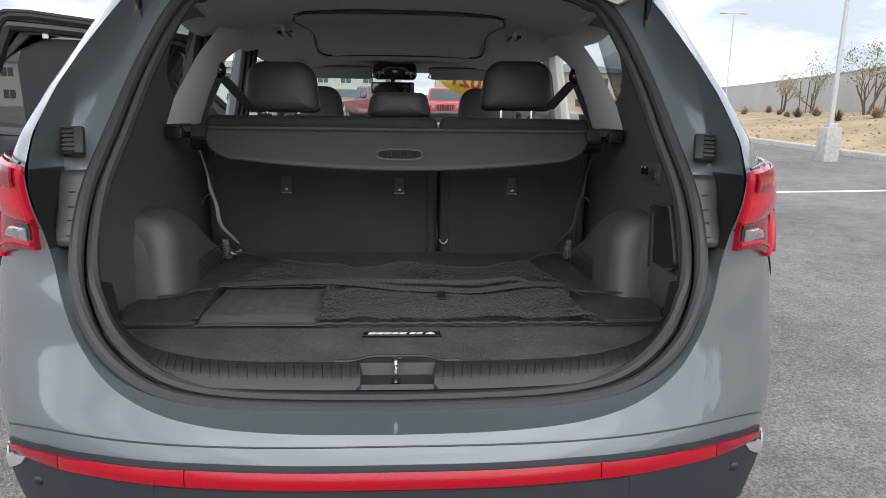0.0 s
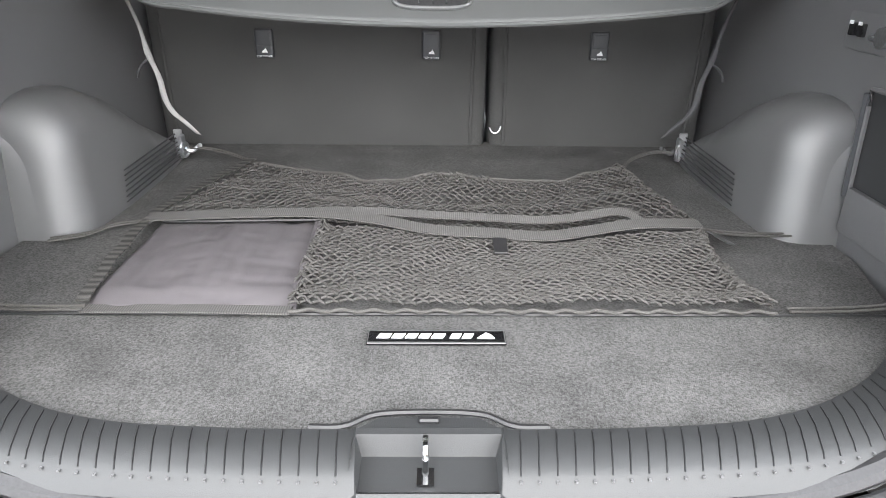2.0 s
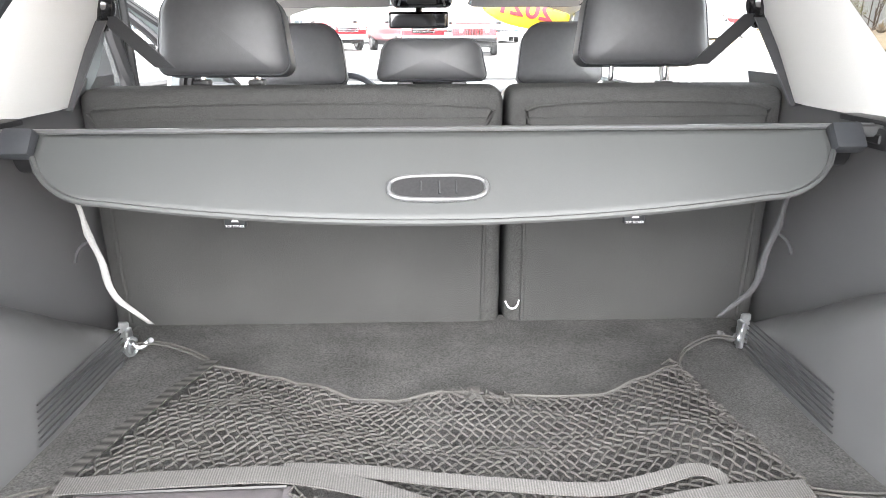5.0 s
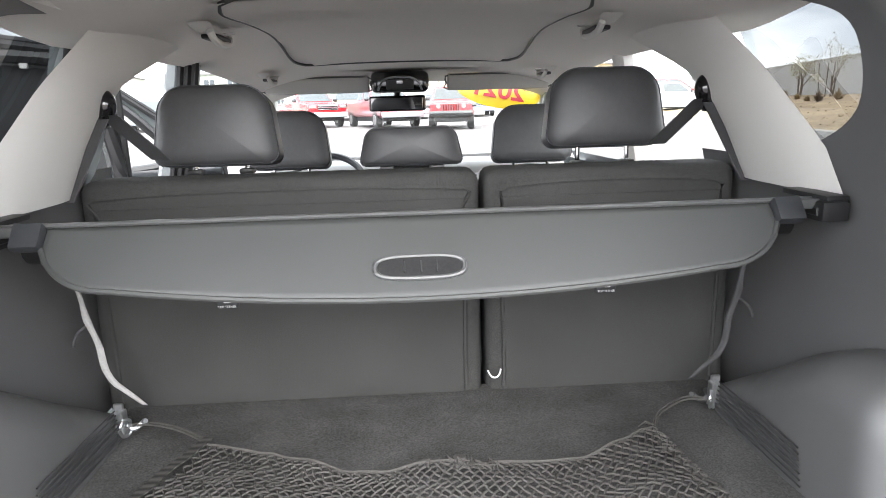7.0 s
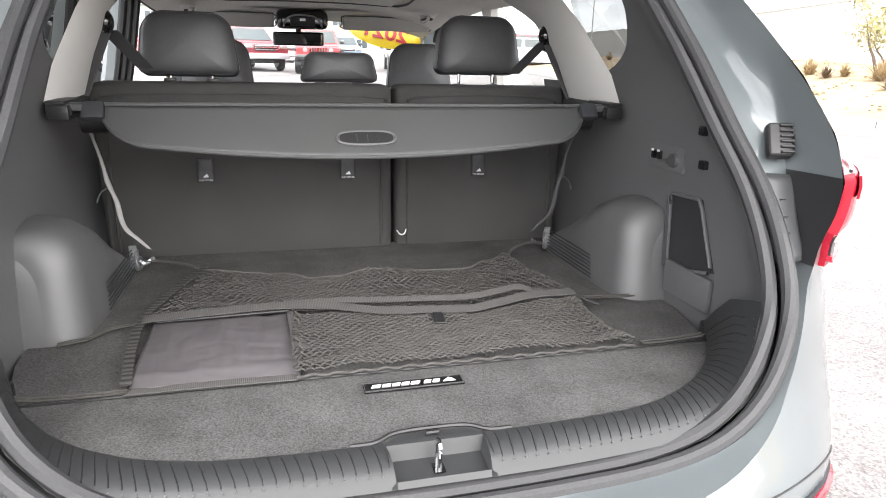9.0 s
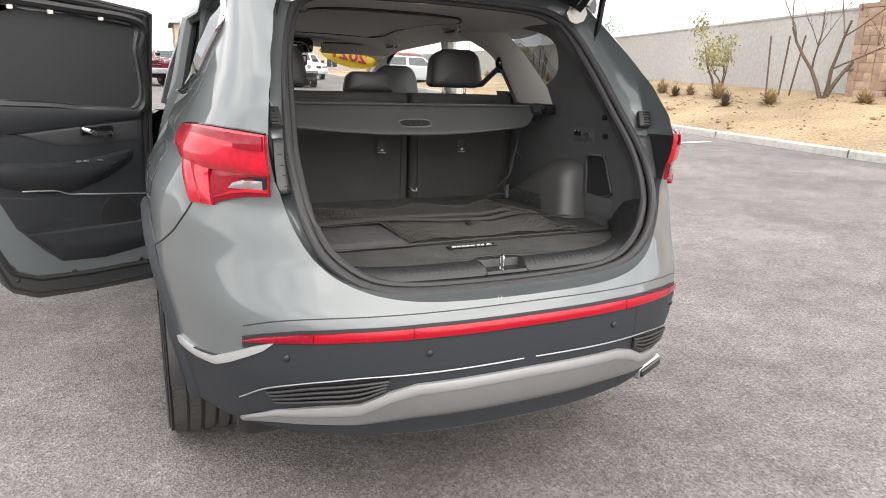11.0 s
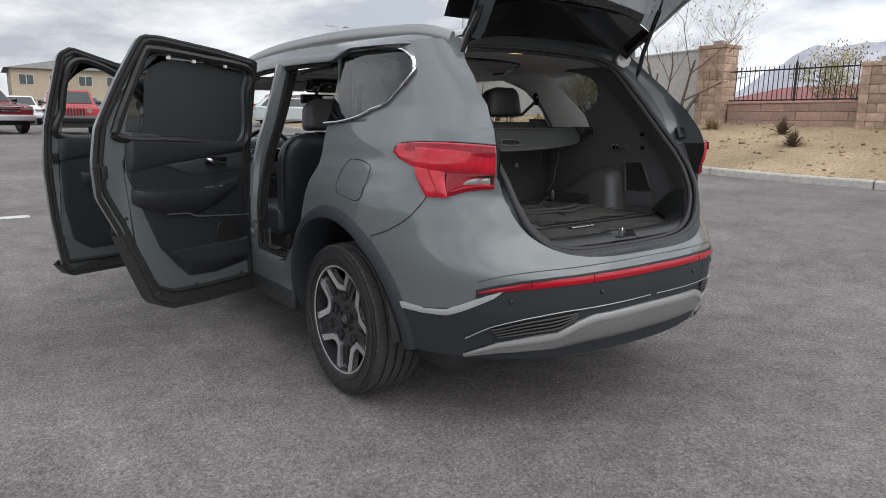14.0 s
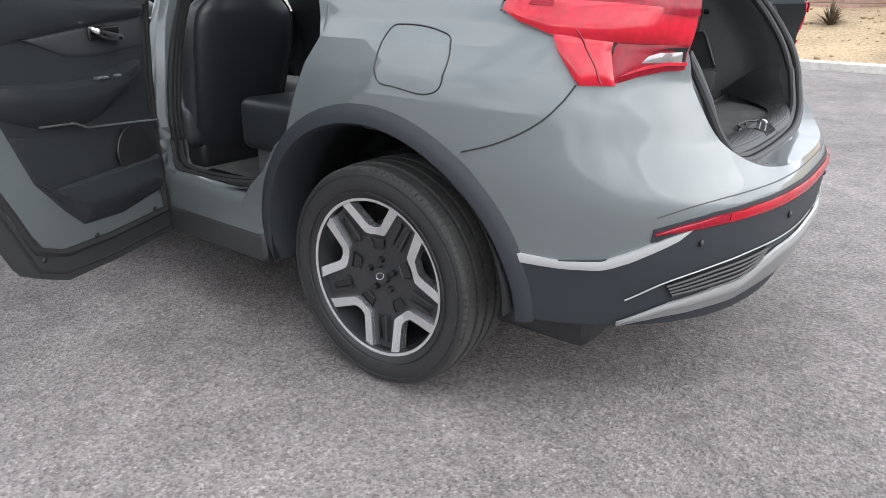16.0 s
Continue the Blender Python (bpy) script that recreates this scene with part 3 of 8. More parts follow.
def tail_lamp(s):
    f = (lambda pts: pts) if s > 0 else mirror
    # shell over the whole lamp: upper blade reaching forward, leg running down to the bumper
    lo = Y(1, (.705, 1.108), (.66, 1.085), (.585, 1.06)) + X((.80, 1.05), (.75, 1.048), (.657, 1.048))
    hi = Y(1, (.70, 1.138), (.62, 1.146), (.54, 1.150)) + X((.76, 1.150), (.72, 1.147), (.662, 1.142))
    lamp = patch("tail_lamp", f(lo), f(hi), M_RED, car, 36, 8, off=.014, thick=.014, bulge=.010, smooth=False, label="red wrap-around tail lamp")
    lo = Y(1, (.505, .953), (.44, .953))
    hi = Y(1, (.575, 1.062), (.455, 1.050))
    patch("lamp_leg", f([lo[0], lo[1]]), f([hi[0], hi[1]]), M_RED, lamp, 12, 12, off=.014, thick=.014, bulge=.006, smooth=False)
    lo = Y(1, (.452, .953)) + X((.745, .975), (.70, .987), (.655, .99))
    hi = X((.775, 1.048), (.74, 1.048), (.70, 1.048), (.657, 1.048))
    patch("reversing_lens", f(lo), f(hi), M_REDDARK, lamp, 20, 8, off=.010, thick=.01, bulge=.004, smooth=False)
    lo = X((.742, 1.005), (.70, 1.006), (.668, 1.006))
    hi = X((.730, 1.020), (.70, 1.032), (.668, 1.034))
    patch("clear_lens", f(lo), f(hi), M_CLEAR, lamp, 12, 4, off=.016, thick=.006, bulge=.002, smooth=False, label="clear reversing lens")
    lo = X((.775, .975), (.735, .992), (.70, 1.000), (.657, 1.000))
    hi = X((.765, .983), (.732, 1.000), (.70, 1.0075), (.657, 1.0075))
    patch("light_bar", f(lo), f(hi), M_RED, lamp, 20, 2, off=.018, thick=.008, smooth=False)
    # dividing ridge down the leg and dark pocket behind the clear lens
    line = smooth_line(f(Y(1, (.468, .957), (.485, 1.0), (.512, 1.052), (.548, 1.085))), 16)
    part("lamp_divider", tube(bmesh.new(), [skin(q, z, .0195) for q, z in line], .0026, 6), M_REDDARK, lamp)
    lo = X((.752, .999), (.70, .998), (.660, .998))
    hi = X((.735, 1.030), (.70, 1.041), (.660, 1.043))
    patch("lens_pocket", f(lo), f(hi), M_GLOSS, lamp, 12, 4, off=.0135, thick=.004, smooth=False)
    lo = Y(1, (.64, 1.118), (.57, 1.113)) + X((.77, 1.112), (.72, 1.110), (.664, 1.108))
    hi = Y(1, (.63, 1.140), (.555, 1.142)) + X((.765, 1.142), (.72, 1.139), (.664, 1.136))
    patch("upper_band", f(lo), f(hi), M_REDDARK, lamp, 24, 3, off=.0235, thick=.004, smooth=False)
    ring = f(Y(1, (.708, 1.106), (.708, 1.130), (.69, 1.142), (.60, 1.151)) + X((.76, 1.154), (.70, 1.151), (.660, 1.146)))
    part("lamp_edge", tube(bmesh.new(), [skin(q, z, .010) for q, z in smooth_line(ring, 30)], .003, 5), M_GLOSS, lamp)
    return lamp


for s in (1, -1):
    tail_lamp(s)

# ---- load opening: painted jamb, rubber seal, hinge pillar fittings ----
SEAL = [(0.0, .212, .722), (.16, .213, .724), (.31, .217, .730), (.415, .226, .748), (.487, .238, .786), (.545, .262, .845), (.577, .29, .925), (.590, .333, 1.005),
        (.593, .40, 1.095), (.580, .488, 1.195), (.556, .615, 1.345), (.505, .725, 1.485), (.43, .79, 1.545), (.25, .81, 1.56), (0.0, .815, 1.565)]
OPEN_TOP = [(.535, 1.56), (.44, 1.605), (.25, 1.622), (0.0, 1.628)]


def outer_ring():
    pts = [skin(qx(x, z), z) for x, z in OPEN_LOW[:-1] + OPEN_UP]
    pts += [Vector((.44, .665, 1.605)), Vector((.25, .66, 1.622)), Vector((0, .66, 1.628))]
    return pts


RING_N = 70
ring_out = smooth_line(outer_ring(), RING_N)
ring_in = smooth_line(SEAL, RING_N)


def jamb_row(v):
    """Row of the jamb between the skin's edge (0) and the seal (1): it turns in, drops into a gutter, then rises to the flange."""
    rows = []
    for a, b in zip(ring_out, ring_in):
        p = a + (b - a) * v
        w = float(np.interp(p[2], [.93, .99, 1.2, 1.34], [0, 1, 1, 0]))
        p[1] += (1 - w) * .028 * math.sin(math.pi * min(1, v * 1.15)) * (1 if v < .87 else 0) + w * .115 * (1 - v) * min(1, v / .08)
        rows.append(p)
    return rows


JV = [0, .03, .06, .085, .14, .3, .5, .7, .84, .92, 1.0]
jamb_rows = [jamb_row(v) for v in JV]
for s in (1, -1):
    def jamb_fn(u, v):
        p = jamb_rows[round(v * (len(JV) - 1))][round(u * RING_N)]
        return (s * p[0], p[1], p[2])

    part("gate_jamb", grid(jamb_fn, RING_N, len(JV) - 1), M_PAINT, car, "painted frame round the load opening", 60)
seal_pts = [(-x, y, z) for x, y, z in ring_in[:0:-1]] + [tuple(p) for p in ring_in]
part("gate_seal", tube(bmesh.new(), seal_pts[:-1], .0130, 10, loop=True), M_GATESEAL, car, "black rubber seal round the load opening")
seal2 = [(x * .965, y + .022, z + (.012 if z < .9 else 0) - (.012 if z > 1.5 else 0)) for x, y, z in seal_pts[:-1]]
part("seal_lip", tube(bmesh.new(), seal2, .0120, 8, loop=True), M_GATESEAL, car)
for s in (1, -1):
    # rubber bump stop, black cavity beside the lamp, cover plate with two plugs, gas strut
    bm = bmesh.new()
    tilt = Euler((radians(-30), 0, radians(-s * 20))).to_matrix()
    stop_c = Vector((s * .624, .428, 1.182))
    cube(bm, stop_c, (.040, .022, .060), .007, 3, tilt)
    stop = part("bump_stop", bm, M_BLACK, car, "ribbed black rubber bump stop")
    for k in range(6):
        bm = bmesh.new()
        cube(bm, stop_c + tilt @ Vector((s * .009, -.011, -.024 + .0095 * k)), (.022, .008, .0046), .001, 1, tilt)
        part("rib", bm, M_BLACK, stop)
    # black wall beside the lamp, and the flat cover plate behind it
    idx = [i for i in range(RING_N + 1) if .985 < jamb_rows[0][i][2] < 1.150]

    def cavity(u, v):
        i = idx[round(u * (len(idx) - 1))]
        p = jamb_rows[round(v * 3)][i]
        return (s * (p[0] - .003), p[1] - .003, p[2])

    part("lamp_cavity", grid(cavity, len(idx) - 1, 3), M_BLACK, car)
    tl, tr, bl, br = (Vector((s * x, y, z)) for x, y, z in ((.654, .413, 1.128), (.597, .420, 1.130), (.640, .342, .996), (.589, .348, .996)))
    bm = grid(lambda u, v: tl.lerp(tr, u).lerp(bl.lerp(br, u), v) + Vector((-s * .006 * math.sin(math.pi * v), -.004 * math.sin(math.pi * u), 0)), 8, 10)
    plate = part("jamb_cover", bm, M_PLATE, car, "dark grey plastic cover plate with small clips", 50)
    plate.modifiers.new("thick", "SOLIDIFY").thickness = .02
    nrm = (tr - tl).cross(bl - tl).normalized()
    nrm = nrm if nrm.y < 0 else -nrm
    for t in (.30, .50, .68, .88):
        c = (tl.lerp(bl, t) + tr.lerp(br, t)) / 2 + Vector((-s * .004, -.004, 0))
        part("clip", cube(bmesh.new(), c + nrm * .0005, (.010, .003, .002), 0), M_BLACK, plate)
    bm = tube(bmesh.new(), [(s * .572, .66, 1.46), (s * .555, .62, 1.57), (s * .52, .52, 1.75)], .011, 10)
    strut = part("gas_strut", bm, M_GLOSS, car, "black gas strut")
    part("strut_rod", tube(bmesh.new(), [(s * .52, .52, 1.75), (s * .49, .45, 1.90)], .006, 8), M_STEEL, strut)
    bm = bmesh.new()
    cube(bm, (s * .572, .665, 1.455), (.022, .025, .035), .006, 2)
    part("strut_mount", bm, M_BLACK, strut)

# ---- roof, rails, pillars, sills ----
ROOF_Y = [.66, .75, 1.0, 1.5, 2.2, 2.8, 3.15]
ROOF_S = [1.575, 1.572, 1.568, 1.582, 1.588, 1.555, 1.495]
ROOF_C = [1.628, 1.640, 1.655, 1.678, 1.682, 1.650, 1.600]
ROOF_W = [.50, .565, .640, .655, .655, .645, .62]


def roof_point(u, v, drop=0.0):
    y = .66 + 2.49 * v
    w, zs, zc = (float(np.interp(y, ROOF_Y, t)) for t in (ROOF_W, ROOF_S, ROOF_C))
    a = (2 * u - 1)
    return (w * a, y, zs + (zc - zs) * (1 - abs(a) ** 3.2) - drop)


part("roof_panel", grid(roof_point, 40, 40), M_PAINT, car)
part("headliner", grid(lambda u, v: roof_point(u, .05 + .95 * v, float(np.interp(v, [0, .22], [.055, .130])) - .03 * abs(2 * u - 1) ** 4), 40, 30), M_HEADLINER, car, "light grey cloth headliner")
for s in (1, -1):
    rail = [(s * .575, .70, 1.575), (s * .592, .80, 1.604), (s * .60, 1.0, 1.628), (s * .605, 1.6, 1.656), (s * .60, 2.3, 1.655), (s * .59, 2.8, 1.622), (s * .57, 3.0, 1.585)]
    part("roof_rail", tube(bmesh.new(), [(x, y, z - .020) for x, y, z in smooth_line(rail, 50)], .015, 10, flat=2.2), M_SILVER, car, "satin silver roof rail")
    # cant rail above the doors, windscreen pillar, centre pillar
    cant = [(s * .545, .70, 1.548), (s * .615, .83, 1.555), (s * .665, 1.0, 1.560), (s * .668, 1.5, 1.573), (s * .668, 2.2, 1.578), (s * .66, 2.8, 1.545), (s * .655, 3.0, 1.505), (s * .70, 3.35, 1.34), (s * .745, 3.72, 1.12)]
    cl = smooth_line(cant, 50)
    sec = [(-.025, .030), (.008, .018), (.026, -.012), (.036, -.045), (.034, -.062), (.010, -.066), (-.045, -.062), (-.060, -.02)]
    part("roof_side_rail", grid(lambda u, v: (cl[round(u * 50)][0] + s * sec[round(v * 8) % 8][0], cl[round(u * 50)][1], cl[round(u * 50)][2] + sec[round(v * 8) % 8][1] * (float(np.interp(cl[round(u * 50)][1], [1.30, 1.50], [.22, 1])) if sec[round(v * 8) % 8][1] < 0 else 1)), 50, 8), M_PAINT, car)
    part("door_seal", tube(bmesh.new(), [p + np.array((s * .012, 0, -.072)) for p in cl[14:40]], .011, 6), M_RUBBER, car)
    inner = [(s * (abs(x) - .035), y, z - .012) for x, y, z in cant]
    part("pillar_lining", tube(bmesh.new(), smooth_line(inner, 40), .036, 8), M_LIGHTTRIM, car)
    post = [(s * .668, 2.12, 1.525), (s * .73, 2.17, 1.25), (s * .80, 2.21, 1.0), (s * .845, 2.22, .75), (s * .85, 2.22, .48)]
    if s < 0:
        bmp = tube(bmesh.new(), smooth_line(post, 24), .052, 10, flat=.9)
        part("centre_pillar", bmp, M_PAINT, car)
        for k, dx in enumerate((.0, .02, .04)):
            line = [(x + .052 - dx, y - .045 - .006 * k, z) for x, y, z in post]
            part("door_seal", tube(bmesh.new(), smooth_line(line, 24), .011, 6), M_RUBBER, car)
    else:
        part("centre_pillar", tube(bmesh.new(), smooth_line(post, 24), .045, 10), M_LIGHTTRIM, car)
    bm = bmesh.new()
    cube(bm, (s * .835, 2.50, .415), (.13, 1.84, .17), .045, 4)
    part("sill", bm, M_PAINT, car)
    bm = bmesh.new()
    cube(bm, (s * .848, 2.51, .315), (.12, 1.86, .11), .03, 3)
    part("sill_cladding", bm, M_SILL, car)
    bm = bmesh.new()
    cube(bm, (s * .80, 1.80, .492), (.09, .50, .02), .008, 2)
    part("scuff_plate", bm, M_GLOSS, car)
# door opening's rear edge: seal and inner return, left
edge = [(-.660, 1.45, 1.53), (-.705, 1.38, 1.25), (-.79, 1.31, 1.145), (-.855, 1.275, 1.04), (-.88, 1.288, .92), (-.885, 1.345, .81), (-.88, 1.45, .70), (-.87, 1.535, .605), (-.855, 1.65, .53), (-.85, 1.95, .495), (-.85, 2.14, .51), (-.84, 2.17, .60)]
line = smooth_line(edge, 60)
part("door_seal", tube(bmesh.new(), line, .013, 7), M_RUBBER, car)
part("door_seal", tube(bmesh.new(), [p + np.array((.035, .004, .004)) for p in line], .012, 7), M_RUBBER, car)


def reveal(u, v):
    p = line[round(u * 60)]
    return (p[0] - .035 + .11 * v, p[1] - .012 + .03 * v, p[2] + (-.01 if p[2] < .6 else 0))


part("door_reveal", grid(reveal, 60, 4), M_PAINT, car)
# skin between wheel arch and door opening, right and left
for s in (1, -1):
    f = (lambda pts: pts) if s > 0 else mirror
    lo = Y(1, *arc(.470, 38, -2, 8))
    hi = Y(1, (1.43, .72), (1.455, .70), (1.535, .605), (1.61, .545), (1.68, .47))
    patch("dogleg_panel", f(lo), f(hi), M_PAINT, car, 24, 4, smooth=False)
# right side: closed doors
for y0, y1 in ((1.28, 2.19), (2.20, 3.28)):
    lo = Y(1, (max(1.6, y0), .34), ((y0 + y1) / 2, .34), (y1, .34))
    hi = Y(1, (y0, 1.13), ((y0 + y1) / 2, 1.13), (y1, 1.13))
    d = patch("side_door", lo, hi, M_PAINT, car, 16, 16, smooth=False)
    lo = Y(1, (y0 + (.08 if y0 < 2 else .02), 1.13), (y1 - .02, 1.13))
    hi = [(qy(y0 + .12, 1.55), 1.555), (qy(y1 - (.06 if y0 < 2 else .30), 1.55), 1.555)]
    g = patch("window_glass", lo, hi, M_GLASS, d, 10, 6, smooth=False, off=-.006)
    g.visible_shadow = False
    lo = Y(1, (y0, .36), (y1, .36))
    hi = Y(1, (y0, 1.14), (y1, 1.14))
    patch("door_lining", lo, hi, M_LEATHER, d, 8, 8, smooth=False, off=-.06)
# front: bonnet, wings, windscreen, front bumper


def nose(u, v):
    y = 3.28 + 1.46 * v
    a = 2 * u - 1
    w = float(np.interp(y, [3.28, 3.8, 4.4, 4.6, 4.74], [.93, .94, .92, .86, .66]))
    top = float(np.interp(y, [3.28, 3.75, 4.3, 4.6, 4.74], [1.08, 1.06, 1.0, .92, .80]))
    c, t = abs(a), math.copysign(1, a)
    if c > .72:
        k = (c - .72) / .28
        return (t * w * (.90 + .10 * math.sin(k * HALF)), y, top - .05 - (top - .35) * k ** 1.6)
    return (t * w * .90 * c / .72, y, top - .05 * (c / .72) ** 3)


part("bonnet", grid(nose, 40, 20), M_PAINT, car)
bm = bmesh.new()
cube(bm, (0, 4.70, .56), (1.5, .14, .5), .06, 4)
part("front_bumper", bm, M_CLAD, car)
screen = grid(lambda u, v: ((2 * u - 1) * (.70 - .07 * v), 3.66 - .56 * v - .10 * abs(2 * u - 1) ** 2, 1.10 + .43 * v), 16, 8)
wsc = part("windscreen", screen, M_GLASS, car)
wsc.visible_shadow = False


def oval(name, c, rx, rz, m, mat, parent, depth=.002):
    bm = bmesh.new()
    prism(bm, [m @ Vector((rx * math.cos(2 * math.pi * i / 40), rz * math.sin(2 * math.pi * i / 40), 0)) for i in range(40)], (m.to_3x3() @ Vector((0, 0, depth))))
    return part(name, bm, mat, parent)


fm = pose(.42, 3.20, 1.42, 127, 0, 180) @ pose(0, 0, 0, 0, 0, 14)
st = oval("price_sticker", None, .20, .095, fm, M_YELLOW, car)
words("year_print", "2021", .13, fm @ pose(0, 0, .004), M_REDPRINT, st, .003)
words("year_print_back", "2021", .13, fm @ pose(0, 0, -.003), M_REDPRINT, st, .003)
# shark-fin aerial
bm = bmesh.new()
fin = [(0, .74, 1.640), (0, .80, 1.668), (0, .86, 1.70), (0, .875, 1.705), (0, .90, 1.70), (0, .93, 1.655)]
vsl = [bm.verts.new((-.006, y, z)) for _, y, z in fin]
vsr = [bm.verts.new((.006, y, z)) for _, y, z in fin]
bl = [bm.verts.new((-.03, y, 1.636)) for _, y, z in fin]
br = [bm.verts.new((.03, y, 1.636)) for _, y, z in fin]
for i in range(5):
    bm.faces.new((bl[i], bl[i + 1], vsl[i + 1], vsl[i]))
    bm.faces.new((vsl[i], vsl[i + 1], vsr[i + 1], vsr[i]))
    bm.faces.new((vsr[i], vsr[i + 1], br[i + 1], br[i]))
part("roof_aerial", bm, M_PAINT, car)


# ---- wheels ----
def wheel(place, name="wheel"):
    """A wheel in its own axes: x outward."""
    hub = new(name)
    hub.matrix_basis = place
    R, RW = .344, .250

    def tyre_pt(u, v):
        prof = [(-.112, RW), (-.122, RW + .02), (-.128, RW + .055), (-.122, RW + .082), (-.112, R - .020), (-.10, R - .011), (-.03, R - .009), (.03, R - .009), (.10, R - .011), (.112, R - .020),
                (.122, RW + .082), (.128, RW + .055), (.122, RW + .02), (.112, RW)]
        x, r = prof[round(v * 13)]
        a = 2 * math.pi * u
        return (x, r * math.cos(a), r * math.sin(a))

    tyre = part("tyre", grid(tyre_pt, 96, 13, loop=True), M_TYRE, None, "black all-season tyre", 40)
    tyre.parent = hub
    # tread: four grooved ribs of short blocks, and shoulder lugs
    bm = bmesh.new()
    for k in range(96):
        a = 2 * math.pi * k / 96
        for x, w, off in ((-.090, .033, .3), (-.046, .033, 0), (0, .032, .5), (.046, .033, .2), (.090, .033, .6)):
            b = a + off * 2 * math.pi / 96
            t = Matrix.Rotation(b, 3, "X")
            c = t @ Vector((x, 0, R - .007 - (.004 if abs(x) > .07 else 0)))
            cube(bm, c, (w, .0208, .014), 0, 1, t @ Matrix.Rotation(radians(10 if abs(x) < .07 else 0), 3, "Z"))
        # shoulder lugs
        for sx in (-1, 1):
            t = Matrix.Rotation(a, 3, "X") @ Matrix.Rotation(radians(sx * 42), 3, "Y")
            cube(bm, Matrix.Rotation(a, 3, "X") @ Vector((sx * .111, 0, R - .020)), (.020, .0165, .008), 0, 1, t)
    for x, r, thick in ((.1265, RW + .018, .0022), (.1275, RW + .066, .0018)):
        o = part("sidewall_bead", tube(bmesh.new(), [(x, r * math.cos(a), r * math.sin(a)) for a in np.linspace(0, 2 * math.pi, 73)[:-1]], thick, 5, loop=True), M_TYRE, None)
        o.parent = tyre
    t = part("tread", bm, M_TREAD, None)
    t.parent = tyre
    bm = grid(lambda u, v: ((.108, .112, .105, .04, -.05, -.11)[round(v * 5)], (.247, .252, .238, .228, .225, .225)[round(v * 5)] * math.cos(2 * math.pi * u),
                            (.247, .252, .238, .228, .225, .225)[round(v * 5)] * math.sin(2 * math.pi * u)), 72, 5, loop=True)
    rim = part("rim", bm, M_ALLOYDARK, None, "five-spoke two-tone alloy rim")
    rim.parent = hub
    # dark backing with spokes
    for k in range(5):
        rot = Matrix.Rotation(2 * math.pi * k / 5 + radians(8), 4, "X")
        def polar(r, deg, x):
            return (x, r * math.sin(radians(deg)), r * math.cos(radians(deg)))

        for mside in (1, -1):
            # machined edge: from the rim inwards along the spoke, then across to the next spoke
            bm = bmesh.new()
            prism(bm, [polar(r, mside * d, x) for r, d, x in ((.140, 20, .092), (.238, 9.0, .106), (.241, 16.5, .105), (.174, 25, .094), (.160, 28.5, .091), (.155, 36, .089), (.132, 36, .086), (.133, 27, .088))], (-.03, 0, 0))
            bm.transform(rot)
            o = part("spoke_edge", bm, M_ALLOY, None, "machined bright spoke edge", 20)
            o.parent = rim
        # bright arc along the rim at the spoke's end
        bm = grid(lambda u, v: polar(.239 + .009 * v, -36 + 72 * u, .1125 + .002 * v), 16, 1)
        bm.transform(rot)
        o = part("rim_arc", bm, M_ALLOY, None, "machined bright spoke edge")
        o.parent = rim
        bm = bmesh.new()
        prism(bm, [polar(r, d, x) for r, d, x in ((.05, -36, .070), (.142, -36, .078), (.148, -24, .082), (.237, -11.5, .092), (.237, 11.5, .092), (.148, 24, .082), (.142, 36, .078), (.05, 36, .070))], (-.03, 0, 0))
        bm.transform(rot)
        o = part("spoke", bm, M_ALLOYDARK, None, "dark grey spoke insert", 20)
        o.parent = rim
        for sd in (-1, 1):
            bm = bmesh.new()
            prism(bm, [(.089, sd * .012, .120), (.093, sd * .012, .205), (.093, sd * .018, .215), (.089, sd * .021, .130)], (.006, 0, 0))
            bm.transform(rot)
            o = part("spoke_ridge", bm, M_ALLOYDARK, None)
            o.parent = rim
        bm = bmesh.new()
        cube(bm, (.086, 0, .170), (.012, .020, .080), .004, 2)
        bm.transform(rot)
        o = part("spoke_slot", bm, M_GLOSS, None)
        o.parent = rim
        rot2 = Matrix.Rotation(2 * math.pi * (k + .5) / 5 + radians(8), 4, "X")
        bm = bmesh.new()
        prism(bm, [(.0785, y, z) for y, z in ((-.018, .086), (.018, .086), (.026, .118), (-.026, .118))], (.002, 0, 0))
        bm.transform(rot2)
        o = part("spoke_pocket", bm, M_GLOSS, None)
        o.parent = rim
        bm = tube(bmesh.new(), [(.081, -.018, .086), (.081, .018, .086), (.083, .026, .118), (.083, -.026, .118)], .0022, 5, loop=True)
        bm.transform(rot2)
        o = part("pocket_edge", bm, M_ALLOYDARK, None)
        o.parent = rim
        bm = bmesh.new()
        bmesh.ops.create_cone(bm, cap_ends=True, segments=12, radius1=.012, radius2=.009, depth=.02, matrix=rot2 @ Matrix.Translation((.075, 0, .050)) @ Matrix.Rotation(radians(90), 4, "Y"))
        o = part("wheel_nut", bm, M_GLOSS, None)
        o.parent = rim
    bm = bmesh.new()
    bmesh.ops.create_cone(bm, cap_ends=True, segments=30, radius1=.090, radius2=.078, depth=.03, matrix=Matrix.Translation((.055, 0, 0)) @ Matrix.Rotation(radians(90), 4, "Y"))
    o = part("hub_disc", bm, M_ALLOYDARK, None)
    o.parent = rim
    bm = bmesh.new()
    bmesh.ops.create_cone(bm, cap_ends=True, segments=30, radius1=.030, radius2=.026, depth=.02, matrix=Matrix.Translation((.075, 0, 0)) @ Matrix.Rotation(radians(90), 4, "Y"))
    o = part("centre_cap", bm, M_ALLOYDARK, None)
    o.parent = rim
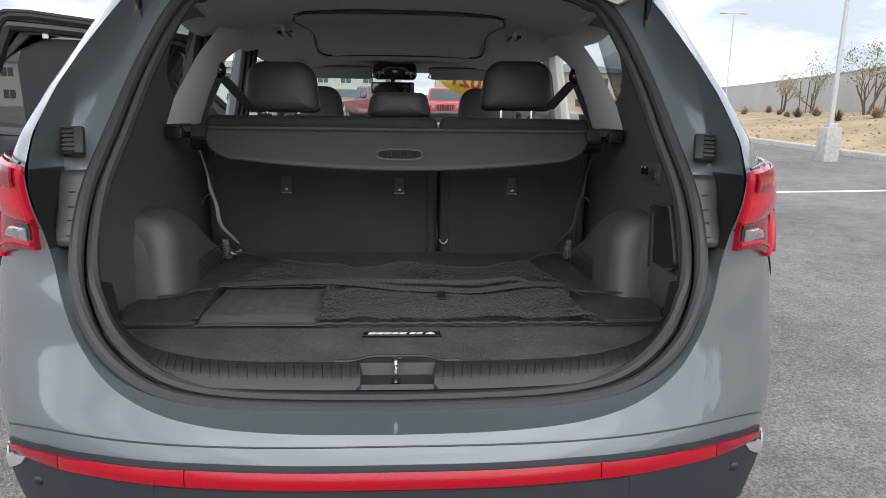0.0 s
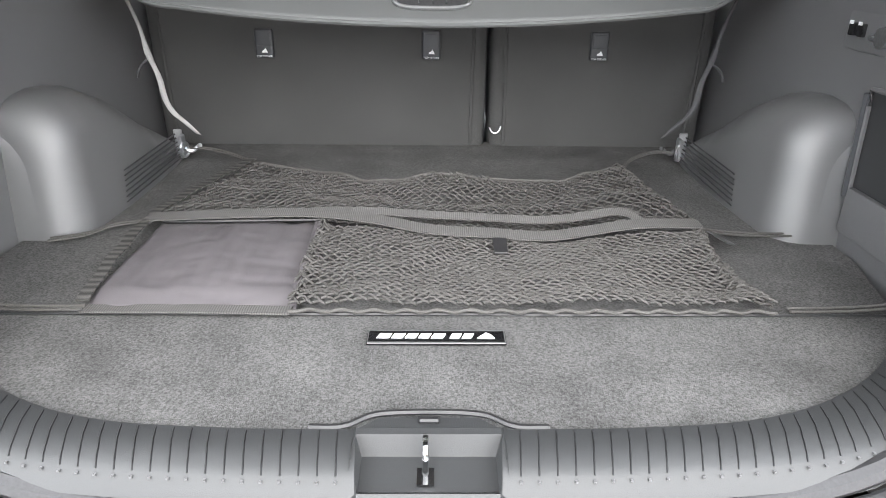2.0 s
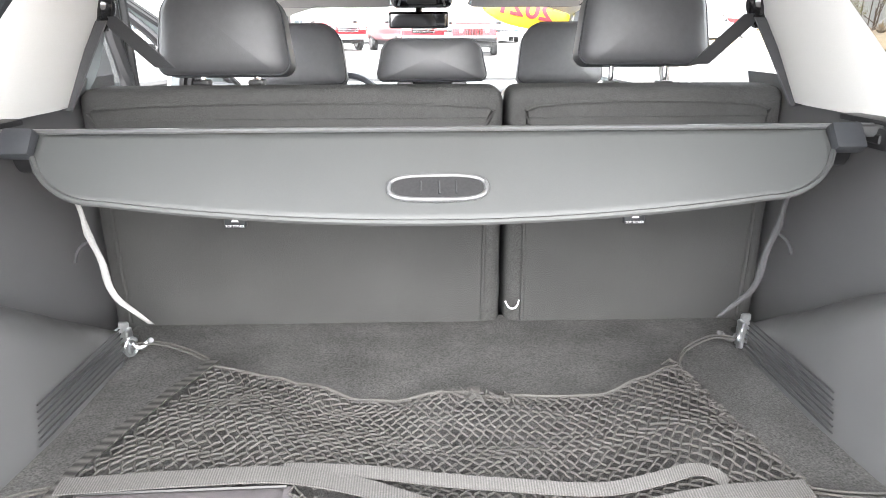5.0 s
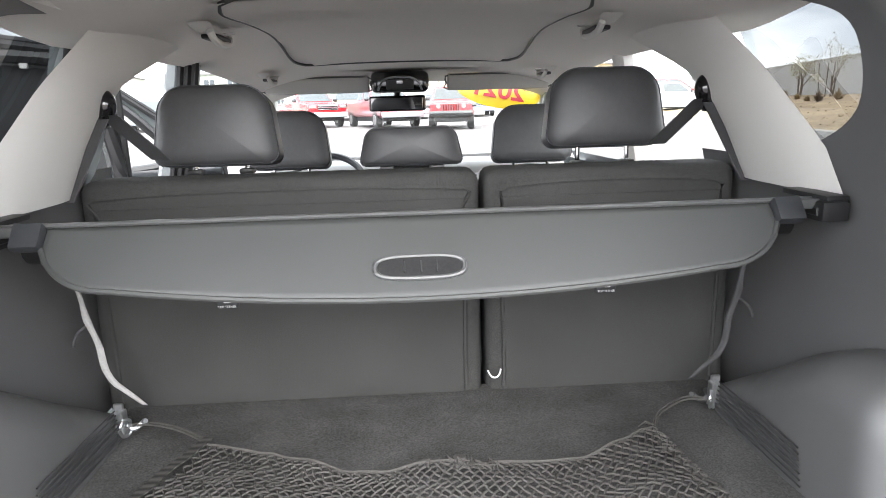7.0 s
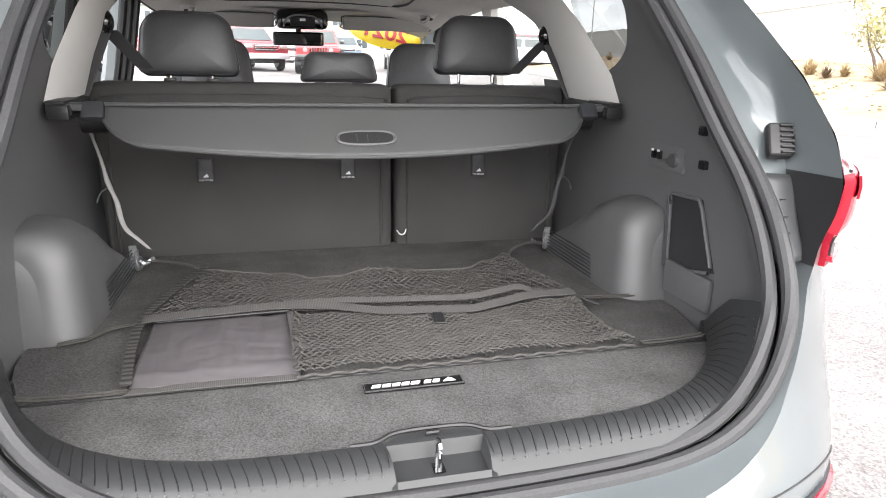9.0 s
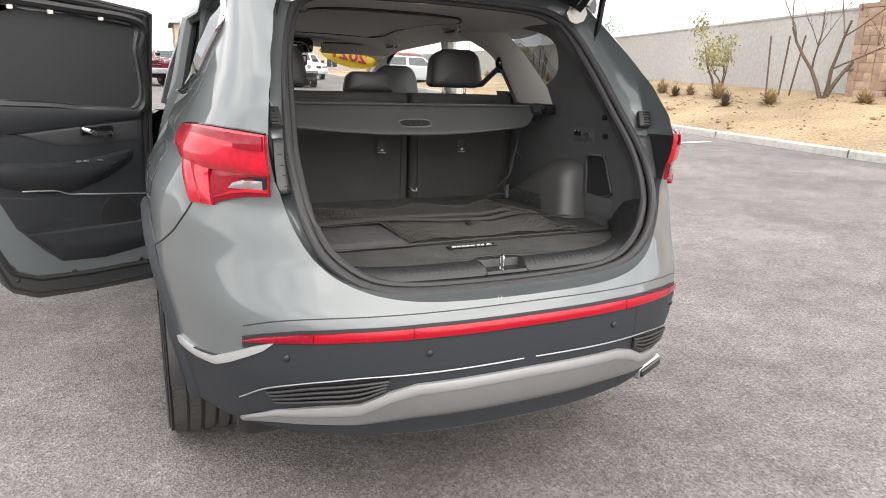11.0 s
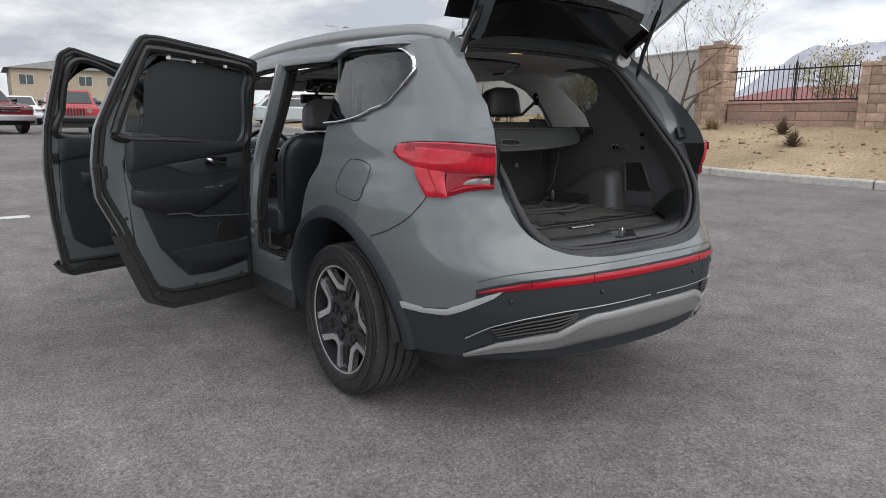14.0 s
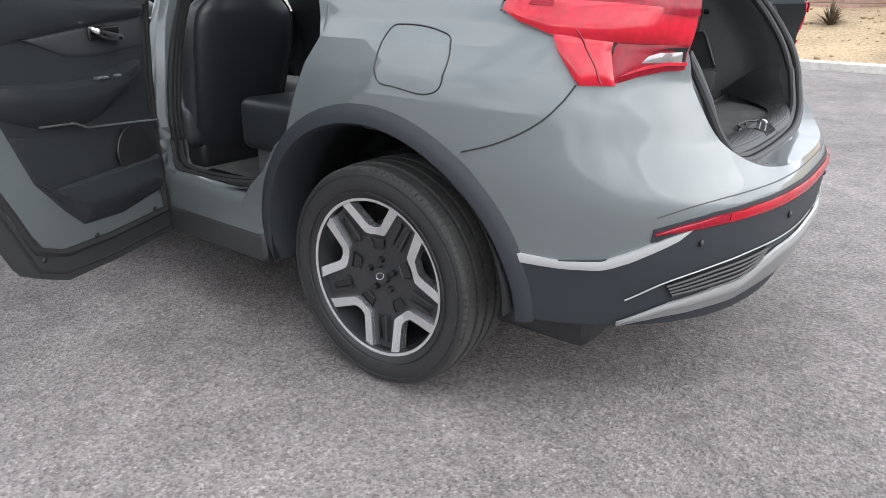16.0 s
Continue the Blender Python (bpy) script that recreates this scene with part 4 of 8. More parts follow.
    bm = tube(bmesh.new(), [(.0865, .016 * math.cos(a), .010 * math.sin(a)) for a in np.linspace(0, 2 * math.pi, 25)[:-1]], .0018, 5, loop=True)
    o = part("cap_mark", bm, M_ALLOY, None)
    o.parent = rim
    bm = bmesh.new()
    bmesh.ops.create_cone(bm, cap_ends=True, segments=40, radius1=.158, radius2=.158, depth=.02, matrix=Matrix.Translation((.0, 0, 0)) @ Matrix.Rotation(radians(90), 4, "Y"))
    o = part("brake_disc", bm, M_STEEL, None)
    o.parent = hub
    bm = bmesh.new()
    cube(bm, (.01, -.13, .06), (.06, .07, .15), .02, 3)
    o = part("brake_caliper", bm, M_STEEL, None)
    o.parent = hub
    bm = bmesh.new()
    bmesh.ops.create_cone(bm, cap_ends=True, segments=40, radius1=.226, radius2=.226, depth=.01, matrix=Matrix.Translation((-.08, 0, 0)) @ Matrix.Rotation(radians(90), 4, "Y"))
    o = part("wheel_back", bm, M_BLACK, None)
    o.parent = hub
    return hub


for s in (1, -1):
    for y in (1.07, 3.835):
        w = wheel(pose(s * .800, y - 2.4, .349, 0, 0, 0 if s > 0 else 180) @ pose(0, 0, 0, 33 if y < 2 else 50))
        w.parent = car
    # wheel well liners
    for y in (1.07, 3.835):
        bm = grid(lambda u, v: (s * (.56 + .36 * v), y + .452 * math.cos(radians(-8 + 187 * u)), .36 + .452 * math.sin(radians(-8 + 187 * u))), 30, 3)
        part("wheel_well", bm, M_BLACK, car)
bm = bmesh.new()
cube(bm, (0, 2.5, .32), (1.5, 4.1, .16), .05, 3)
part("underbody", bm, M_BLACK, car)
bm = bmesh.new()
cube(bm, (0, .58, .54), (.95, .40, .21), .05, 3)
part("rear_underbody", bm, M_BLACK, car)

# ---- inside the car: load bay ----
FLOOR_Z = .770
SIDE_X = .668


def seal_at(z):
    zz = [p[2] for p in SEAL[:12]]
    return float(np.interp(z, zz, [p[0] for p in SEAL[:12]])), float(np.interp(z, zz, [p[1] for p in SEAL[:12]]))


def lining_x(y, z):
    """Inner face of the side lining: from the seal it swells out to the side, leaning in above the waist."""
    xs, ys = seal_at(z)
    side = float(np.interp(z, [.74, 1.05, 1.20, 1.27, 1.40, 1.56], [.672, .670, .655, .640, .600, .555]))
    t = min(1, max(0, (y - ys - .02) / .20))
    t = t * t * (3 - 2 * t)
    return (xs - .012) + (side - xs + .012) * t


WIN_EDGE = smooth_line([(1.30, 1.245), (1.18, 1.262), (1.06, 1.283), (.965, 1.33), (.935, 1.40), (.958, 1.455), (1.06, 1.492), (1.20, 1.515), (1.32, 1.545)], 80)

for s in (1, -1):
    def lin(u, v):
        z = .735 + (1.245 - .735) * v
        y0 = seal_at(z)[1] + .012
        y = y0 + (1.50 - y0) * u
        return (s * lining_x(y, z), y, z)

    part("side_lining", grid(lin, 46, 24), M_TRIM, car, "dark grey moulded plastic side lining")

    def lin_up(u, v):
        z = 1.245 + .30 * v
        y0 = seal_at(z)[1] + .012
        y1 = float(np.interp(z, WIN_EDGE[:, 1], WIN_EDGE[:, 0]))
        y = y0 + (max(y1, y0 + .02) - y0) * u
        return (s * lining_x(y, z), y, z)

    part("pillar_lining", grid(lin_up, 20, 60), M_TRIM, car, "dark grey lining of the rear pillar")

    # light grey pillar between the two side windows
    def pil(u, v):
        z = 1.20 + .33 * v
        ya = float(np.interp(z, [1.20, 1.275, 1.52], [1.02, 1.05, 1.32]))
        yb = float(np.interp(z, [1.20, 1.30, 1.42, 1.53], [1.34, 1.385, 1.51, 1.82]))
        return (s * (float(np.interp(z, [1.20, 1.40, 1.53], [.645, .600, .545])) - .012 + .02 * abs(2 * u - 1) ** 3), ya + (yb - ya) * u, z)

    part("pillar_trim", grid(pil, 14, 14), M_LIGHTTRIM, car, "light grey moulded pillar trim")
    # gap filler between lining and headliner
    part("upper_trim", grid(lambda u, v: (s * (.545 - .06 * v), .84 + 1.1 * u, 1.515 + .05 * math.sin(v * HALF)), 20, 4), M_LIGHTTRIM, car)
    # wheel housing: moulded over the wheel, its top falling away forward, with a louvred inner side
    def house_top(y):
        return float(np.interp(y, [.76, .80, .86, .92, 1.0, 1.08, 1.14, 1.20, 1.26, 1.32], [.972, .985, .990, .985, .955, .905, .865, .825, .785, .75]))

    def house(u, v):
        y = .825 + .495 * max(0, u - .14) / .86
        zt, xi = house_top(y), float(np.interp(y, [.77, .95, 1.17, 1.3], [.566, .552, .548, .56]))
        if u < .14:
            k = u / .14 * HALF
            zt, xi, y = zt - .035 * (1 - math.sin(k)), xi + .065 * (1 - math.sin(k)), .760 + .065 * (1 - math.cos(k))
        r = min(.085, (zt - .745) * .6)
        lean = .16 * max(0, 1 - u * 2.4)
        j = v * 24
        if j <= 8:
            return (s * (xi + .012 * (j / 8)), y + lean * (zt - r - .745) * j / 8, .745 + (zt - r - .745) * j / 8)
        if j <= 18:
            g = (j - 8) / 10 * HALF
            return (s * (xi + .012 + r - r * math.cos(g)), y + lean * (zt - r + r * math.sin(g) - .745), zt - r + r * math.sin(g))
        return (s * (xi + .012 + r + (.71 - xi - .012 - r) * (j - 18) / 6), y + lean * (zt - .745), zt)

    bm = grid(house, 60, 24)
    first = [house(0, j / 24) for j in range(25)]
    # rear face, slightly dished
    grid(lambda u, v: (first[round(u * 24)][0] + (s * .71 - first[round(u * 24)][0]) * v * .98, first[round(u * 24)][1] - .010 * math.sin(math.pi * v) * (first[round(u * 24)][2] - .745) * 3,
                       first[round(u * 24)][2] + (.745 - first[round(u * 24)][2]) * 0), 24, 6, bm)
    house_ob = part("wheel_housing", bm, M_TRIMSOFT, car, "satin dark grey plastic wheel housing", 60)
    for k in range(7):
        z = .782 + .0090 * k
        y0, y1 = .905 + .003 * k, 1.172 - .001 * k
        bm = tube(bmesh.new(), [(s * (.5455 + .004 * (1.17 - y) / .27 + .012 * (z - .745) / .2), y, z) for y in (y0, (y0 + y1) / 2, y1)], .0019, 4)
        part("louvre", bm, M_GATESEAL, house_ob)
    # tie-down bracket
    bm = bmesh.new()
    cube(bm, (s * .552, 1.185, .812), (.018, .006, .060), .002, 1)
    cube(bm, (s * .543, 1.178, .806), (.008, .022, .05), .002, 1)
    eye = part("tie_down", bm, M_STEEL, car, "small metal tie-down bracket")
    ringp = [(s * .538 + s * .0 + .014 * math.cos(a) * .4, 1.172 + .012 * math.cos(a), .800 + .016 * math.sin(a)) for a in np.linspace(0, 2 * math.pi, 17)[:-1]]
    part("ring", tube(bmesh.new(), ringp, .003, 6, loop=True), M_STEEL, eye)
    # small eye near the sill
    part("tie_down", cube(bmesh.new(), (s * .628, .535, .792), (.028, .035, .03), .006, 2), M_BLACK, car)
    # cover cassette socket
    bm = bmesh.new()
    cube(bm, (s * .622, 1.03, 1.180), (.044, .09, .032), .008, 2)
    cube(bm, (s * .626, 1.05, 1.199), (.036, .12, .010), .004, 2)
    cube(bm, (s * .604, 1.02, 1.180), (.012, .05, .016), .003, 1)
    part("cover_socket", bm, M_BLACK, car)
    # coat hook / clip studs
    for y, z in ((.667, 1.172), (.667, 1.102)):
        bm = cube(bmesh.new(), (s * (lining_x(y, z) - .004), y, z), (.014, .022, .020), .005, 2)
        part("trim_clip", bm, M_GLOSS, car)

# open pocket and switch panel in the right lining
bm = bmesh.new()
pk = [(.758, .848), (.772, 1.022), (.665, 1.028), (.600, .885)]
prism(bm, [(SIDE_X + .000, y, z) for y, z in pk], (.06, 0, 0))
part("pocket_recess", bm, M_SILL, car)
frame_pts = [(.664, y, z) for y, z in pk]
part("pocket_rim", tube(bmesh.new(), straight_line(frame_pts + frame_pts[:1], 24)[:-1], .0045, 6, loop=True), M_TRIM, car)
part("pocket_edge", tube(bmesh.new(), [(.662, .762, .855), (.662, .776, 1.015)], .006, 6), M_LEATHERG, car)
bm = cube(bmesh.new(), (.664, .675, .835), (.012, .165, .075), .008, 2)
part("pocket_bin", bm, M_TRIM, car)
bm = cube(bmesh.new(), (.667, .805, 1.098), (.012, .135, .058), .006, 2)
sw = part("switch_panel", bm, M_TRIM, car, "black panel with seat-folding switches and power socket")
for dy in (.035, .012):
    part("seat_switch", cube(bmesh.new(), (.659, .815 + dy, 1.100), (.010, .014, .020), .003, 2), M_GLOSS, sw)
    part("switch_mark", cube(bmesh.new(), (.6535, .815 + dy, 1.110), (.002, .008, .005), 0), M_WHITE, sw)
part("lamp_switch", cube(bmesh.new(), (.659, .795, 1.092), (.010, .018, .007), .003, 2), M_STEEL, sw)
bm = bmesh.new()
bmesh.ops.create_cone(bm, cap_ends=True, segments=20, radius1=.015, radius2=.013, depth=.012, matrix=Matrix.Translation((.657, .768, 1.096)) @ Matrix.Rotation(radians(90), 4, "Y"))
part("power_socket", bm, M_STEEL, sw)

# floor boards, carpet, sill trim with ribs, latch
def floor_half(y):
    return float(np.interp(y, [.25, .31, .40, .53, .70, .80, 1.1, 1.36], [.34, .42, .52, .625, .665, .665, .60, .60]))


def carpet(u, v):
    y = .300 + (1.36 - .300) * v
    return ((2 * u - 1) * floor_half(y), y, FLOOR_Z - .002)


part("load_floor", grid(carpet, 40, 50), M_CARPET, car, "dark grey carpeted load floor")
part("floor_gap", tube(bmesh.new(), [(-.62, .532, FLOOR_Z), (.62, .532, FLOOR_Z)], .0022, 5), M_BLACK, car)

# sill trim: moulded arch that follows the opening
SILL_IN = [(0, .296, .778), (.10, .298, .778), (.20, .300, .778), (.33, .312, .778), (.43, .345, .779), (.52, .405, .782), (.59, .49, .788), (.62, .55, .80)]
SILL_OUT = [(0, .226, .752), (.10, .226, .752), (.20, .228, .753), (.33, .236, .756), (.43, .246, .768), (.505, .262, .800), (.555, .29, .862), (.572, .315, .93)]
SILL_MID = [(0, .248, .776), (.10, .248, .776), (.20, .250, .777), (.33, .258, .779), (.42, .276, .786), (.50, .312, .805), (.552, .37, .85), (.578, .43, .90)]
sa, sb, sc = (smooth_line(p, 40) for p in (SILL_IN, SILL_MID, SILL_OUT))
full = lambda a: np.concatenate([a[:0:-1] * np.array((-1, 1, 1)), a])
fa, fb, fc = full(sa), full(sb), full(sc)


SILL_FROM = next(i for i in range(81) if fa[i][0] >= .072)
for s in (1, -1):
    def sill_fn(u, v):
        i = SILL_FROM + round(u * (80 - SILL_FROM))
        j = v * 4
        p = fa[i] * (1 - min(j, 2) / 2) + fb[i] * min(j, 2) / 2 if j <= 2 else fb[i] * (1 - (j - 2) / 2) + fc[i] * (j - 2) / 2
        return (s * p[0], p[1], p[2] + (.004 if j in (1, 3) else 0))

    half = part("sill_trim", grid(sill_fn, 80 - SILL_FROM, 4), M_SILL, car, "ribbed dark grey plastic loading sill", 60)
    sx = np.array((s, 1, 1))
    for i in range(SILL_FROM + 1, 79):
        a, b, c = fa[i] * sx, fb[i] * sx, fc[i] * sx
        up = np.array((0, 0, .0022))
        m1, m2 = (a + b) / 2 + np.array((0, 0, .004)), (b + c) / 2 + np.array((0, 0, .004))
        bm = tube(bmesh.new(), [tuple(a * .85 + m1 * .15), tuple(m1 + up * .1), tuple(b + up * .1), tuple(b * .4 + m2 * .6 + up * .1)], .0009, 4)
        part("sill_rib", bm, M_BLACK, half)
        part("rib_end", cube(bmesh.new(), tuple(m2 + np.array((0, -.001, .001))), (.0025, .0025, .002), 0), M_TRIM, half)
# latch well and striker
bm = bmesh.new()
well = [(.298, .7795), (.290, .7785), (.281, .758), (.240, .753), (.231, .760), (.2255, .752)]
wl_, wr_ = [bm.verts.new((-.066 - (.006 if k < 2 else 0), y, z)) for k, (y, z) in enumerate(well)], [bm.verts.new((.066 + (.006 if k < 2 else 0), y, z)) for k, (y, z) in enumerate(well)]
for k in range(5):
    bm.faces.new((wl_[k], wr_[k], wr_[k + 1], wl_[k + 1]))
for side_v, e in ((wl_, -.074), (wr_, .074)):
    top = [bm.verts.new((e, y, z)) for y, z in ((.298, .7805), (.262, .782), (.248, .778), (.2255, .753))]
    bm.faces.new([top[0], top[1], top[2], top[3]] + side_v[::-1])
latch = part("latch_cover", bm, M_SILL, car, "recessed latch well in the loading sill", 20)
part("latch_hole", cube(bmesh.new(), (-.003, .256, .7562), (.016, .022, .002), 0), M_GLOSS, latch)
for dx in (0,):
    part("striker", tube(bmesh.new(), smooth_line([(-.003 + dx, .252, .752), (-.003 + dx, .250, .790), (-.003 + dx, .256, .797), (-.003 + dx, .266, .793), (-.003 + dx, .268, .752)], 16), .0032, 8), M_CHROME, latch, "bright steel striker loop")
bm = tube(bmesh.new(), smooth_line([(-.12, .302, .7775), (-.085, .302, .7785), (-.055, .318, .780), (0, .322, .780), (.055, .318, .780), (.085, .302, .7785), (.12, .302, .7775)], 24), .0032, 6)
part("floor_lip", bm, M_BLACK, latch)
bm = bmesh.new()
prism(bm, [(-.07, .300, .7745), (-.05, .316, .7745), (.05, .316, .7745), (.07, .300, .7745)], (0, 0, .003))
part("lip_plate", bm, M_SILL, latch)
part("floor_tab", cube(bmesh.new(), (0, .309, .780), (.022, .008, .006), .002, 1), M_BLACK, latch)
# woven badge on the carpet: dark label with pale edge, unreadable bars in place of the model name
bm = cube(bmesh.new(), (.008, .474, FLOOR_Z + .001), (.172, .030, .004), .001, 1)
badge = part("carpet_badge", bm, M_GLOSS, car, "small black woven label with pale lettering")
for dy, dx, w, d in ((.0135, 0, .170, .0012), (-.0135, 0, .170, .0012), (0, .0845, .0012, .028), (0, -.0845, .0012, .028)):
    part("badge_edge", cube(bmesh.new(), (.008 + dx, .474 + dy, FLOOR_Z + .0034), (w, d, .001), 0), M_COVER, badge)
for x0, w in ((-.066, .015), (-.048, .014), (-.031, .013), (-.015, .013), (.001, .015), (.024, .012), (.039, .012)):
    bm = bmesh.new()
    prism(bm, [(x0, .4695, FLOOR_Z + .0032), (x0 + w, .4695, FLOOR_Z + .0032), (x0 + w + .004, .4795, FLOOR_Z + .0032), (x0 + .004, .4795, FLOOR_Z + .0032)], (0, 0, .0008))
    part("badge_bar", bm, M_WHITE, badge)
bm = bmesh.new()
prism(bm, [(.058, .4695, FLOOR_Z + .0032), (.080, .4695, FLOOR_Z + .0032), (.076, .477, FLOOR_Z + .0032), (.070, .482, FLOOR_Z + .0032), (.064, .476, FLOOR_Z + .0032)], (0, 0, .0008))
part("badge_bar", bm, M_WHITE, badge)

# ---- seats ----
def cushion(c, s, bevel, mat, parent, name, turn=None, label="", seg=5):
    return part(name, cube(bmesh.new(), c, s, bevel, seg, turn), mat, parent, label, 60)


def headrest(x, y, z, w, h, d, post_h, mat, parent, lean=8):
    t = Euler((radians(-lean), 0, 0)).to_matrix()
    r_low, r_top = .15 * h, .38 * h
    ring = []
    # outline seen from behind: wide flat foot, sides drawn in, broad rounded shoulders
    for cx, cz, r, a0 in ((w / 2 - r_low, -h / 2 + r_low, r_low, -90), (w / 2 * .92 - r_top, h / 2 - r_top, r_top, 4), (-w / 2 * .92 + r_top, h / 2 - r_top, r_top, 90), (-w / 2 + r_low, -h / 2 + r_low, r_low, 176)):
        for k in range(9):
            a = radians(a0 + (94 if cz < 0 else 86) * k / 8)
            ring.append((cx + r * math.cos(a), cz + r * math.sin(a)))

    def layer(f, y0):
        return [t @ Vector((px * f, y0 - d / 2 + .016 * (px * f / (w / 2)) ** 2, pz * f + .03 * (1 - f) * h)) + Vector((x, y, z)) for px, pz in ring]

    bm, rows = bmesh.new(), []
    for f, y0 in ((.03, -.0035), (.25, -.0033), (.50, -.0025), (.72, -.0010), (.88, .002), (.955, .008), (.99, .017), (1.0, .030), (1.0, d - .034), (.97, d - .014), (.86, d - .004), (.5, d), (.03, d)):
        rows.append([bm.verts.new(p) for p in layer(f, y0)])
    n = len(ring)
    for a, b in zip(rows, rows[1:]):
        for k in range(n):
            bm.faces.new((a[k], a[(k + 1) % n], b[(k + 1) % n], b[k]))
    bm.faces.new(rows[0][::-1])
    bm.faces.new(rows[-1])
    bmesh.ops.recalc_face_normals(bm, faces=bm.faces)
    hr = part("headrest", bm, mat, parent, "black leather headrest", 80)
    part("stitching", tube(bmesh.new(), layer(.992, .015), .0017, 5, loop=True), M_LEATHERG, hr)
    if post_h > 0:
        for dx in (-.055, .055):
            part("headrest_post", tube(bmesh.new(), [(x + dx, y, z - h / 2 + .01), (x + dx, y, z - h / 2 - post_h)], .0055, 8), M_CHROME, hr)
            part("post_guide", cube(bmesh.new(), (x + dx, y, z - h / 2 - post_h), (.032, .03, .012), .005, 2), M_BLACK, hr)
    return hr


for x0, x1, nm in ((-.645, .126, "wide"), (.136, .645, "narrow")):
    bench = new("rear_seat")
    lift(bench, car)
    cx, w = (x0 + x1) / 2, x1 - x0
    bench["label"] = "dark cloth-backed folding rear seat"
    o = part("seat_back", cube(bmesh.new(), (cx, 1.395, .985), (w, .125, .485), .030, 5), M_SEATCLOTH, None, "dark cloth seat back", 60)
    o.parent = bench
    o = part("back_panel", cube(bmesh.new(), (cx, 1.336, .965), (w - .06, .012, .42), .005, 2), M_SEATCLOTH, None, "", 60)
    o.parent = bench
    line = [(x0 + .035, 1.328, .775), (x0 + .035, 1.330, 1.14), (x0 + .07, 1.333, 1.195), (x1 - .07, 1.333, 1.195), (x1 - .035, 1.330, 1.14), (x1 - .035, 1.328, .775)]
    o = part("piping", tube(bmesh.new(), smooth_line(line, 50), .0045, 6), M_SEATCLOTH, None)
    o.parent = bench
    o = part("seat_front", cube(bmesh.new(), (cx, 1.49, 1.0), (w, .12, .44), .045, 5), M_LEATHER, None, "black leather backrest", 60)
    o.parent = bench
    o = part("seat_cushion", cube(bmesh.new(), (cx, 1.76, .665), (w, .52, .20), .05, 5), M_LEATHER, None, "black leather cushion", 60)
    o.parent = bench
part("seat_riser", cube(bmesh.new(), (0, 1.75, .52), (1.2, .46, .14), .02, 2), M_TRIM, car)
headrest(-.414, 1.50, 1.322, .262, .165, .10, .012, M_HEADREST, car)
headrest(.418, 1.50, 1.338, .262, .165, .10, .035, M_HEADREST, car)
headrest(-.004, 1.50, 1.268, .222, .080, .085, .006, M_HEADREST, car)
# tether latches in the seat back
for x in (-.38, -.003, .38):
    ob = part("tether_cover", cube(bmesh.new(), (x, 1.327, 1.003), (.042, .012, .064), .008, 4), M_LEATHERG, car, "black anchor cover with a small white pictogram")
    part("tether_door", cube(bmesh.new(), (x, 1.3195, 1.014), (.032, .004, .030), .004, 2), M_LEATHERG, ob)
    bm = bmesh.new()
    prism(bm, [(x - .006, 1.319, .984), (x + .008, 1.319, .984), (x + .006, 1.319, .989), (x + .003, 1.319, .994), (x, 1.319, .990), (x - .004, 1.319, .988)], (0, -.0012, 0))
    part("pictogram", bm, M_WHITE, ob)
    words("tether_print", "TOP TETHER", .0062, Matrix.Translation((x, 1.319, .9755)) @ Matrix.Rotation(radians(90), 4, "X"), M_WHITE, ob)
part("pull_loop", tube(bmesh.new(), smooth_line([(.136, 1.318, .816), (.141, 1.305, .809), (.150, 1.302, .807), (.158, 1.306, .811), (.163, 1.318, .818)], 14), .0018, 5), M_WHITE, car, "small pale cord loop")
# seat belts of the outer rear seats
for s in (1, -1):
    bm = bmesh.new()
    bmesh.ops.create_uvsphere(bm, u_segments=16, v_segments=10, radius=.028, matrix=Matrix.Translation((s * .598, 1.395, 1.372)) @ Matrix.Diagonal((.8, .8, 1.1, 1)))
    cube(bm, (s * .612, 1.398, 1.360), (.03, .04, .07), .01, 2)
    guide = part("belt_guide", bm, M_GLOSS, car, "black seat-belt guide")
    for pts in ([(s * .588, 1.385, 1.352), (s * .52, 1.45, 1.26)], [(s * .602, 1.375, 1.345), (s * .652, 1.30, 1.195)]):
        a, b = Vector(pts[0]), Vector(pts[1])
        side = Vector((s * .96, .28, 0)) * .022
        bm = bmesh.new()
        prism(bm, [a - side, a + side, b + side, b - side], (s * .002, -.002, 0))
        part("belt", bm, M_BELT, guide)
    # belt end hanging beside the seat back, twisted half way
    bel = smooth_line([(s * .612, 1.17, 1.13), (s * .602, 1.20, 1.056), (s * .592, 1.20, .995), (s * .578, 1.20, .950), (s * .573, 1.20, .905), (s * .562, 1.205, .874), (s * .541, 1.21, .850), (s * .520, 1.22, .822)], 24)
    wid = np.interp(np.arange(25), [0, 8, 10, 12, 18, 20, 24], [.008, .009, .015, .012, .014, .020, .012])
    bm = grid(lambda u, v: tuple(bel[round(u * 24)] + wid[round(u * 24)] * (v - .5) * np.array((s * .85, -.4, .35))), 24, 1)
    part("belt_strap", bm, M_STRAP if s < 0 else M_BELT, car, "grey seat-belt strap hanging beside the seat").modifiers.new("thick", "SOLIDIFY").thickness = .0015
    part("belt_loop", tube(bmesh.new(), smooth_line([(s * .594, 1.198, .986), (s * .608, 1.196, .976), (s * .617, 1.195, .962), (s * .620, 1.195, .950)], 10), .0028, 5), M_BELT, car)
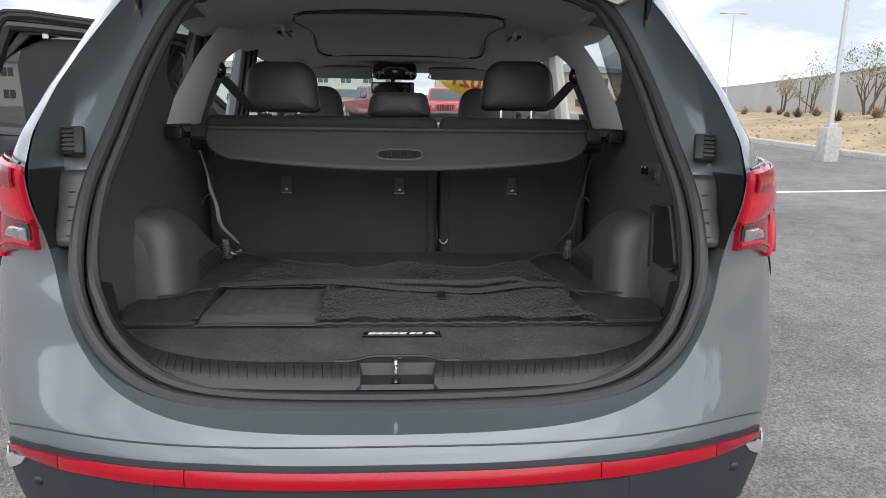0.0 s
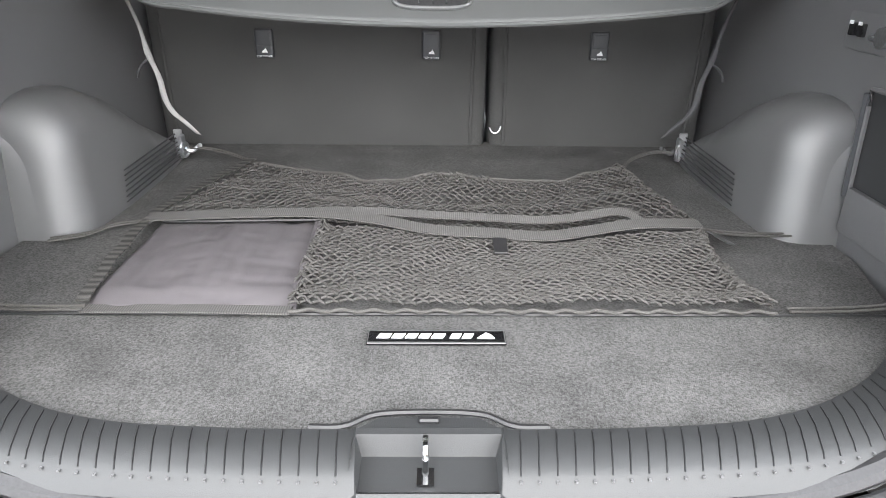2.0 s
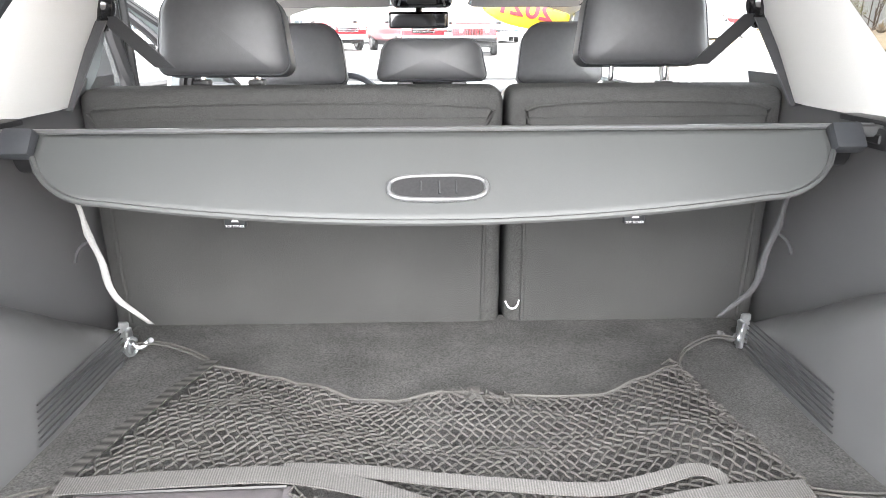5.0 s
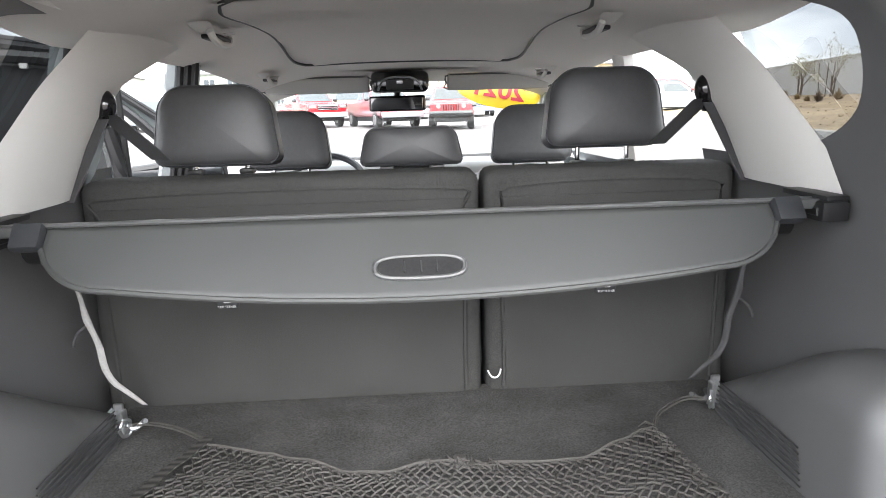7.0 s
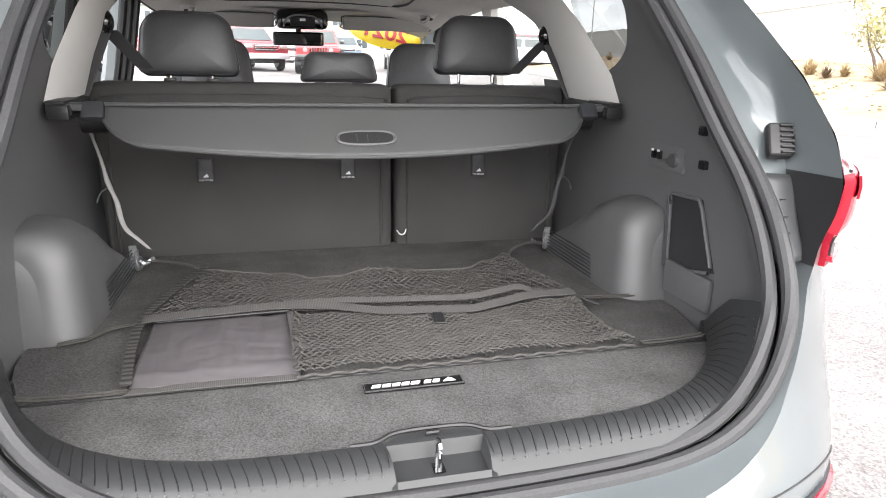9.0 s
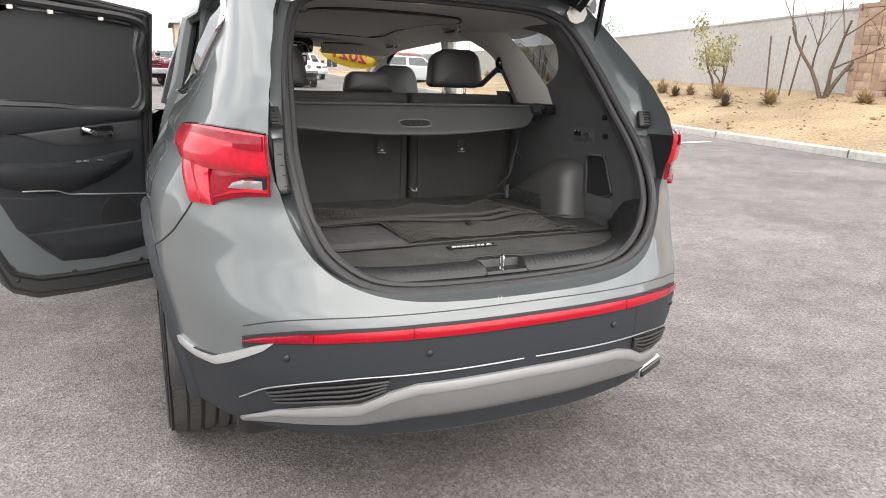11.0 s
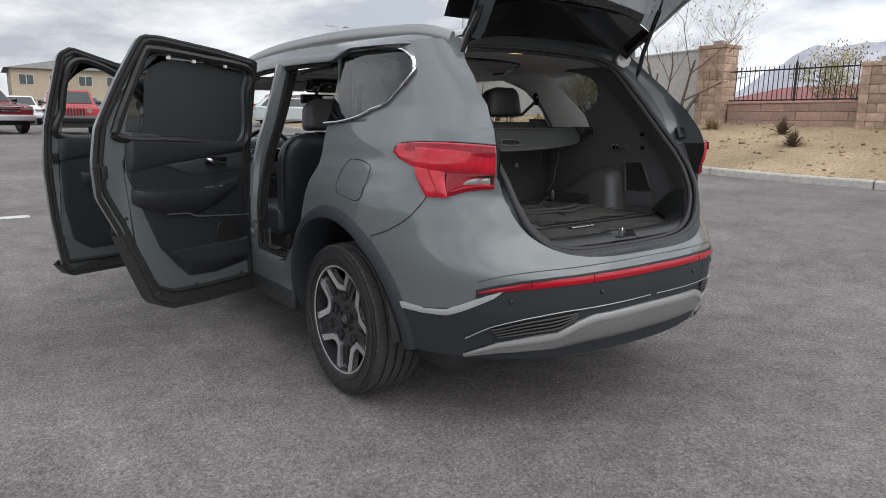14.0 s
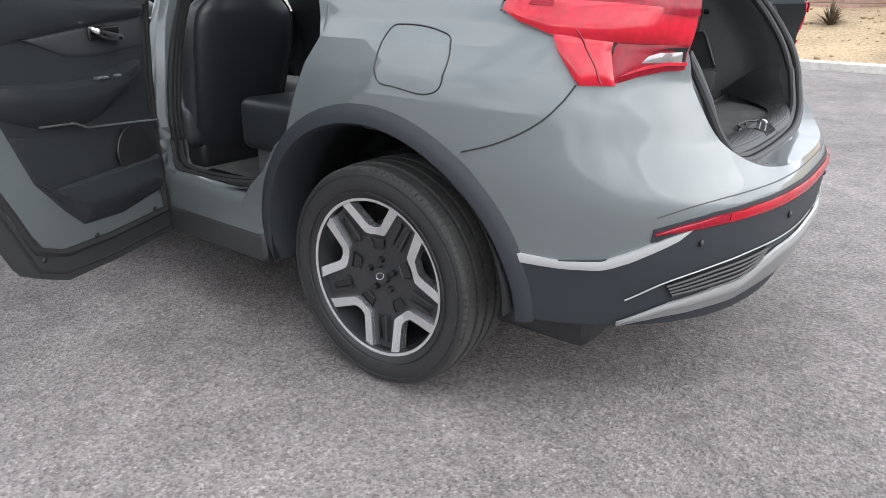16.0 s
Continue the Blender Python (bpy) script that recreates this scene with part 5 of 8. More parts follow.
# front seats
for s in (1, -1):
    fs = new("front_seat")
    lift(fs, car)
    fs["label"] = "black leather front seat"
    BACK_Z = [.50, .58, .75, .92, 1.02, 1.08, 1.125, 1.150, 1.158]
    BACK_W = [.19, .225, .245, .262, .258, .238, .19, .11, .01]
    BACK_D = [.06, .085, .10, .10, .09, .08, .065, .04, .005]

    def seat_back(u, v, grow=0.0):
        z = .50 + .658 * (1 - (1 - v) ** 1.6)
        w, d = (float(np.interp(z, BACK_Z, t)) + grow for t in (BACK_W, BACK_D))
        a = 2 * math.pi * u
        c_, s_ = math.cos(a), math.sin(a)
        return (s * .39 + w * math.copysign(abs(c_) ** .62, c_), 2.325 - .24 * (z - .885) + d * math.copysign(abs(s_) ** .75, s_), z)

    o = part("backrest", grid(seat_back, 48, 26, loop=True), M_LEATHER, None, "", 80)
    o.parent = fs
    # raised back panel with its seam
    rim_b = [seat_back(.5 + .06 + .38 * k / 14, vv, .004) for k, vv in [(0, .1 + .75 * i / 12) for i in range(12)] + [(k, .88) for k in range(15)] + [(14, .85 - .75 * i / 12) for i in range(12)]]
    o = part("back_seam", tube(bmesh.new(), smooth_line(rim_b, 60), .0045, 6), M_LEATHERG, None)
    o.parent = fs
    for nm, c, sz, bv, mt in (("cushion", (s * .39, 2.63, .60), (.50, .56, .19), .06, M_LEATHER), ("seat_base", (s * .39, 2.61, .47), (.40, .50, .12), .03, M_BLACK)):
        o = part(nm, cube(bmesh.new(), c, sz, bv, 5), mt, None, "", 60)
        o.parent = fs
    headrest(s * .39, 2.21, 1.258, .26, .18, .10, .02, M_HEADREST, car, 12)
# dashboard, wheel, console, cabin floor
part("dashboard", cube(bmesh.new(), (0, 3.46, .95), (1.42, .46, .28), .08, 5), M_TRIM, car, "black moulded dashboard")
part("screen", cube(bmesh.new(), (.02, 3.24, 1.06), (.27, .02, .13), .008, 2, Euler((radians(-12), 0, 0)).to_matrix()), M_GLOSS, car)
part("console", cube(bmesh.new(), (0, 2.75, .62), (.24, 1.0, .26), .04, 4), M_TRIM, car)
wr = Matrix.Translation((-.385, 3.08, .98)) @ Euler((radians(65), 0, 0)).to_matrix().to_4x4()
sw_ob = part("steering_wheel", tube(bmesh.new(), [wr @ Vector((.185 * math.cos(a), .185 * math.sin(a), 0)) for a in np.linspace(0, 2 * math.pi, 41)[:-1]], .016, 8, loop=True), M_LEATHER, car, "black leather steering wheel")
part("wheel_boss", cube(bmesh.new(), (-.385, 3.09, .975), (.30, .07, .09), .03, 3, Euler((radians(-25), 0, 0)).to_matrix()), M_GLOSS, sw_ob)
part("cabin_floor", cube(bmesh.new(), (0, 2.55, .405), (1.60, 2.3, .03), 0), M_CARPET, car)
part("front_bulkhead", cube(bmesh.new(), (0, 3.70, .75), (1.5, .04, .70), 0), M_TRIM, car)

# ---- ceiling fittings ----
def ceil_z(x, y):
    a = x / float(np.interp(y, ROOF_Y, ROOF_W))
    return roof_point((a + 1) / 2, (y - .66) / 2.49)[2] - float(np.interp(y, [.784, 1.305], [.055, .130])) + .03 * abs(a) ** 4 - .004


sun_line = smooth_line([(-.335, 1.30), (-.335, 1.75), (-.39, 2.30), (-.385, 2.52), (-.31, 2.60), (0, 2.62), (.31, 2.60), (.385, 2.52), (.39, 2.30), (.335, 1.75), (.335, 1.30), (.22, 1.22), (-.22, 1.22)], 90, loop=True)
part("roof_blind_edge", tube(bmesh.new(), [(x, y, ceil_z(x, y)) for x, y in sun_line[:-1]], .0045, 6, loop=True), M_COVER, car)
part("roof_blind", grid(lambda u, v: ((2 * u - 1) * .345, 1.24 + 1.34 * v, ceil_z((2 * u - 1) * .345, 1.24 + 1.34 * v) - .003), 10, 16), M_HEADLINER, car, "grey sunroof blind")
for s in (1, -1):
    for y, xx in ((1.50, .405), (2.60, .52)):
        z = ceil_z(s * xx, y)
        bm = bmesh.new()
        grid(lambda u, v: (s * xx + .022 * (2 * v - 1), y - .10 + .20 * u, z - .004 - .022 * math.sin(math.pi * u) ** .7 * (1 - .4 * abs(2 * v - 1))), 14, 4, bm)
        g = part("grab_handle", bm, M_LIGHTTRIM, car, "light grey ceiling grab handle")
        part("handle_slot", cube(bmesh.new(), (s * (xx - .006), y, z - .026), (.034, .105, .010), .004, 2), M_BLACK, g)
        part("handle_bar", tube(bmesh.new(), smooth_line([(s * (xx - .014), y - .075, z - .018), (s * (xx - .016), y - .055, z - .032), (s * (xx - .016), y, z - .038), (s * (xx - .016), y + .055, z - .032), (s * (xx - .014), y + .075, z - .018)], 14), .0075, 8), M_LIGHTTRIM, g)
    part("sun_visor", cube(bmesh.new(), (s * .385, 2.93, 1.458), (.44, .078, .026), .011, 4, Euler((radians(-50), 0, 0)).to_matrix()), M_VISOR, car, "light grey sun visor")
    vt = Euler((radians(-50), 0, 0)).to_matrix()
    vis = bpy.data.objects["sun_visor" if s > 0 else "sun_visor.001"]
    edge_line = smooth_line([(-.216, .036), (.0, .039), (.216, .036), (.221, .0), (.216, -.036), (0, -.039), (-.216, -.036), (-.221, 0)], 48, loop=True)
    part("visor_edge", tube(bmesh.new(), [vt @ Vector((p[0], p[1], -.003)) + Vector((s * .385, 2.93, 1.458)) for p in edge_line[:-1]], .0035, 5, loop=True), M_COVER, vis)
bm = cube(bmesh.new(), (-.035, 2.90, 1.460), (.240, .15, .085), .030, 5)
cons = part("overhead_console", bm, M_GLOSS, car, "gloss black overhead console with lamps", 60)
part("console_bezel", tube(bmesh.new(), smooth_line([(-.125, 2.826, 1.425), (-.112, 2.823, 1.455), (-.085, 2.822, 1.474), (-.035, 2.822, 1.478), (.015, 2.822, 1.474), (.042, 2.823, 1.455), (.055, 2.826, 1.425)], 26), .0045, 6), M_STEEL, cons, "satin silver surround")
part("console_face", cube(bmesh.new(), (-.035, 2.824, 1.448), (.115, .012, .036), .005, 2), M_BLACK, cons)
part("console_button", cube(bmesh.new(), (-.035, 2.817, 1.458), (.026, .006, .012), .002, 1), M_STEEL, cons)
mt = Euler((radians(3), 0, radians(-11))).to_matrix()
bm = cube(bmesh.new(), (-.05, 2.98, 1.375), (.250, .030, .066), .013, 4, mt)
mir = part("rear_view_mirror", bm, M_GLOSS, car, "rear-view mirror", 60)
part("mirror_glass", cube(bmesh.new(), tuple(Vector((-.05, 2.98, 1.375)) + mt @ Vector((0, -.0162, 0))), (.228, .002, .050), .0009, 1, mt), M_MIRROR, mir)
part("mirror_stalk", tube(bmesh.new(), [(-.05, 2.99, 1.40), (-.045, 3.02, 1.49)], .014, 8), M_BLACK, mir)
part("front_header", grid(lambda u, v: ((2 * u - 1) * .60, 2.84 + .26 * v, ceil_z(0, 2.84) - .004 - (ceil_z(0, 2.84) - 1.50) * v ** 1.5), 24, 6), M_HEADLINER, car, "headliner edge above the windscreen")
bm = cube(bmesh.new(), (0, .93, ceil_z(0, .93) - .006), (.12, .06, .016), .006, 3)
part("cargo_lamp", bm, M_LIGHTTRIM, car, "small cargo lamp")
M_BULB = bpy.data.materials.new("warm_lamp")
M_BULB.use_nodes = True
bb = M_BULB.node_tree.nodes["Principled BSDF"]
bb.inputs["Base Color"].default_value = (1, .75, .45, 1)
bb.inputs["Emission Color"].default_value, bb.inputs["Emission Strength"].default_value = (1, .62, .25, 1), 1.2
part("cargo_lamp_lens", cube(bmesh.new(), (0, .93, ceil_z(0, .93) - .016), (.07, .035, .006), .002, 2), M_BULB, car)
part("rear_header", grid(lambda u, v: ((2 * u - 1) * .50, .80 + .10 * v, 1.555 + .012 * math.sin(HALF * v) - .04 * abs(2 * u - 1) ** 3), 20, 4), M_HEADLINER, car)

# ---- open rear and front doors, left ----
def side_door(hinge, ang, length, h0, h1, front, name):
    """A door seen from its inner side. Local x runs from hinge to free edge, y points away from the cabin, z up."""
    m = Matrix.Translation(hinge) @ Matrix.Rotation(radians(ang), 4, "Z") @ Matrix.Diagonal((1, -1, 1, 1))
    door = new(name)
    lift(door, car)
    door["label"] = "open grey car door with black inner lining"
    L = length
    if front:
        outl = [(0, h0), (L * .5, h0), (L - .03, h0 + .02), (L, h0 + .35), (L + .02, .95), (L + .01, 1.2), (L - .06, 1.60), (L - .12, 1.635), (L * .55, 1.56), (L * .28, 1.36), (.02, 1.12), (0, .9)]
    else:
        outl = [(0, h0), (L * .38, h0), (L * .62, h0 + .015), (L * .735, h0 + .06), (L * .80, .52), (L * .90, .74), (L * .995, .90), (L + .01, 1.05), (L - .005, 1.22), (L * .90, 1.42), (L * .80, 1.595), (L * .775, 1.625), (L * .68, 1.628), (L * .3, 1.600), (.0, 1.565), (-.005, 1.2)]

    def add(nm, bm, mat, parent, label="", sharp=40):
        bm.transform(m)
        return part(nm, bm, mat, parent, label, sharp)

    bow = lambda z: .10 * max(0, (z - 1.05) / .55) ** 1.2 * -1 + .02 * math.sin(max(0, min(1, (z - .3) / .75)) * math.pi)
    pts = straight_line([(x, z) for x, z in outl + outl[:1]], 160)[:-1]
    # window opening in the upper part
    if front:
        win = [(L * .30, 1.16), (L - .10, 1.15), (L - .09, 1.3), (L - .15, 1.55), (L * .60, 1.50), (L * .38, 1.33)]
    else:
        win = [(.075, 1.145), (L * .5, 1.165), (L * .855, 1.185), (L * .875, 1.24), (L * .80, 1.42), (L * .745, 1.545), (L * .71, 1.56), (L * .4, 1.545), (.085, 1.515), (.07, 1.4)]
    wp = smooth_line(win, 160, loop=True)[:-1]
    cen = np.array(win).mean(0)
    # frame: ring from the outline to the window edge above the waist; solid below
    bm = bmesh.new()
    order = lambda arr, c: arr[np.argsort(np.arctan2(arr[:, 1] - c[1], arr[:, 0] - c[0]))]
    o_s, w_s = order(pts, cen), order(wp, cen)

    def ringed(y_off, shrink):
        return [bm.verts.new((cen[0] + (x - cen[0]) * shrink, bow(z) + y_off, cen[1] + (z - cen[1]) * shrink)) for x, z in o_s]

    k = len(o_s)
    o0 = ringed(.0, 1)
    o1 = ringed(.032, .988)
    i0 = [bm.verts.new((x, bow(z) - .004, z)) for x, z in w_s]
    i1 = [bm.verts.new((x, bow(z) + .030, z)) for x, z in w_s]
    for a in range(k):
        b = (a + 1) % k
        bm.faces.new((o0[a], o0[b], i0[b], i0[a]))
        bm.faces.new((o1[a], o1[b], i1[b], i1[a]))
        bm.faces.new((o0[a], o0[b], o1[b], o1[a]))
        bm.faces.new((i0[a], i0[b], i1[b], i1[a]))
    add("door_shell", bm, M_PAINT, door)
    # seal along the inner face, following the outline
    inner = [(cen[0] + (x - cen[0]) * .93, bow(z) - .008, cen[1] + (z - cen[1]) * .925) for x, z in o_s]
    add("door_seal", tube(bmesh.new(), inner, .013, 6, loop=True), M_RUBBER, door)
    inner = [(cen[0] + (x - cen[0]) * .985, bow(z) - .004, cen[1] + (z - cen[1]) * .985) for x, z in o_s]
    add("door_edge_seal", tube(bmesh.new(), inner, .011, 6, loop=True), M_RUBBER, door)
    # black window frame and glass with blind
    fr = [(cen[0] + (x - cen[0]) * 1.05, bow(z) - .012, cen[1] + (z - cen[1]) * 1.06) for x, z in w_s]
    add("window_frame", tube(bmesh.new(), fr, .021, 8, loop=True), M_BLACK, door, "black window frame")
    bm = bmesh.new()
    bm.faces.new([bm.verts.new((x, bow(z) + .02, z)) for x, z in w_s])
    g = add("window_glass", bm, M_TINT if not front else M_GLASS, door)
    g.visible_shadow = False
    if not front:
        bm = bmesh.new()
        bm.faces.new([bm.verts.new((x, bow(z) + .006, z - .0)) for x, z in order(np.array([(cen[0] + (x - cen[0]) * (.97 if x < L * .70 else .80), min(z, 1.535)) for x, z in w_s if x < L * .80]), cen)])
        add("blind", bm, M_SHADE, door, "black mesh roller blind pulled up")
        tp = [(.10, bow(1.50) - .014, 1.512), (L * .38, bow(1.53) - .014, 1.538), (L * .70, bow(1.55) - .014, 1.552)]
        add("blind_rail", tube(bmesh.new(), tp, .005, 6), M_COVER, door)
        for t in (.3, .6, .82):
            add("blind_hook", cube(bmesh.new(), (L * .72 * t + .03, bow(1.53) - .018, 1.522 + .03 * t), (.022, .012, .03), .003, 1), M_LIGHTTRIM, door)
    # lining below the waist: one moulded base, with the padded and pocketed parts standing out of it
    if front:
        low_l = [(.045, h0 + .16), (.30, h0 + .145), (L - .20, h0 + .15), (L - .10, h0 + .22), (L - .055, .75), (L - .045, .95)]
        top_l = [(.045, 1.135), (L - .045, 1.155)]
    else:
        low_l = [(.045, h0 + .165), (.30 * L, h0 + .140), (L * .50, h0 + .155), (L * .58, h0 + .225), (L * .68, .63), (L * .78, .85), (L * .855, 1.02)]
        top_l = [(.045, 1.140), (L * .5, 1.165), (L * .855, 1.205)]
    lo_at = lambda x: float(np.interp(x, [p[0] for p in low_l], [p[1] for p in low_l]))
    hi_at = lambda x: float(np.interp(x, [p[0] for p in top_l], [p[1] for p in top_l]))
    q = L / .9
    x_end = low_l[-1][0]
    crease = lambda x: 1.092 - .075 * max(0, (x / q - .08) / .7) ** 1.2
    shelf = lambda x: .955 - .045 * min(1, max(0, (x / q - .10) / .25)) + .030 * max(0, (x / q - .5) / .3)
    wave = lambda x: float(np.interp(x / q, [.08, .30, .42, .50, .58, .82], [.985, .968, .975, 1.005, 1.035, 1.040]))
    bead = lambda x: .735 + .085 * x / q

    def moulded(nm, x0, x1, lo, hi, depth, mat, parent, label="", nu=44, nv=14, base=.030, soft=.10):
        """A swelling between two lines of the lining; depth(t, e): how far it stands out at height t of its own."""
        def fn(u, v):
            x = x0 + (x1 - x0) * u
            z = lo(x) + (hi(x) - lo(x)) * v
            e = min(1, min(u, 1 - u) / soft)
            e = math.sqrt(max(0, e * (2 - e)))
            return (x, bow(z) * .5 - base - depth(v, u) * e, z)
        return add(nm, grid(fn, nu, nv), mat, parent, label, 50)

    edge_in = lambda v: min(1, min(v, 1 - v) / .04)
    lining = moulded("door_lining", .045, x_end, lo_at, hi_at, lambda v, u: .012 * math.sqrt(edge_in(v)), M_LEATHER, door, "black moulded door lining", 50, 40, .012, .03)
    dome = lambda v, k: math.sin(math.pi * min(1, max(0, v))) ** k
    moulded("waist_pad", .050, x_end - .006, crease, lambda x: hi_at(x) - .006, lambda v, u: .022 * dome(.04 + .92 * v, .35), M_LEATHER, lining, "padded leather-look waist panel", base=.022, soft=.03)
    moulded("upper_insert", .055, .76 * q, lambda x: wave(x) + .004, lambda x: crease(x) - .006, lambda v, u: .008 * dome(v, .3), M_LEATHERG, lining, base=.022, soft=.05)
    arm_h = lambda x: .020 + .118 * math.sin(math.pi * min(1, max(0, (x / q - .085) / .70))) ** .55
    moulded("armrest", .10 * q, .745 * q, lambda x: shelf(x) - arm_h(x), shelf, lambda v, u: .062 * (math.sin(HALF * min(1, v / .72)) if v < .93 else max(0, (1 - v) / .07)), M_LEATHER, lining, "padded black armrest", 50, 24, .022, .28)
    seam_p = [(x, bow(.9) * .5 - .078, shelf(x) - arm_h(x) * .36) for x in np.linspace(.20 * q, .62 * q, 16)]
    add("armrest_seam", tube(bmesh.new(), seam_p, .0022, 5), M_LEATHERG, lining)
    moulded("lower_panel", .050, min(.70 * q, x_end - .05), lambda x: max(lo_at(x) + .010, h0 + .315), lambda x: max(lo_at(x) + .014, bead(x) - .008), lambda v, u: .004 * dome(v, .3), M_LEATHER, lining, base=.022, soft=.04)
    rb = straight_line([(.05 * q, -.036, bead(.05 * q) - .004), (.40 * q, -.036, bead(.40 * q) - .002), (.45 * q, -.036, bead(.45 * q) + .016), (.58 * q, -.034, bead(.58 * q) + .014)], 30)
    add("bright_line", tube(bmesh.new(), rb, .0036, 5), M_STEEL, lining, "thin bright metal line")
    moulded("map_pocket", .055, .60 * q, lambda x: lo_at(x) + .014, lambda x: max(lo_at(x) + .02, h0 + .305), lambda v, u: .030 * (math.sin(HALF * min(1, v / .5)) if v < .95 else .5), M_LEATHER, lining, "black map pocket", base=.022, soft=.06)
    bm = bmesh.new()
    bmesh.ops.create_cone(bm, cap_ends=True, segments=40, radius1=.088, radius2=.086, depth=.004, matrix=Matrix.Translation((.19 * q, -.030, h0 + .345)) @ Matrix.Rotation(radians(90), 4, "X"))
    add("speaker_ring", bm, M_BLACK, lining)
    hp = smooth_line([(.325 * q, -.040, 1.062), (.315 * q, -.058, 1.052), (.27 * q, -.064, 1.036), (.215 * q, -.060, 1.028), (.19 * q, -.040, 1.030)], 16)
    add("inner_handle", tube(bmesh.new(), hp, [.006 + .007 * math.sin(math.pi * i / 16) ** .6 for i in range(17)], 8), M_CHROME, lining, "bright chrome inner door handle")
    bm = cube(bmesh.new(), (.258 * q, -.034, 1.044), (.14, .010, .042), .005, 3)
    add("handle_bowl", bm, M_GLOSS, lining)
    for dx_ in (-.03, .03, .06):
        add("window_switch", cube(bmesh.new(), (.30 * q + dx_, -.070, shelf(.30 * q) - .004), (.022, .018, .008), .003, 2), M_STEEL, lining)
    # lower cladding follows the door's edge, and its latch
    low_edge = [(-.004, h0), (L * .30, h0), (L * .62, h0 + .005), (L - .06, h0 + .012), (L - .01, h0 + .08)] if front else \
        [(-.004, h0), (L * .38, h0), (L * .62, h0 + .012), (L * .735, h0 + .06), (L * .80, .52), (L * .885, .72)]
    le = straight_line(low_edge, 30)
    dn = np.gradient(le, axis=0)
    cs = ((-.012, -.010), (-.012, 1.0), (.062, 1.0), (.062, -.010))

    def clad(u, v):
        i = round(u * 30)
        t = Vector(dn[i]).normalized()
        y_, k = cs[round(v * 4) % 4]
        w_ = .068 * (1 if i < 20 else max(.45, 1 - (i - 20) * .06))
        k = k * w_ if k > 0 else -.008
        return (le[i][0] - t.y * k, y_ + bow(le[i][1]), le[i][1] + t.x * k)

    bm = grid(clad, 30, 4)
    bmesh.ops.remove_doubles(bm, verts=bm.verts, dist=1e-5)
    add("door_cladding", bm, M_SILL, door, "dark grey lower door cladding")
    add("door_latch", cube(bmesh.new(), (L * .965, -.012, 1.02), (.03, .015, .06), .004, 2), M_BLACK, door)
    if not front:
        for x, z in ((.10, h0 + .10), (L * .45, h0 + .10), (L * .70, h0 + .10), (L * .86, .80)):
            bmc = bmesh.new()
            bmesh.ops.create_uvsphere(bmc, u_segments=10, v_segments=6, radius=.011, matrix=Matrix.Translation((x, -.006, z)) @ Matrix.Diagonal((1, .4, .8, 1)))
            add("drain_plug", bmc, M_BLACK, door)
    return door


side_door((-.890, 2.165, -.03), 204, .915, .305, 1.6, False, "rear_door")
side_door((-.875, 3.30, -.02), 204, 1.0, .315, 1.6, True, "front_door")
# right mirror and left mirror are folded into the front doors' line

# ---- tailgate, raised ----
GATE_TURN = Matrix.Translation((0, .70, 1.60)) @ Matrix.Rotation(radians(-83), 4, "X") @ Matrix.Translation((0, -.70, -1.60))
gate = new("tailgate")
lift(gate, car)
gate["label"] = "raised grey tailgate with rear window and spoiler"


def gate_part(name, bm, mat, label="", sharp=40):
    bm.transform(GATE_TURN)
    return part(name, bm, mat, gate, label, sharp)


def gate_edge(z):
    return float(np.interp(z, [p[1] for p in OPEN_LOW + OPEN_UP], [p[0] for p in OPEN_LOW + OPEN_UP])) - .004


def gate_fn(z0, z1, inset):
    def fn(u, v):
        z = z0 + (z1 - z0) * v
        x = (2 * u - 1) * gate_edge(z)
        p = skin(qx(x, z), z, -inset)
        return p
    return fn


gate_part("gate_skin", grid(gate_fn(.735, 1.27, 0), 30, 20), M_PAINT)
gate_part("gate_lining", grid(gate_fn(.76, 1.27, .06), 30, 20), M_TRIM, "dark plastic inner lining")
gate_part("gate_frame", grid(gate_fn(1.50, 1.60, .03), 30, 6), M_GLOSS)
g = gate_part("rear_window", grid(gate_fn(1.27, 1.50, .012), 30, 10), M_TINT)
for s in (1, -1):
    gate_part("gate_side", grid(lambda u, v: skin(qx(s * (gate_edge(.74 + .85 * u) - .05 * v), .74 + .85 * u), .74 + .85 * u, -.055 * v), 30, 3), M_PAINT)
bm = grid(lambda u, v: ((2 * u - 1) * .60, .66 - .12 * v - .05 * (1 - abs(2 * u - 1) ** 2) * v, 1.625 - .045 * v), 20, 4)
gate_part("spoiler", bm, M_GLOSS, "black roof spoiler")
bar = [skin(qx(x, 1.10), 1.10, .012) for x in np.linspace(-.60, .60, 30)]
gate_part("lamp_bar", tube(bmesh.new(), bar, .016, 8), M_RED, "slim red lamp bar")
gate_part("plate_frame", cube(bmesh.new(), (0, .195, .96), (.32, .02, .17), .006, 2), M_GLOSS)
gate_part("number_plate", cube(bmesh.new(), (0, .183, .96), (.30, .006, .13), .003, 1), M_WHITE, "white dealer plate with red bars")
gate_part("plate_bar", cube(bmesh.new(), (0, .1785, .965), (.24, .003, .05), 0), M_REDPRINT)
gate_part("plate_bar", cube(bmesh.new(), (0, .1785, .915), (.20, .003, .02), 0), M_REDPRINT)
em = [Vector((.06 * math.cos(a), .165, 1.165 + .032 * math.sin(a))) for a in np.linspace(0, 2 * math.pi, 31)[:-1]]
gate_part("emblem", tube(bmesh.new(), em, .006, 6, loop=True), M_CHROME, "oval chrome emblem")
gate_part("wiper", tube(bmesh.new(), [(.30, .25, 1.30), (.02, .23, 1.29)], .012, 6), M_BLACK)
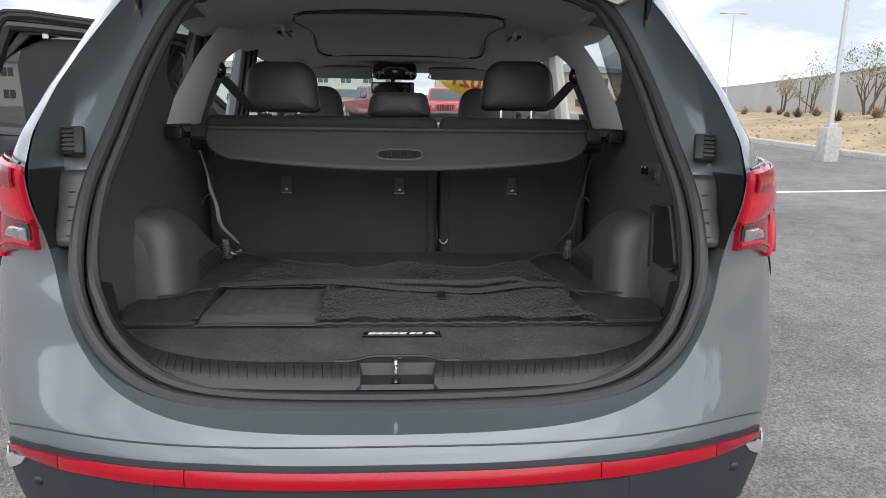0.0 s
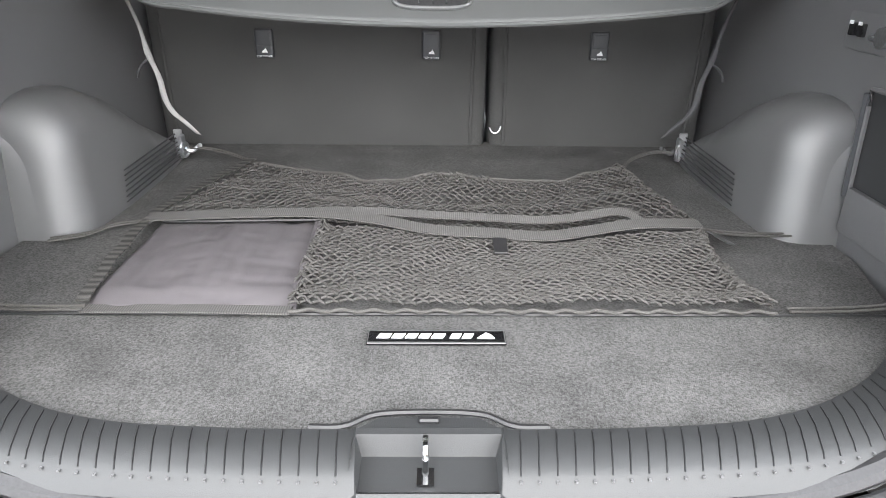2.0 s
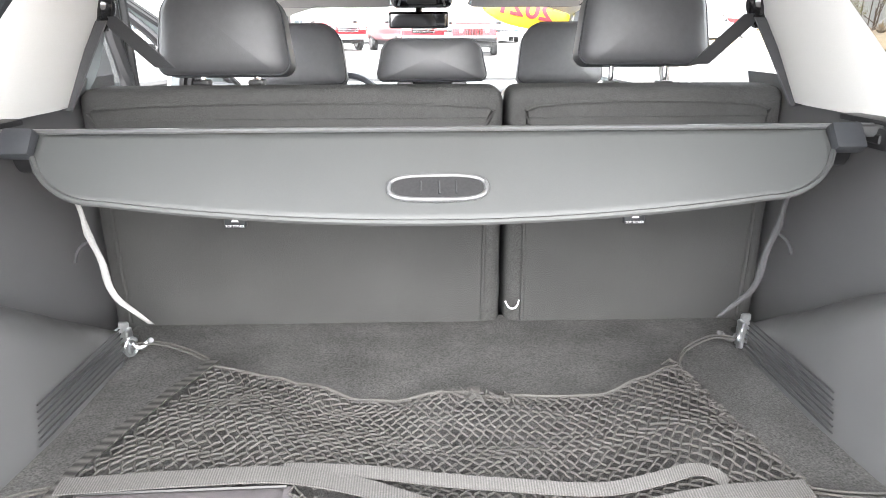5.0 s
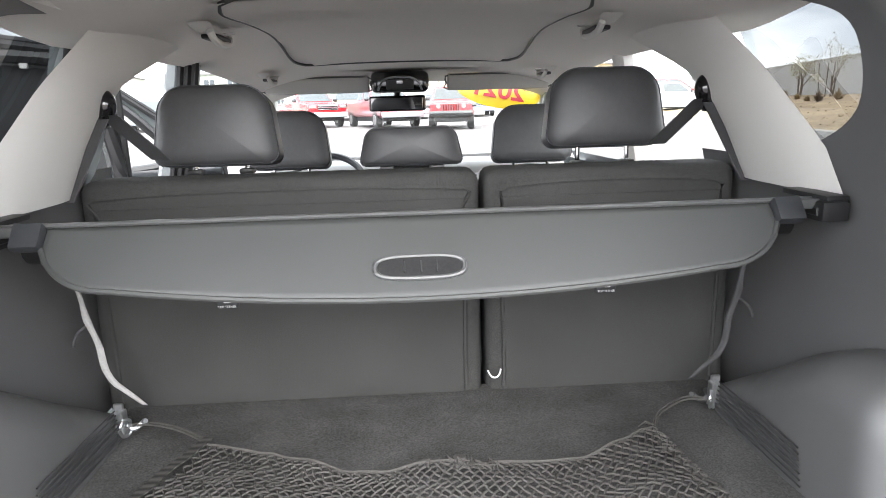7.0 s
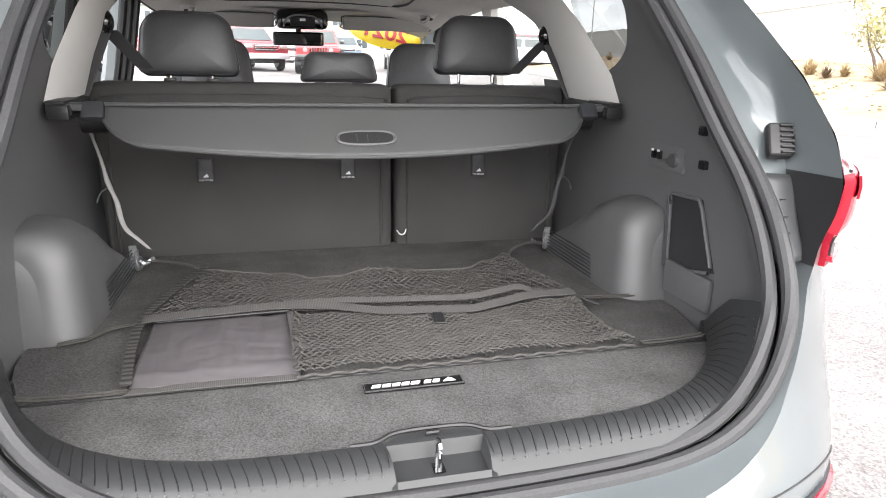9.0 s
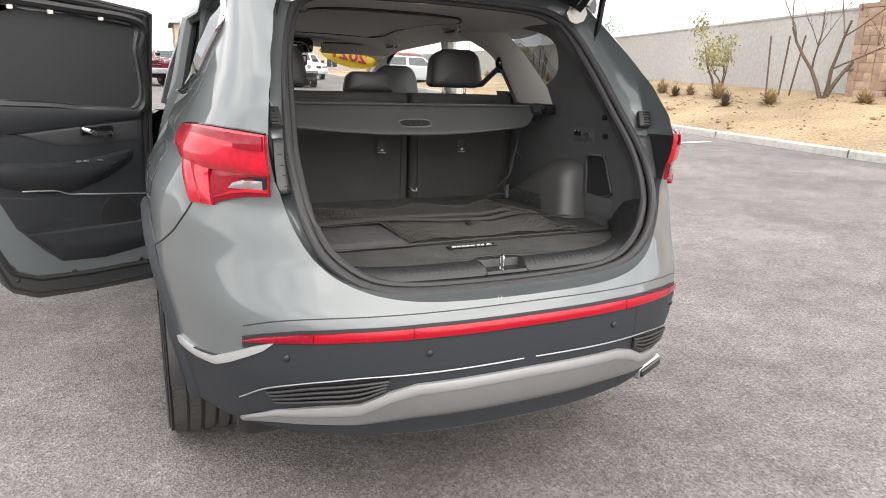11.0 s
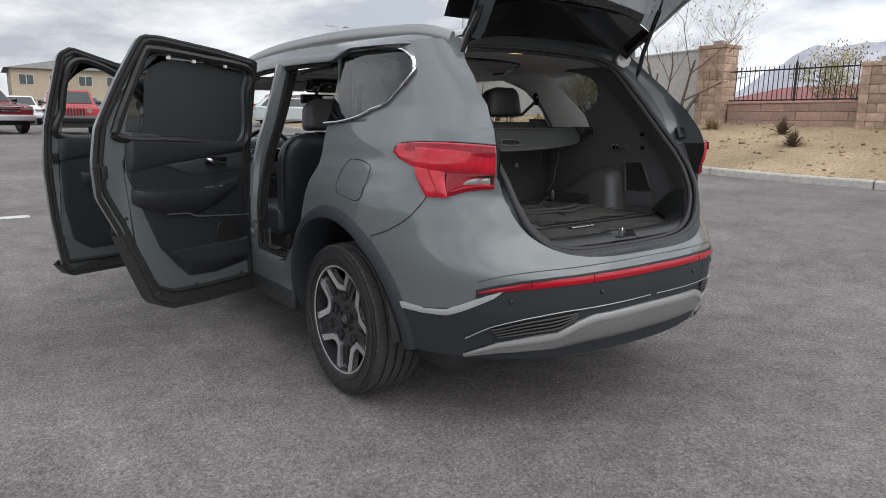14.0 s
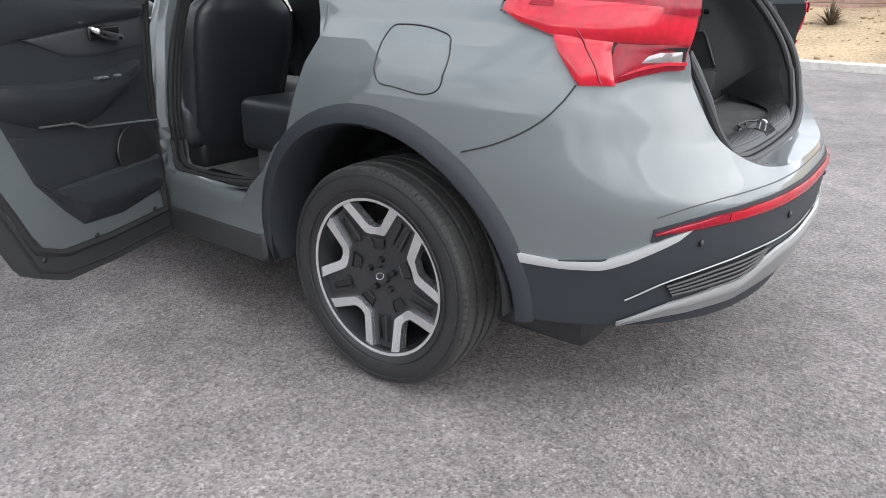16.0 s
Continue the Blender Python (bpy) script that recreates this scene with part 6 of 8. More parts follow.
stm = Matrix.Translation((-.40, .36, 1.42)) @ Euler((radians(58), 0, 0)).to_matrix().to_4x4()
bm = bmesh.new()
prism(bm, [stm @ Vector((.13 * math.cos(a), .06 * math.sin(a), 0)) for a in np.linspace(0, 2 * math.pi, 41)[:-1]], (0, -.002, .001))
gate_part("year_sticker", bm, M_YELLOW)

# ---- cargo cover ----
cover = thing("cargo_cover", pose(0, 1.02, 1.19), "grey roll-up cargo cover with a black pull handle", "cargo cover", world=True)
part("cassette", tube(bmesh.new(), [(-.60, 1.080, 1.156), (.60, 1.080, 1.156)], .027, 14), M_BLACK, cover)
part("top_bar", tube(bmesh.new(), [(-.635, 1.03, 1.195), (.635, 1.03, 1.195)], .0058, 8, flat=.7), M_RIM, cover, "slim grey top bar")


def flap_edge(x):
    a = abs(x) / .545
    return 1.0 - .86 * max(0, a - .0) ** 2.2 if a < .86 else (1 - .86 * .86 ** 2.2) * (max(0, 1 - ((a - .86) / .14) ** 2)) ** .5


def flap(u, v, lift_=0.0):
    x = (2 * u - 1) * .545
    a = abs(x) / .545
    depth = .66 + .34 * (1 - a ** 2) if a < .80 else (.66 + .34 * .36) * math.sqrt(max(0, 1 - ((a - .80) / .205) ** 2))
    d = depth * v
    return (x, 1.028 - .100 * d, 1.192 - .094 * d - .008 * d * d + lift_)


bm = grid(flap, 80, 10)
fl = part("flap", bm, M_COVER, cover, "grey vinyl flap with a rounded lower edge")
fl.modifiers.new("thick", "SOLIDIFY").thickness = .004
part("flap_edge", tube(bmesh.new(), [flap(u, 1.0) for u in np.linspace(0.004, .996, 90)], .0042, 6), M_COVER, cover)
# handle set into the flap
def on_flap(x, d, off=0.0):
    p = Vector((x, 1.028 - .100 * d, 1.192 - .094 * d - .008 * d * d))
    return p + Vector((0, -.76, .64)).normalized() * off * 1.0


hx = [(.064 * math.copysign(abs(math.cos(a)) ** .6, math.cos(a)), .66 + .125 * math.copysign(abs(math.sin(a)) ** .7, math.sin(a))) for a in np.linspace(0, 2 * math.pi, 49)[:-1]]
bm = bmesh.new()
prism(bm, [on_flap(x * .93, .66 + (d - .66) * .85, .004) for x, d in hx], (0, -.0008, .0006))
hd = part("handle_opening", bm, M_RUBBER, cover, "black slot of the pull handle")
part("handle_rim", tube(bmesh.new(), [on_flap(x, d, .003) for x, d in hx], .0036, 8, loop=True), M_RIM, hd)
for x in (-.022, .002, .024):
    part("slot_rib", tube(bmesh.new(), [on_flap(x, .60, .006), on_flap(x, .73, .006)], .0016, 5), M_GATESEAL, hd)
for s in (1, -1):
    bm = bmesh.new()
    cube(bm, (s * .560, 1.008, 1.182), (.042, .020, .040), .005, 2, Euler((radians(-38), 0, 0)).to_matrix())
    part("end_tab", bm, M_LEATHERG, cover, "grey plastic end tab")
    part("end_peg", cube(bmesh.new(), (s * .595, 1.015, 1.190), (.04, .016, .016), .004, 2), M_COVER, cover)

# ---- cargo net on the floor ----
net = thing("cargo_net", pose(0, .8, FLOOR_Z), "dark knotted cargo net with a grey fabric pocket", "cargo net", world=True)
NZ = FLOOR_Z + .005


def sag(x, y):
    return .016 + .010 * noise.noise(Vector((x * 7, y * 9, 1))) + .006 * noise.noise(Vector((x * 19, y * 23, 4))) + .022 * math.exp(-((x - .05) ** 2 / .012 + (y - .96) ** 2 / .004)) \
        + .018 * math.exp(-((x - .36) ** 2 / .006 + (y - .86) ** 2 / .02))


def rear_edge(x):
    return .972 + .145 * (abs(x - .05) / .42) ** 1.7 + .012 * math.sin(x * 19)


def strap_y(x):
    return float(np.interp(x, [-.47, -.2, -.1, 0, .1, .18, .25, .33, .44], [.800, .806, .780, .748, .728, .722, .745, .750, .762]))


def net_sheet(name, fy0, fy1, fx0, fx1, nu, nv, r, wob, seed, drop=0.0):
    """Diamond mesh: two families of cords that cross, each one wavering, pulled between the sheet's edges."""
    bm = bmesh.new()

    def P(u, v):
        uu = u + wob * noise.noise(Vector((u * 9, v * 9, seed))) * .5
        vv = v + wob * noise.noise(Vector((u * 8, v * 8, seed + 7)))
        vv = min(1, max(0, vv))
        x0, x1 = fx0(vv), fx1(vv)
        x = x0 + (x1 - x0) * min(1, max(0, uu))
        y = fy0(x) + (fy1(x) - fy0(x)) * vv
        return Vector((x, y, NZ + max(.001, sag(x, y) + drop)))

    for fam in (1, -1):
        for k in range(-nv, nu + nv):
            pts = []
            for i in range(6 * nv + 1):
                t = i / 3
                f = t - .13 * math.sin(2 * math.pi * t)
                u = (k + (f / 2 if fam > 0 else nv - f / 2)) / nu
                if -.001 <= u <= 1.001:
                    p = P(u, t / (2 * nv))
                    p.z += .0008 * fam * math.cos(math.pi * t)
                    pts.append(p)
            if len(pts) > 2:
                tube(bm, pts, r, 4, cap=False)
    o = part(name, bm, M_NET, net, "black knotted net cords", 80)
    return tagged(o, kind="stuff")


net_sheet("net_mesh", strap_y, rear_edge, lambda v: -.462 + .085 * v, lambda v: .438 - .042 * v, 50, 13, .0018, .020, 3)
net_sheet("net_mesh_front", lambda x: .526, lambda x: strap_y(x) - .012, lambda v: -.185, lambda v: .455 - .030 * v, 38, 15, .0019, .012, 9)
part("edge_cord", tube(bmesh.new(), [(x, rear_edge(x), NZ + sag(x, rear_edge(x)) + .002) for x in np.linspace(-.378, .398, 80)], .0030, 6), M_NET, net)
part("edge_cord", tube(bmesh.new(), [(x, .526 + .0035 * math.sin(x * 150), NZ + .004) for x in np.linspace(-.185, .455, 160)], .0030, 6), M_NET, net)
part("knot", cube(bmesh.new(), (.052, .985, NZ + .032), (.022, .018, .018), .006, 3), M_NET, net)


def band(name, pts, width, mat, label="", n=60, flute=0.0, tilt=0.0):
    l = smooth_line(pts, n)
    bm = bmesh.new()
    d = np.gradient(l, axis=0)

    def fn(u, v):
        i = round(u * n)
        t = Vector(d[i]).normalized()
        s_ = Vector((0, 0, 1)).cross(t).normalized()
        return Vector(l[i]) + s_ * width * (v - .5) + Vector((0, 0, tilt * (v - .5) * width + flute * math.sin(u * 40)))

    grid(fn, n, 2, bm)
    o = part(name, bm, mat, net, label, 80)
    o.data.shade_flat()
    o.modifiers.new("thick", "SOLIDIFY").thickness = .0022
    return o


band("strap", [(-.470, .800, NZ + 0.022), (-.33, .806, NZ + 0.026), (-.2, .808, NZ + 0.028), (-.1, .782, NZ + 0.029), (0, .736, NZ + 0.030), (.1, .722, NZ + 0.030), (.18, .716, NZ + 0.028), (.25, .740, NZ + 0.027), (.33, .748, NZ + 0.036), (.435, .760, NZ + 0.032)], .026, M_WEB, "grey ribbed webbing strap", 90, tilt=.15)
band("strap_second", [(-.20, .822, NZ + 0.026), (-.1, .806, NZ + 0.032), (0, .782, NZ + 0.036), (.08, .768, NZ + 0.038), (.16, .758, NZ + 0.038), (.21, .758, NZ + 0.040), (.27, .774, NZ + 0.042), (.305, .786, NZ + 0.042), (.332, .784, NZ + 0.036), (.350, .766, NZ + 0.022)], .017, M_WEB, "grey ribbed webbing strap", 90, tilt=.3)
band("side_band", [(-.452, .532, NZ + 0.016), (-.468, .68, NZ + 0.018), (-.468, .82, NZ + 0.020), (-.43, .98, NZ + 0.020), (-.377, 1.125, NZ + 0.022)], .017, M_RIBBON, "dark striped elastic side band", 90, .0012)
# ragged gathered edges: the net bunched along its right side and at the middle of its rear edge
rng_e = random.Random(11)
right_edge = smooth_line([(.452, .530, NZ + .008), (.430, .60, NZ + .012), (.432, .70, NZ + .016), (.446, .785, NZ + .016), (.424, .90, NZ + .016), (.396, 1.10, NZ + .016)], 70)
bm = bmesh.new()
for k in range(70):
    x, y, z = right_edge[k]
    w = rng_e.uniform(.012, .026)
    tube(bm, [(x - w, y + rng_e.uniform(-.006, .006), z + rng_e.uniform(-.004, .006)), (x - w * .4, y + rng_e.uniform(-.004, .008), z + rng_e.uniform(0, .010)), (x + rng_e.uniform(0, .006), y + .006, z + .002), (x - w * .3, y + .013, z + rng_e.uniform(-.004, .004))], .0018, 4, cap=False)
for k in range(26):
    x = .05 + rng_e.uniform(-.05, .05)
    y = rear_edge(x) - rng_e.uniform(.0, .03)
    tube(bm, [(x, y, NZ + sag(x, y)), (x + rng_e.uniform(-.012, .012), y + .006, NZ + sag(x, y) + rng_e.uniform(.004, .010)), (x + rng_e.uniform(-.02, .02), y + rng_e.uniform(-.012, .014), NZ + sag(x, y) + .002)], .0018, 4, cap=False)
tagged(part("gathered_edge", bm, M_NET, net, "bunched dark net edge"), kind="stuff")
part("side_cord", tube(bmesh.new(), right_edge, .0024, 5), M_NET, net)
# fabric pocket
def pocket(u, v):
    x = -.452 + .262 * u + .012 * (1 - v) * (u)
    y = .536 + (.816 - .536) * v
    return (x, y, NZ + .010 * min(1, v / .12) - .002 + .008 * math.sin(math.pi * u) * math.sin(math.pi * v) + .004 * noise.noise(Vector((x * 14, y * 12, 2))) + .0035 * noise.noise(Vector((x * 45, y * 10, 6))) + .002 * noise.noise(Vector((x * 20, y * 60, 9))))


pocket_ob = part("fabric_pocket", grid(pocket, 40, 40), M_POCKET, net, "grey-mauve fabric pocket", 80)
pocket_ob.modifiers.new("thick", "SOLIDIFY").thickness = .003
band("pocket_hem", [(-.455, .534, NZ + .002), (-.32, .533, NZ + .003), (-.182, .529, NZ + .003)], .020, M_WEB, "grey hem")
band("pocket_hem", [(-.182, .535, NZ + .012), (-.184, .67, NZ + .014), (-.188, .80, NZ + .016)], .010, M_POCKET)
part("pocket_zip", tube(bmesh.new(), [(-.445, .795, NZ + .014), (-.19, .798, NZ + .018)], .0022, 5), M_BLACK, pocket_ob)
# gathered net along the pocket's open side
rng_g = random.Random(5)
bm = bmesh.new()
for k in range(34):
    y = .54 + .0076 * k
    x0 = -.186 - .004 * math.sin(k)
    tube(bm, [(x0, y, NZ + .010), (x0 + rng_g.uniform(.004, .012), y + rng_g.uniform(-.004, .004), NZ + .016 + rng_g.uniform(0, .008)), (x0 + rng_g.uniform(.014, .026), y + rng_g.uniform(-.006, .006), NZ + .008)], .002, 4, cap=False)
tagged(part("gathered_edge", bm, M_NET, net, "bunched dark net edge"), kind="stuff")
part("pull_tab", cube(bmesh.new(), (.106, .690, NZ + .022), (.021, .034, .004), .001, 1, Euler((radians(20), 0, 0)).to_matrix()), M_BLACK, net, "small black pull tab")
part("woven_tag", cube(bmesh.new(), (.468, .745, NZ + .012), (.018, .05, .003), .001, 1, Euler((0, radians(20), radians(20))).to_matrix()), M_COVER, net, "small pale woven tag")
# corner cords with hooks to the tie-downs
for pts in ([(-.377, 1.125, NZ + .012), (-.44, 1.165, NZ + .02), (-.50, 1.185, .800), (-.538, 1.176, .800)], [(.398, 1.09, NZ + .012), (.43, 1.14, NZ + .02), (.49, 1.178, .800), (.530, 1.172, .800)],
            [(-.47, .818, NZ + .008), (-.53, .80, NZ + .006), (-.56, .765, NZ + .004), (-.61, .745, NZ + .003)], [(.445, .785, NZ + .010), (.50, .778, NZ + .006), (.56, .775, NZ + .005), (.60, .778, NZ + .004)],
            [(-.452, .532, NZ + .004), (-.52, .530, NZ + .004), (-.60, .534, NZ + .006), (-.628, .535, .790)], [(.475, .531, NZ + .004), (.55, .533, NZ + .004), (.61, .535, NZ + .008), (.628, .535, .790)]):
    l = smooth_line(pts, 16)
    for o in (-.004, .004):
        part("tie_cord", tube(bmesh.new(), [p + np.array((0, o, .001 * (o > 0))) for p in l], .0022, 5), M_NET, net)
for s in (1, -1):
    hookp = [(s * (.505 + .03 * t), 1.180 + .006 * math.sin(6 * t), .802 + .006 * math.cos(5 * t)) for t in np.linspace(0, 1, 9)]
    part("cord_hook", tube(bmesh.new(), hookp, .0045, 6), M_STEEL if s < 0 else M_BELT, net)

# ---- the lot and its surroundings ----
def rise(x, y):
    """Height of the lot: level round the car, rising gently ahead and to the right."""
    return .020 * max(0, y - 4.5) * (1 if y < 60 else 60 / y) + .020 * max(0, min(x, 12) - 3.0)


def kerb_x(y):
    return 10.3 + (.0 if y < 5 else .012 * (y - 5) ** 1.45)


M_ASPHALT = bpy.data.materials.new("worn_asphalt")
M_ASPHALT.use_nodes = True
an, al = M_ASPHALT.node_tree.nodes, M_ASPHALT.node_tree.links
ab = an["Principled BSDF"]
ab.inputs["Roughness"].default_value = 0.9
ab.inputs["Specular IOR Level"].default_value = 0.25
aco = an.new("ShaderNodeTexCoord")
avor = an.new("ShaderNodeTexVoronoi")
avor.inputs["Scale"].default_value = 125
afine = an.new("ShaderNodeTexNoise")
afine.inputs["Scale"].default_value, afine.inputs["Detail"].default_value = 55, 8
abig = an.new("ShaderNodeTexNoise")
abig.inputs["Scale"].default_value, abig.inputs["Detail"].default_value = 0.55, 6
amid = an.new("ShaderNodeTexNoise")
amid.inputs["Scale"].default_value, amid.inputs["Detail"].default_value = 4.5, 6
agrit = an.new("ShaderNodeTexNoise")
agrit.inputs["Scale"].default_value, agrit.inputs["Detail"].default_value = 19, 3
for t in (avor, afine, abig, amid, agrit):
    al.new(aco.outputs["Object"], t.inputs["Vector"])
ar = an.new("ShaderNodeValToRGB")
ar.color_ramp.elements[0].position, ar.color_ramp.elements[0].color = 0.08, (.108, .099, .097, 1)
ar.color_ramp.elements[1].position, ar.color_ramp.elements[1].color = 0.97, (.255, .238, .230, 1)
e = ar.color_ramp.elements.new(.72)
e.color = (.196, .181, .177, 1)
e = ar.color_ramp.elements.new(.45)
e.color = (.164, .151, .148, 1)
al.new(avor.outputs["Color"], ar.inputs["Fac"])


def a_mul(a, b, lo, hi, f0=.3, f1=.7):
    r = an.new("ShaderNodeMapRange")
    r.inputs["From Min"].default_value, r.inputs["From Max"].default_value = f0, f1
    r.inputs["To Min"].default_value, r.inputs["To Max"].default_value = lo, hi
    al.new(b.outputs["Fac"], r.inputs["Value"])
    m = an.new("ShaderNodeMixRGB")
    m.blend_type, m.inputs["Fac"].default_value = "MULTIPLY", 1
    al.new(a, m.inputs["Color1"])
    al.new(r.outputs["Result"], m.inputs["Color2"])
    return m.outputs["Color"]


a_col = a_mul(ar.outputs["Color"], afine, .78, 1.22)
a_col = a_mul(a_col, abig, .78, 1.20)
a_col = a_mul(a_col, amid, .84, 1.13)
a_col = a_mul(a_col, agrit, .90, 1.10)
al.new(a_col, ab.inputs["Base Color"])
abp = an.new("ShaderNodeBump")
abp.inputs["Strength"].default_value, abp.inputs["Distance"].default_value = 0.7, 0.006
al.new(avor.outputs["Distance"], abp.inputs["Height"])
al.new(abp.outputs["Normal"], ab.inputs["Normal"])

M_DIRT = material("dry_gravel_dirt", (0.235, 0.168, 0.098), 0.95, 0, 0.55, 22, 10, bump=1.0, bump_scale=26, big=0.26, big_scale=.6, spec=0.15, color2=(0.40, 0.315, 0.215))
M_CONC = material("pale_concrete", (0.40, 0.385, 0.36), 0.9, 0, 0.15, 12, bump=0.3, bump_scale=40, big=0.12, big_scale=1.2)
M_LINE = material("worn_white_line", (0.55, 0.55, 0.54), 0.8, 0, 0.25, 14, big=0.15, big_scale=3)
M_WALL = material("grey_block", (0.40, 0.395, 0.385), 0.92, 0, 0.1, 10, bump=0.3, bump_scale=40, big=0.08, big_scale=.4, random_piece=.06)
M_BRICK = material("tan_split_block", (0.380, 0.265, 0.200), 0.92, 0, 0.22, 9, 6, bump=0.8, bump_scale=26, random_piece=.22)
M_PINKBLK = material("pink_block", (0.33, 0.215, 0.175), 0.92, 0, 0.15, 10, 6, bump=0.6, bump_scale=30, random_piece=.14)
M_MORTAR = material("mortar", (0.30, 0.25, 0.21), 0.95, 0, 0.1, 30)
M_IRON = material("black_iron", (0.014, 0.014, 0.015), 0.5, 0.3, 0.2, 60)
M_BARK = material("grey_bark", (0.115, 0.085, 0.065), 0.9, 0, 0.35, 30, bump=0.5, bump_scale=60)
M_TWIG = material("pale_twig", (0.30, 0.24, 0.19), 0.9, 0, 0.25, 30)
M_LEAF = material("pale_leaf", (0.24, 0.22, 0.09), 0.7, 0, 0.5, 3, random_piece=.3)
M_SPIKE = material("dry_leaf_blade", (0.110, 0.075, 0.045), 0.7, 0, 0.5, 6)
M_SCRUB = material("dry_scrub", (0.30, 0.22, 0.12), 0.9, 0, 0.4, 8)
M_POLE = material("grey_pole", (0.44, 0.44, 0.43), 0.5, 0.2, 0.08, 20)

XS = [-140, -70, -40, -25, -16, -10, -6, -3, -1.5, 0, 1.5, 3, 4.5, 6, 8, 10]
YS = [-140, -70, -35, -18, -9, -5, -3, -1.5, 0, 1.5, 3, 4.5, 6, 8, 11, 15, 20, 27, 36, 48, 62, 90, 150, 320]
bm = bmesh.new()
gv = []
for y in YS:
    row = [bm.verts.new((x, y, rise(x, y))) for x in XS]
    k = kerb_x(y)
    row += [bm.verts.new((k + dx, y, rise(k, y) + dz)) for dx, dz in ((-.16, 0.0), (4.6, .0), (40, .0), (200, 0))]
    gv.append(row)
for i in range(len(YS) - 1):
    for j in range(len(gv[0]) - 1):
        bm.faces.new((gv[i][j], gv[i][j + 1], gv[i + 1][j + 1], gv[i + 1][j]))
ground = part("ground", bm, M_ASPHALT, None, sharp=80)
tagged(ground, "worn grey asphalt car park with fine gravel", "ground", kind="structure")


def strip(name, y0, y1, x0, x1, mat, label, lift_by=.004):
    bm = bmesh.new()
    n = 30
    for i in range(n):
        a, b = x0 + (x1 - x0) * i / n, x0 + (x1 - x0) * (i + 1) / n
        bm.faces.new([bm.verts.new((x, y, rise(x, y) + lift_by)) for x, y in ((a, y0), (b, y0), (b, y1), (a, y1))])
    bmesh.ops.remove_doubles(bm, verts=bm.verts, dist=.001)
    o = part(name, bm, mat, None)
    return tagged(o, label, "road marking", kind="structure")


strip("parking_line", 8.45, 8.60, 4.2, 9.6, M_LINE, "worn white painted line on the asphalt")
strip("parking_line", 7.55, 7.75, -16, -1.55, M_LINE, "worn white painted line on the asphalt")

# kerb in lengths, and the dirt bank behind it up to the wall
WALL = [(14.6, -30), (14.8, -6), (15.0, 4.6), (15.0, 9.4), (16.2, 14), (17.6, 19), (20.0, 27), (23.3, 38), (27, 50), (31, 64), (40, 95), (46, 118)]


def wall_x(y):
    return float(np.interp(y, [p[1] for p in WALL], [p[0] for p in WALL]))


BANK = 1.02


def bank_z(x, y):
    k, w = kerb_x(y), wall_x(y)
    t = min(1, max(0, (x - k) / max(.5, w - k)))
    n = noise.noise(Vector((x * .9, y * .9, 0))) * .06 + noise.noise(Vector((x * 3, y * 3, 5))) * .02
    return rise(k, y) + .10 + (BANK - .12) * (t ** 0.85) * (1 if y < 20 else max(.45, 1 - (y - 20) * .02)) + n * min(1, t * 6)


kerb = thing("kerb", pose(0, 0, 0), "pale concrete kerb along the dirt bank", "kerb", kind="structure")
ky = -12.0
while ky < 62:
    L = 2.98
    pts = []
    bm = bmesh.new()
    prof = [(-.17, -.1), (-.16, .02), (-.15, .115), (-.125, .14), (.0, .145), (.02, .05), (.02, -.1)]

    def kp(u, v):
        y = ky + L * u
        dx, dz = prof[round(v * 6)]
        return (kerb_x(y) + dx, y, rise(kerb_x(y), y) + dz)

    grid(kp, 4, 6, bm)
    part("kerb_stone", bm, M_CONC, kerb)
    ky += 3.0
bm = bmesh.new()
yy = [-30 + 1.2 * i for i in range(90)]
grid(lambda u, v: ((lambda y: (kerb_x(y) + .0 + (wall_x(y) + .6 - kerb_x(y)) * v, y, bank_z(kerb_x(y) + (wall_x(y) + .6 - kerb_x(y)) * v, y)))(-30 + 100 * u)), 110, 14, bm)
tagged(part("dirt_bank", bm, M_DIRT, None, sharp=80), "dry tan gravel and dirt bank above the kerb", "ground", kind="structure")
# stones and clods on the bank
random.seed(4)
bm = bmesh.new()
for _ in range(900):
    y = random.uniform(-4, 24)
    x = kerb_x(y) + .1 + (wall_x(y) - kerb_x(y) - .2) * random.random()
    r = random.uniform(.012, .05) * (2.0 if random.random() < .05 else 1)
    bmesh.ops.create_icosphere(bm, subdivisions=1, radius=r, matrix=Matrix.Translation((x, y, bank_z(x, y) + r * .2)) @ Matrix.Diagonal((1, random.uniform(.6, 1.4), random.uniform(.5, .8), 1)))
tagged(part("loose_stones", bm, M_DIRT, None), "loose stones and clods scattered on dirt bank", "stones", kind="stuff")


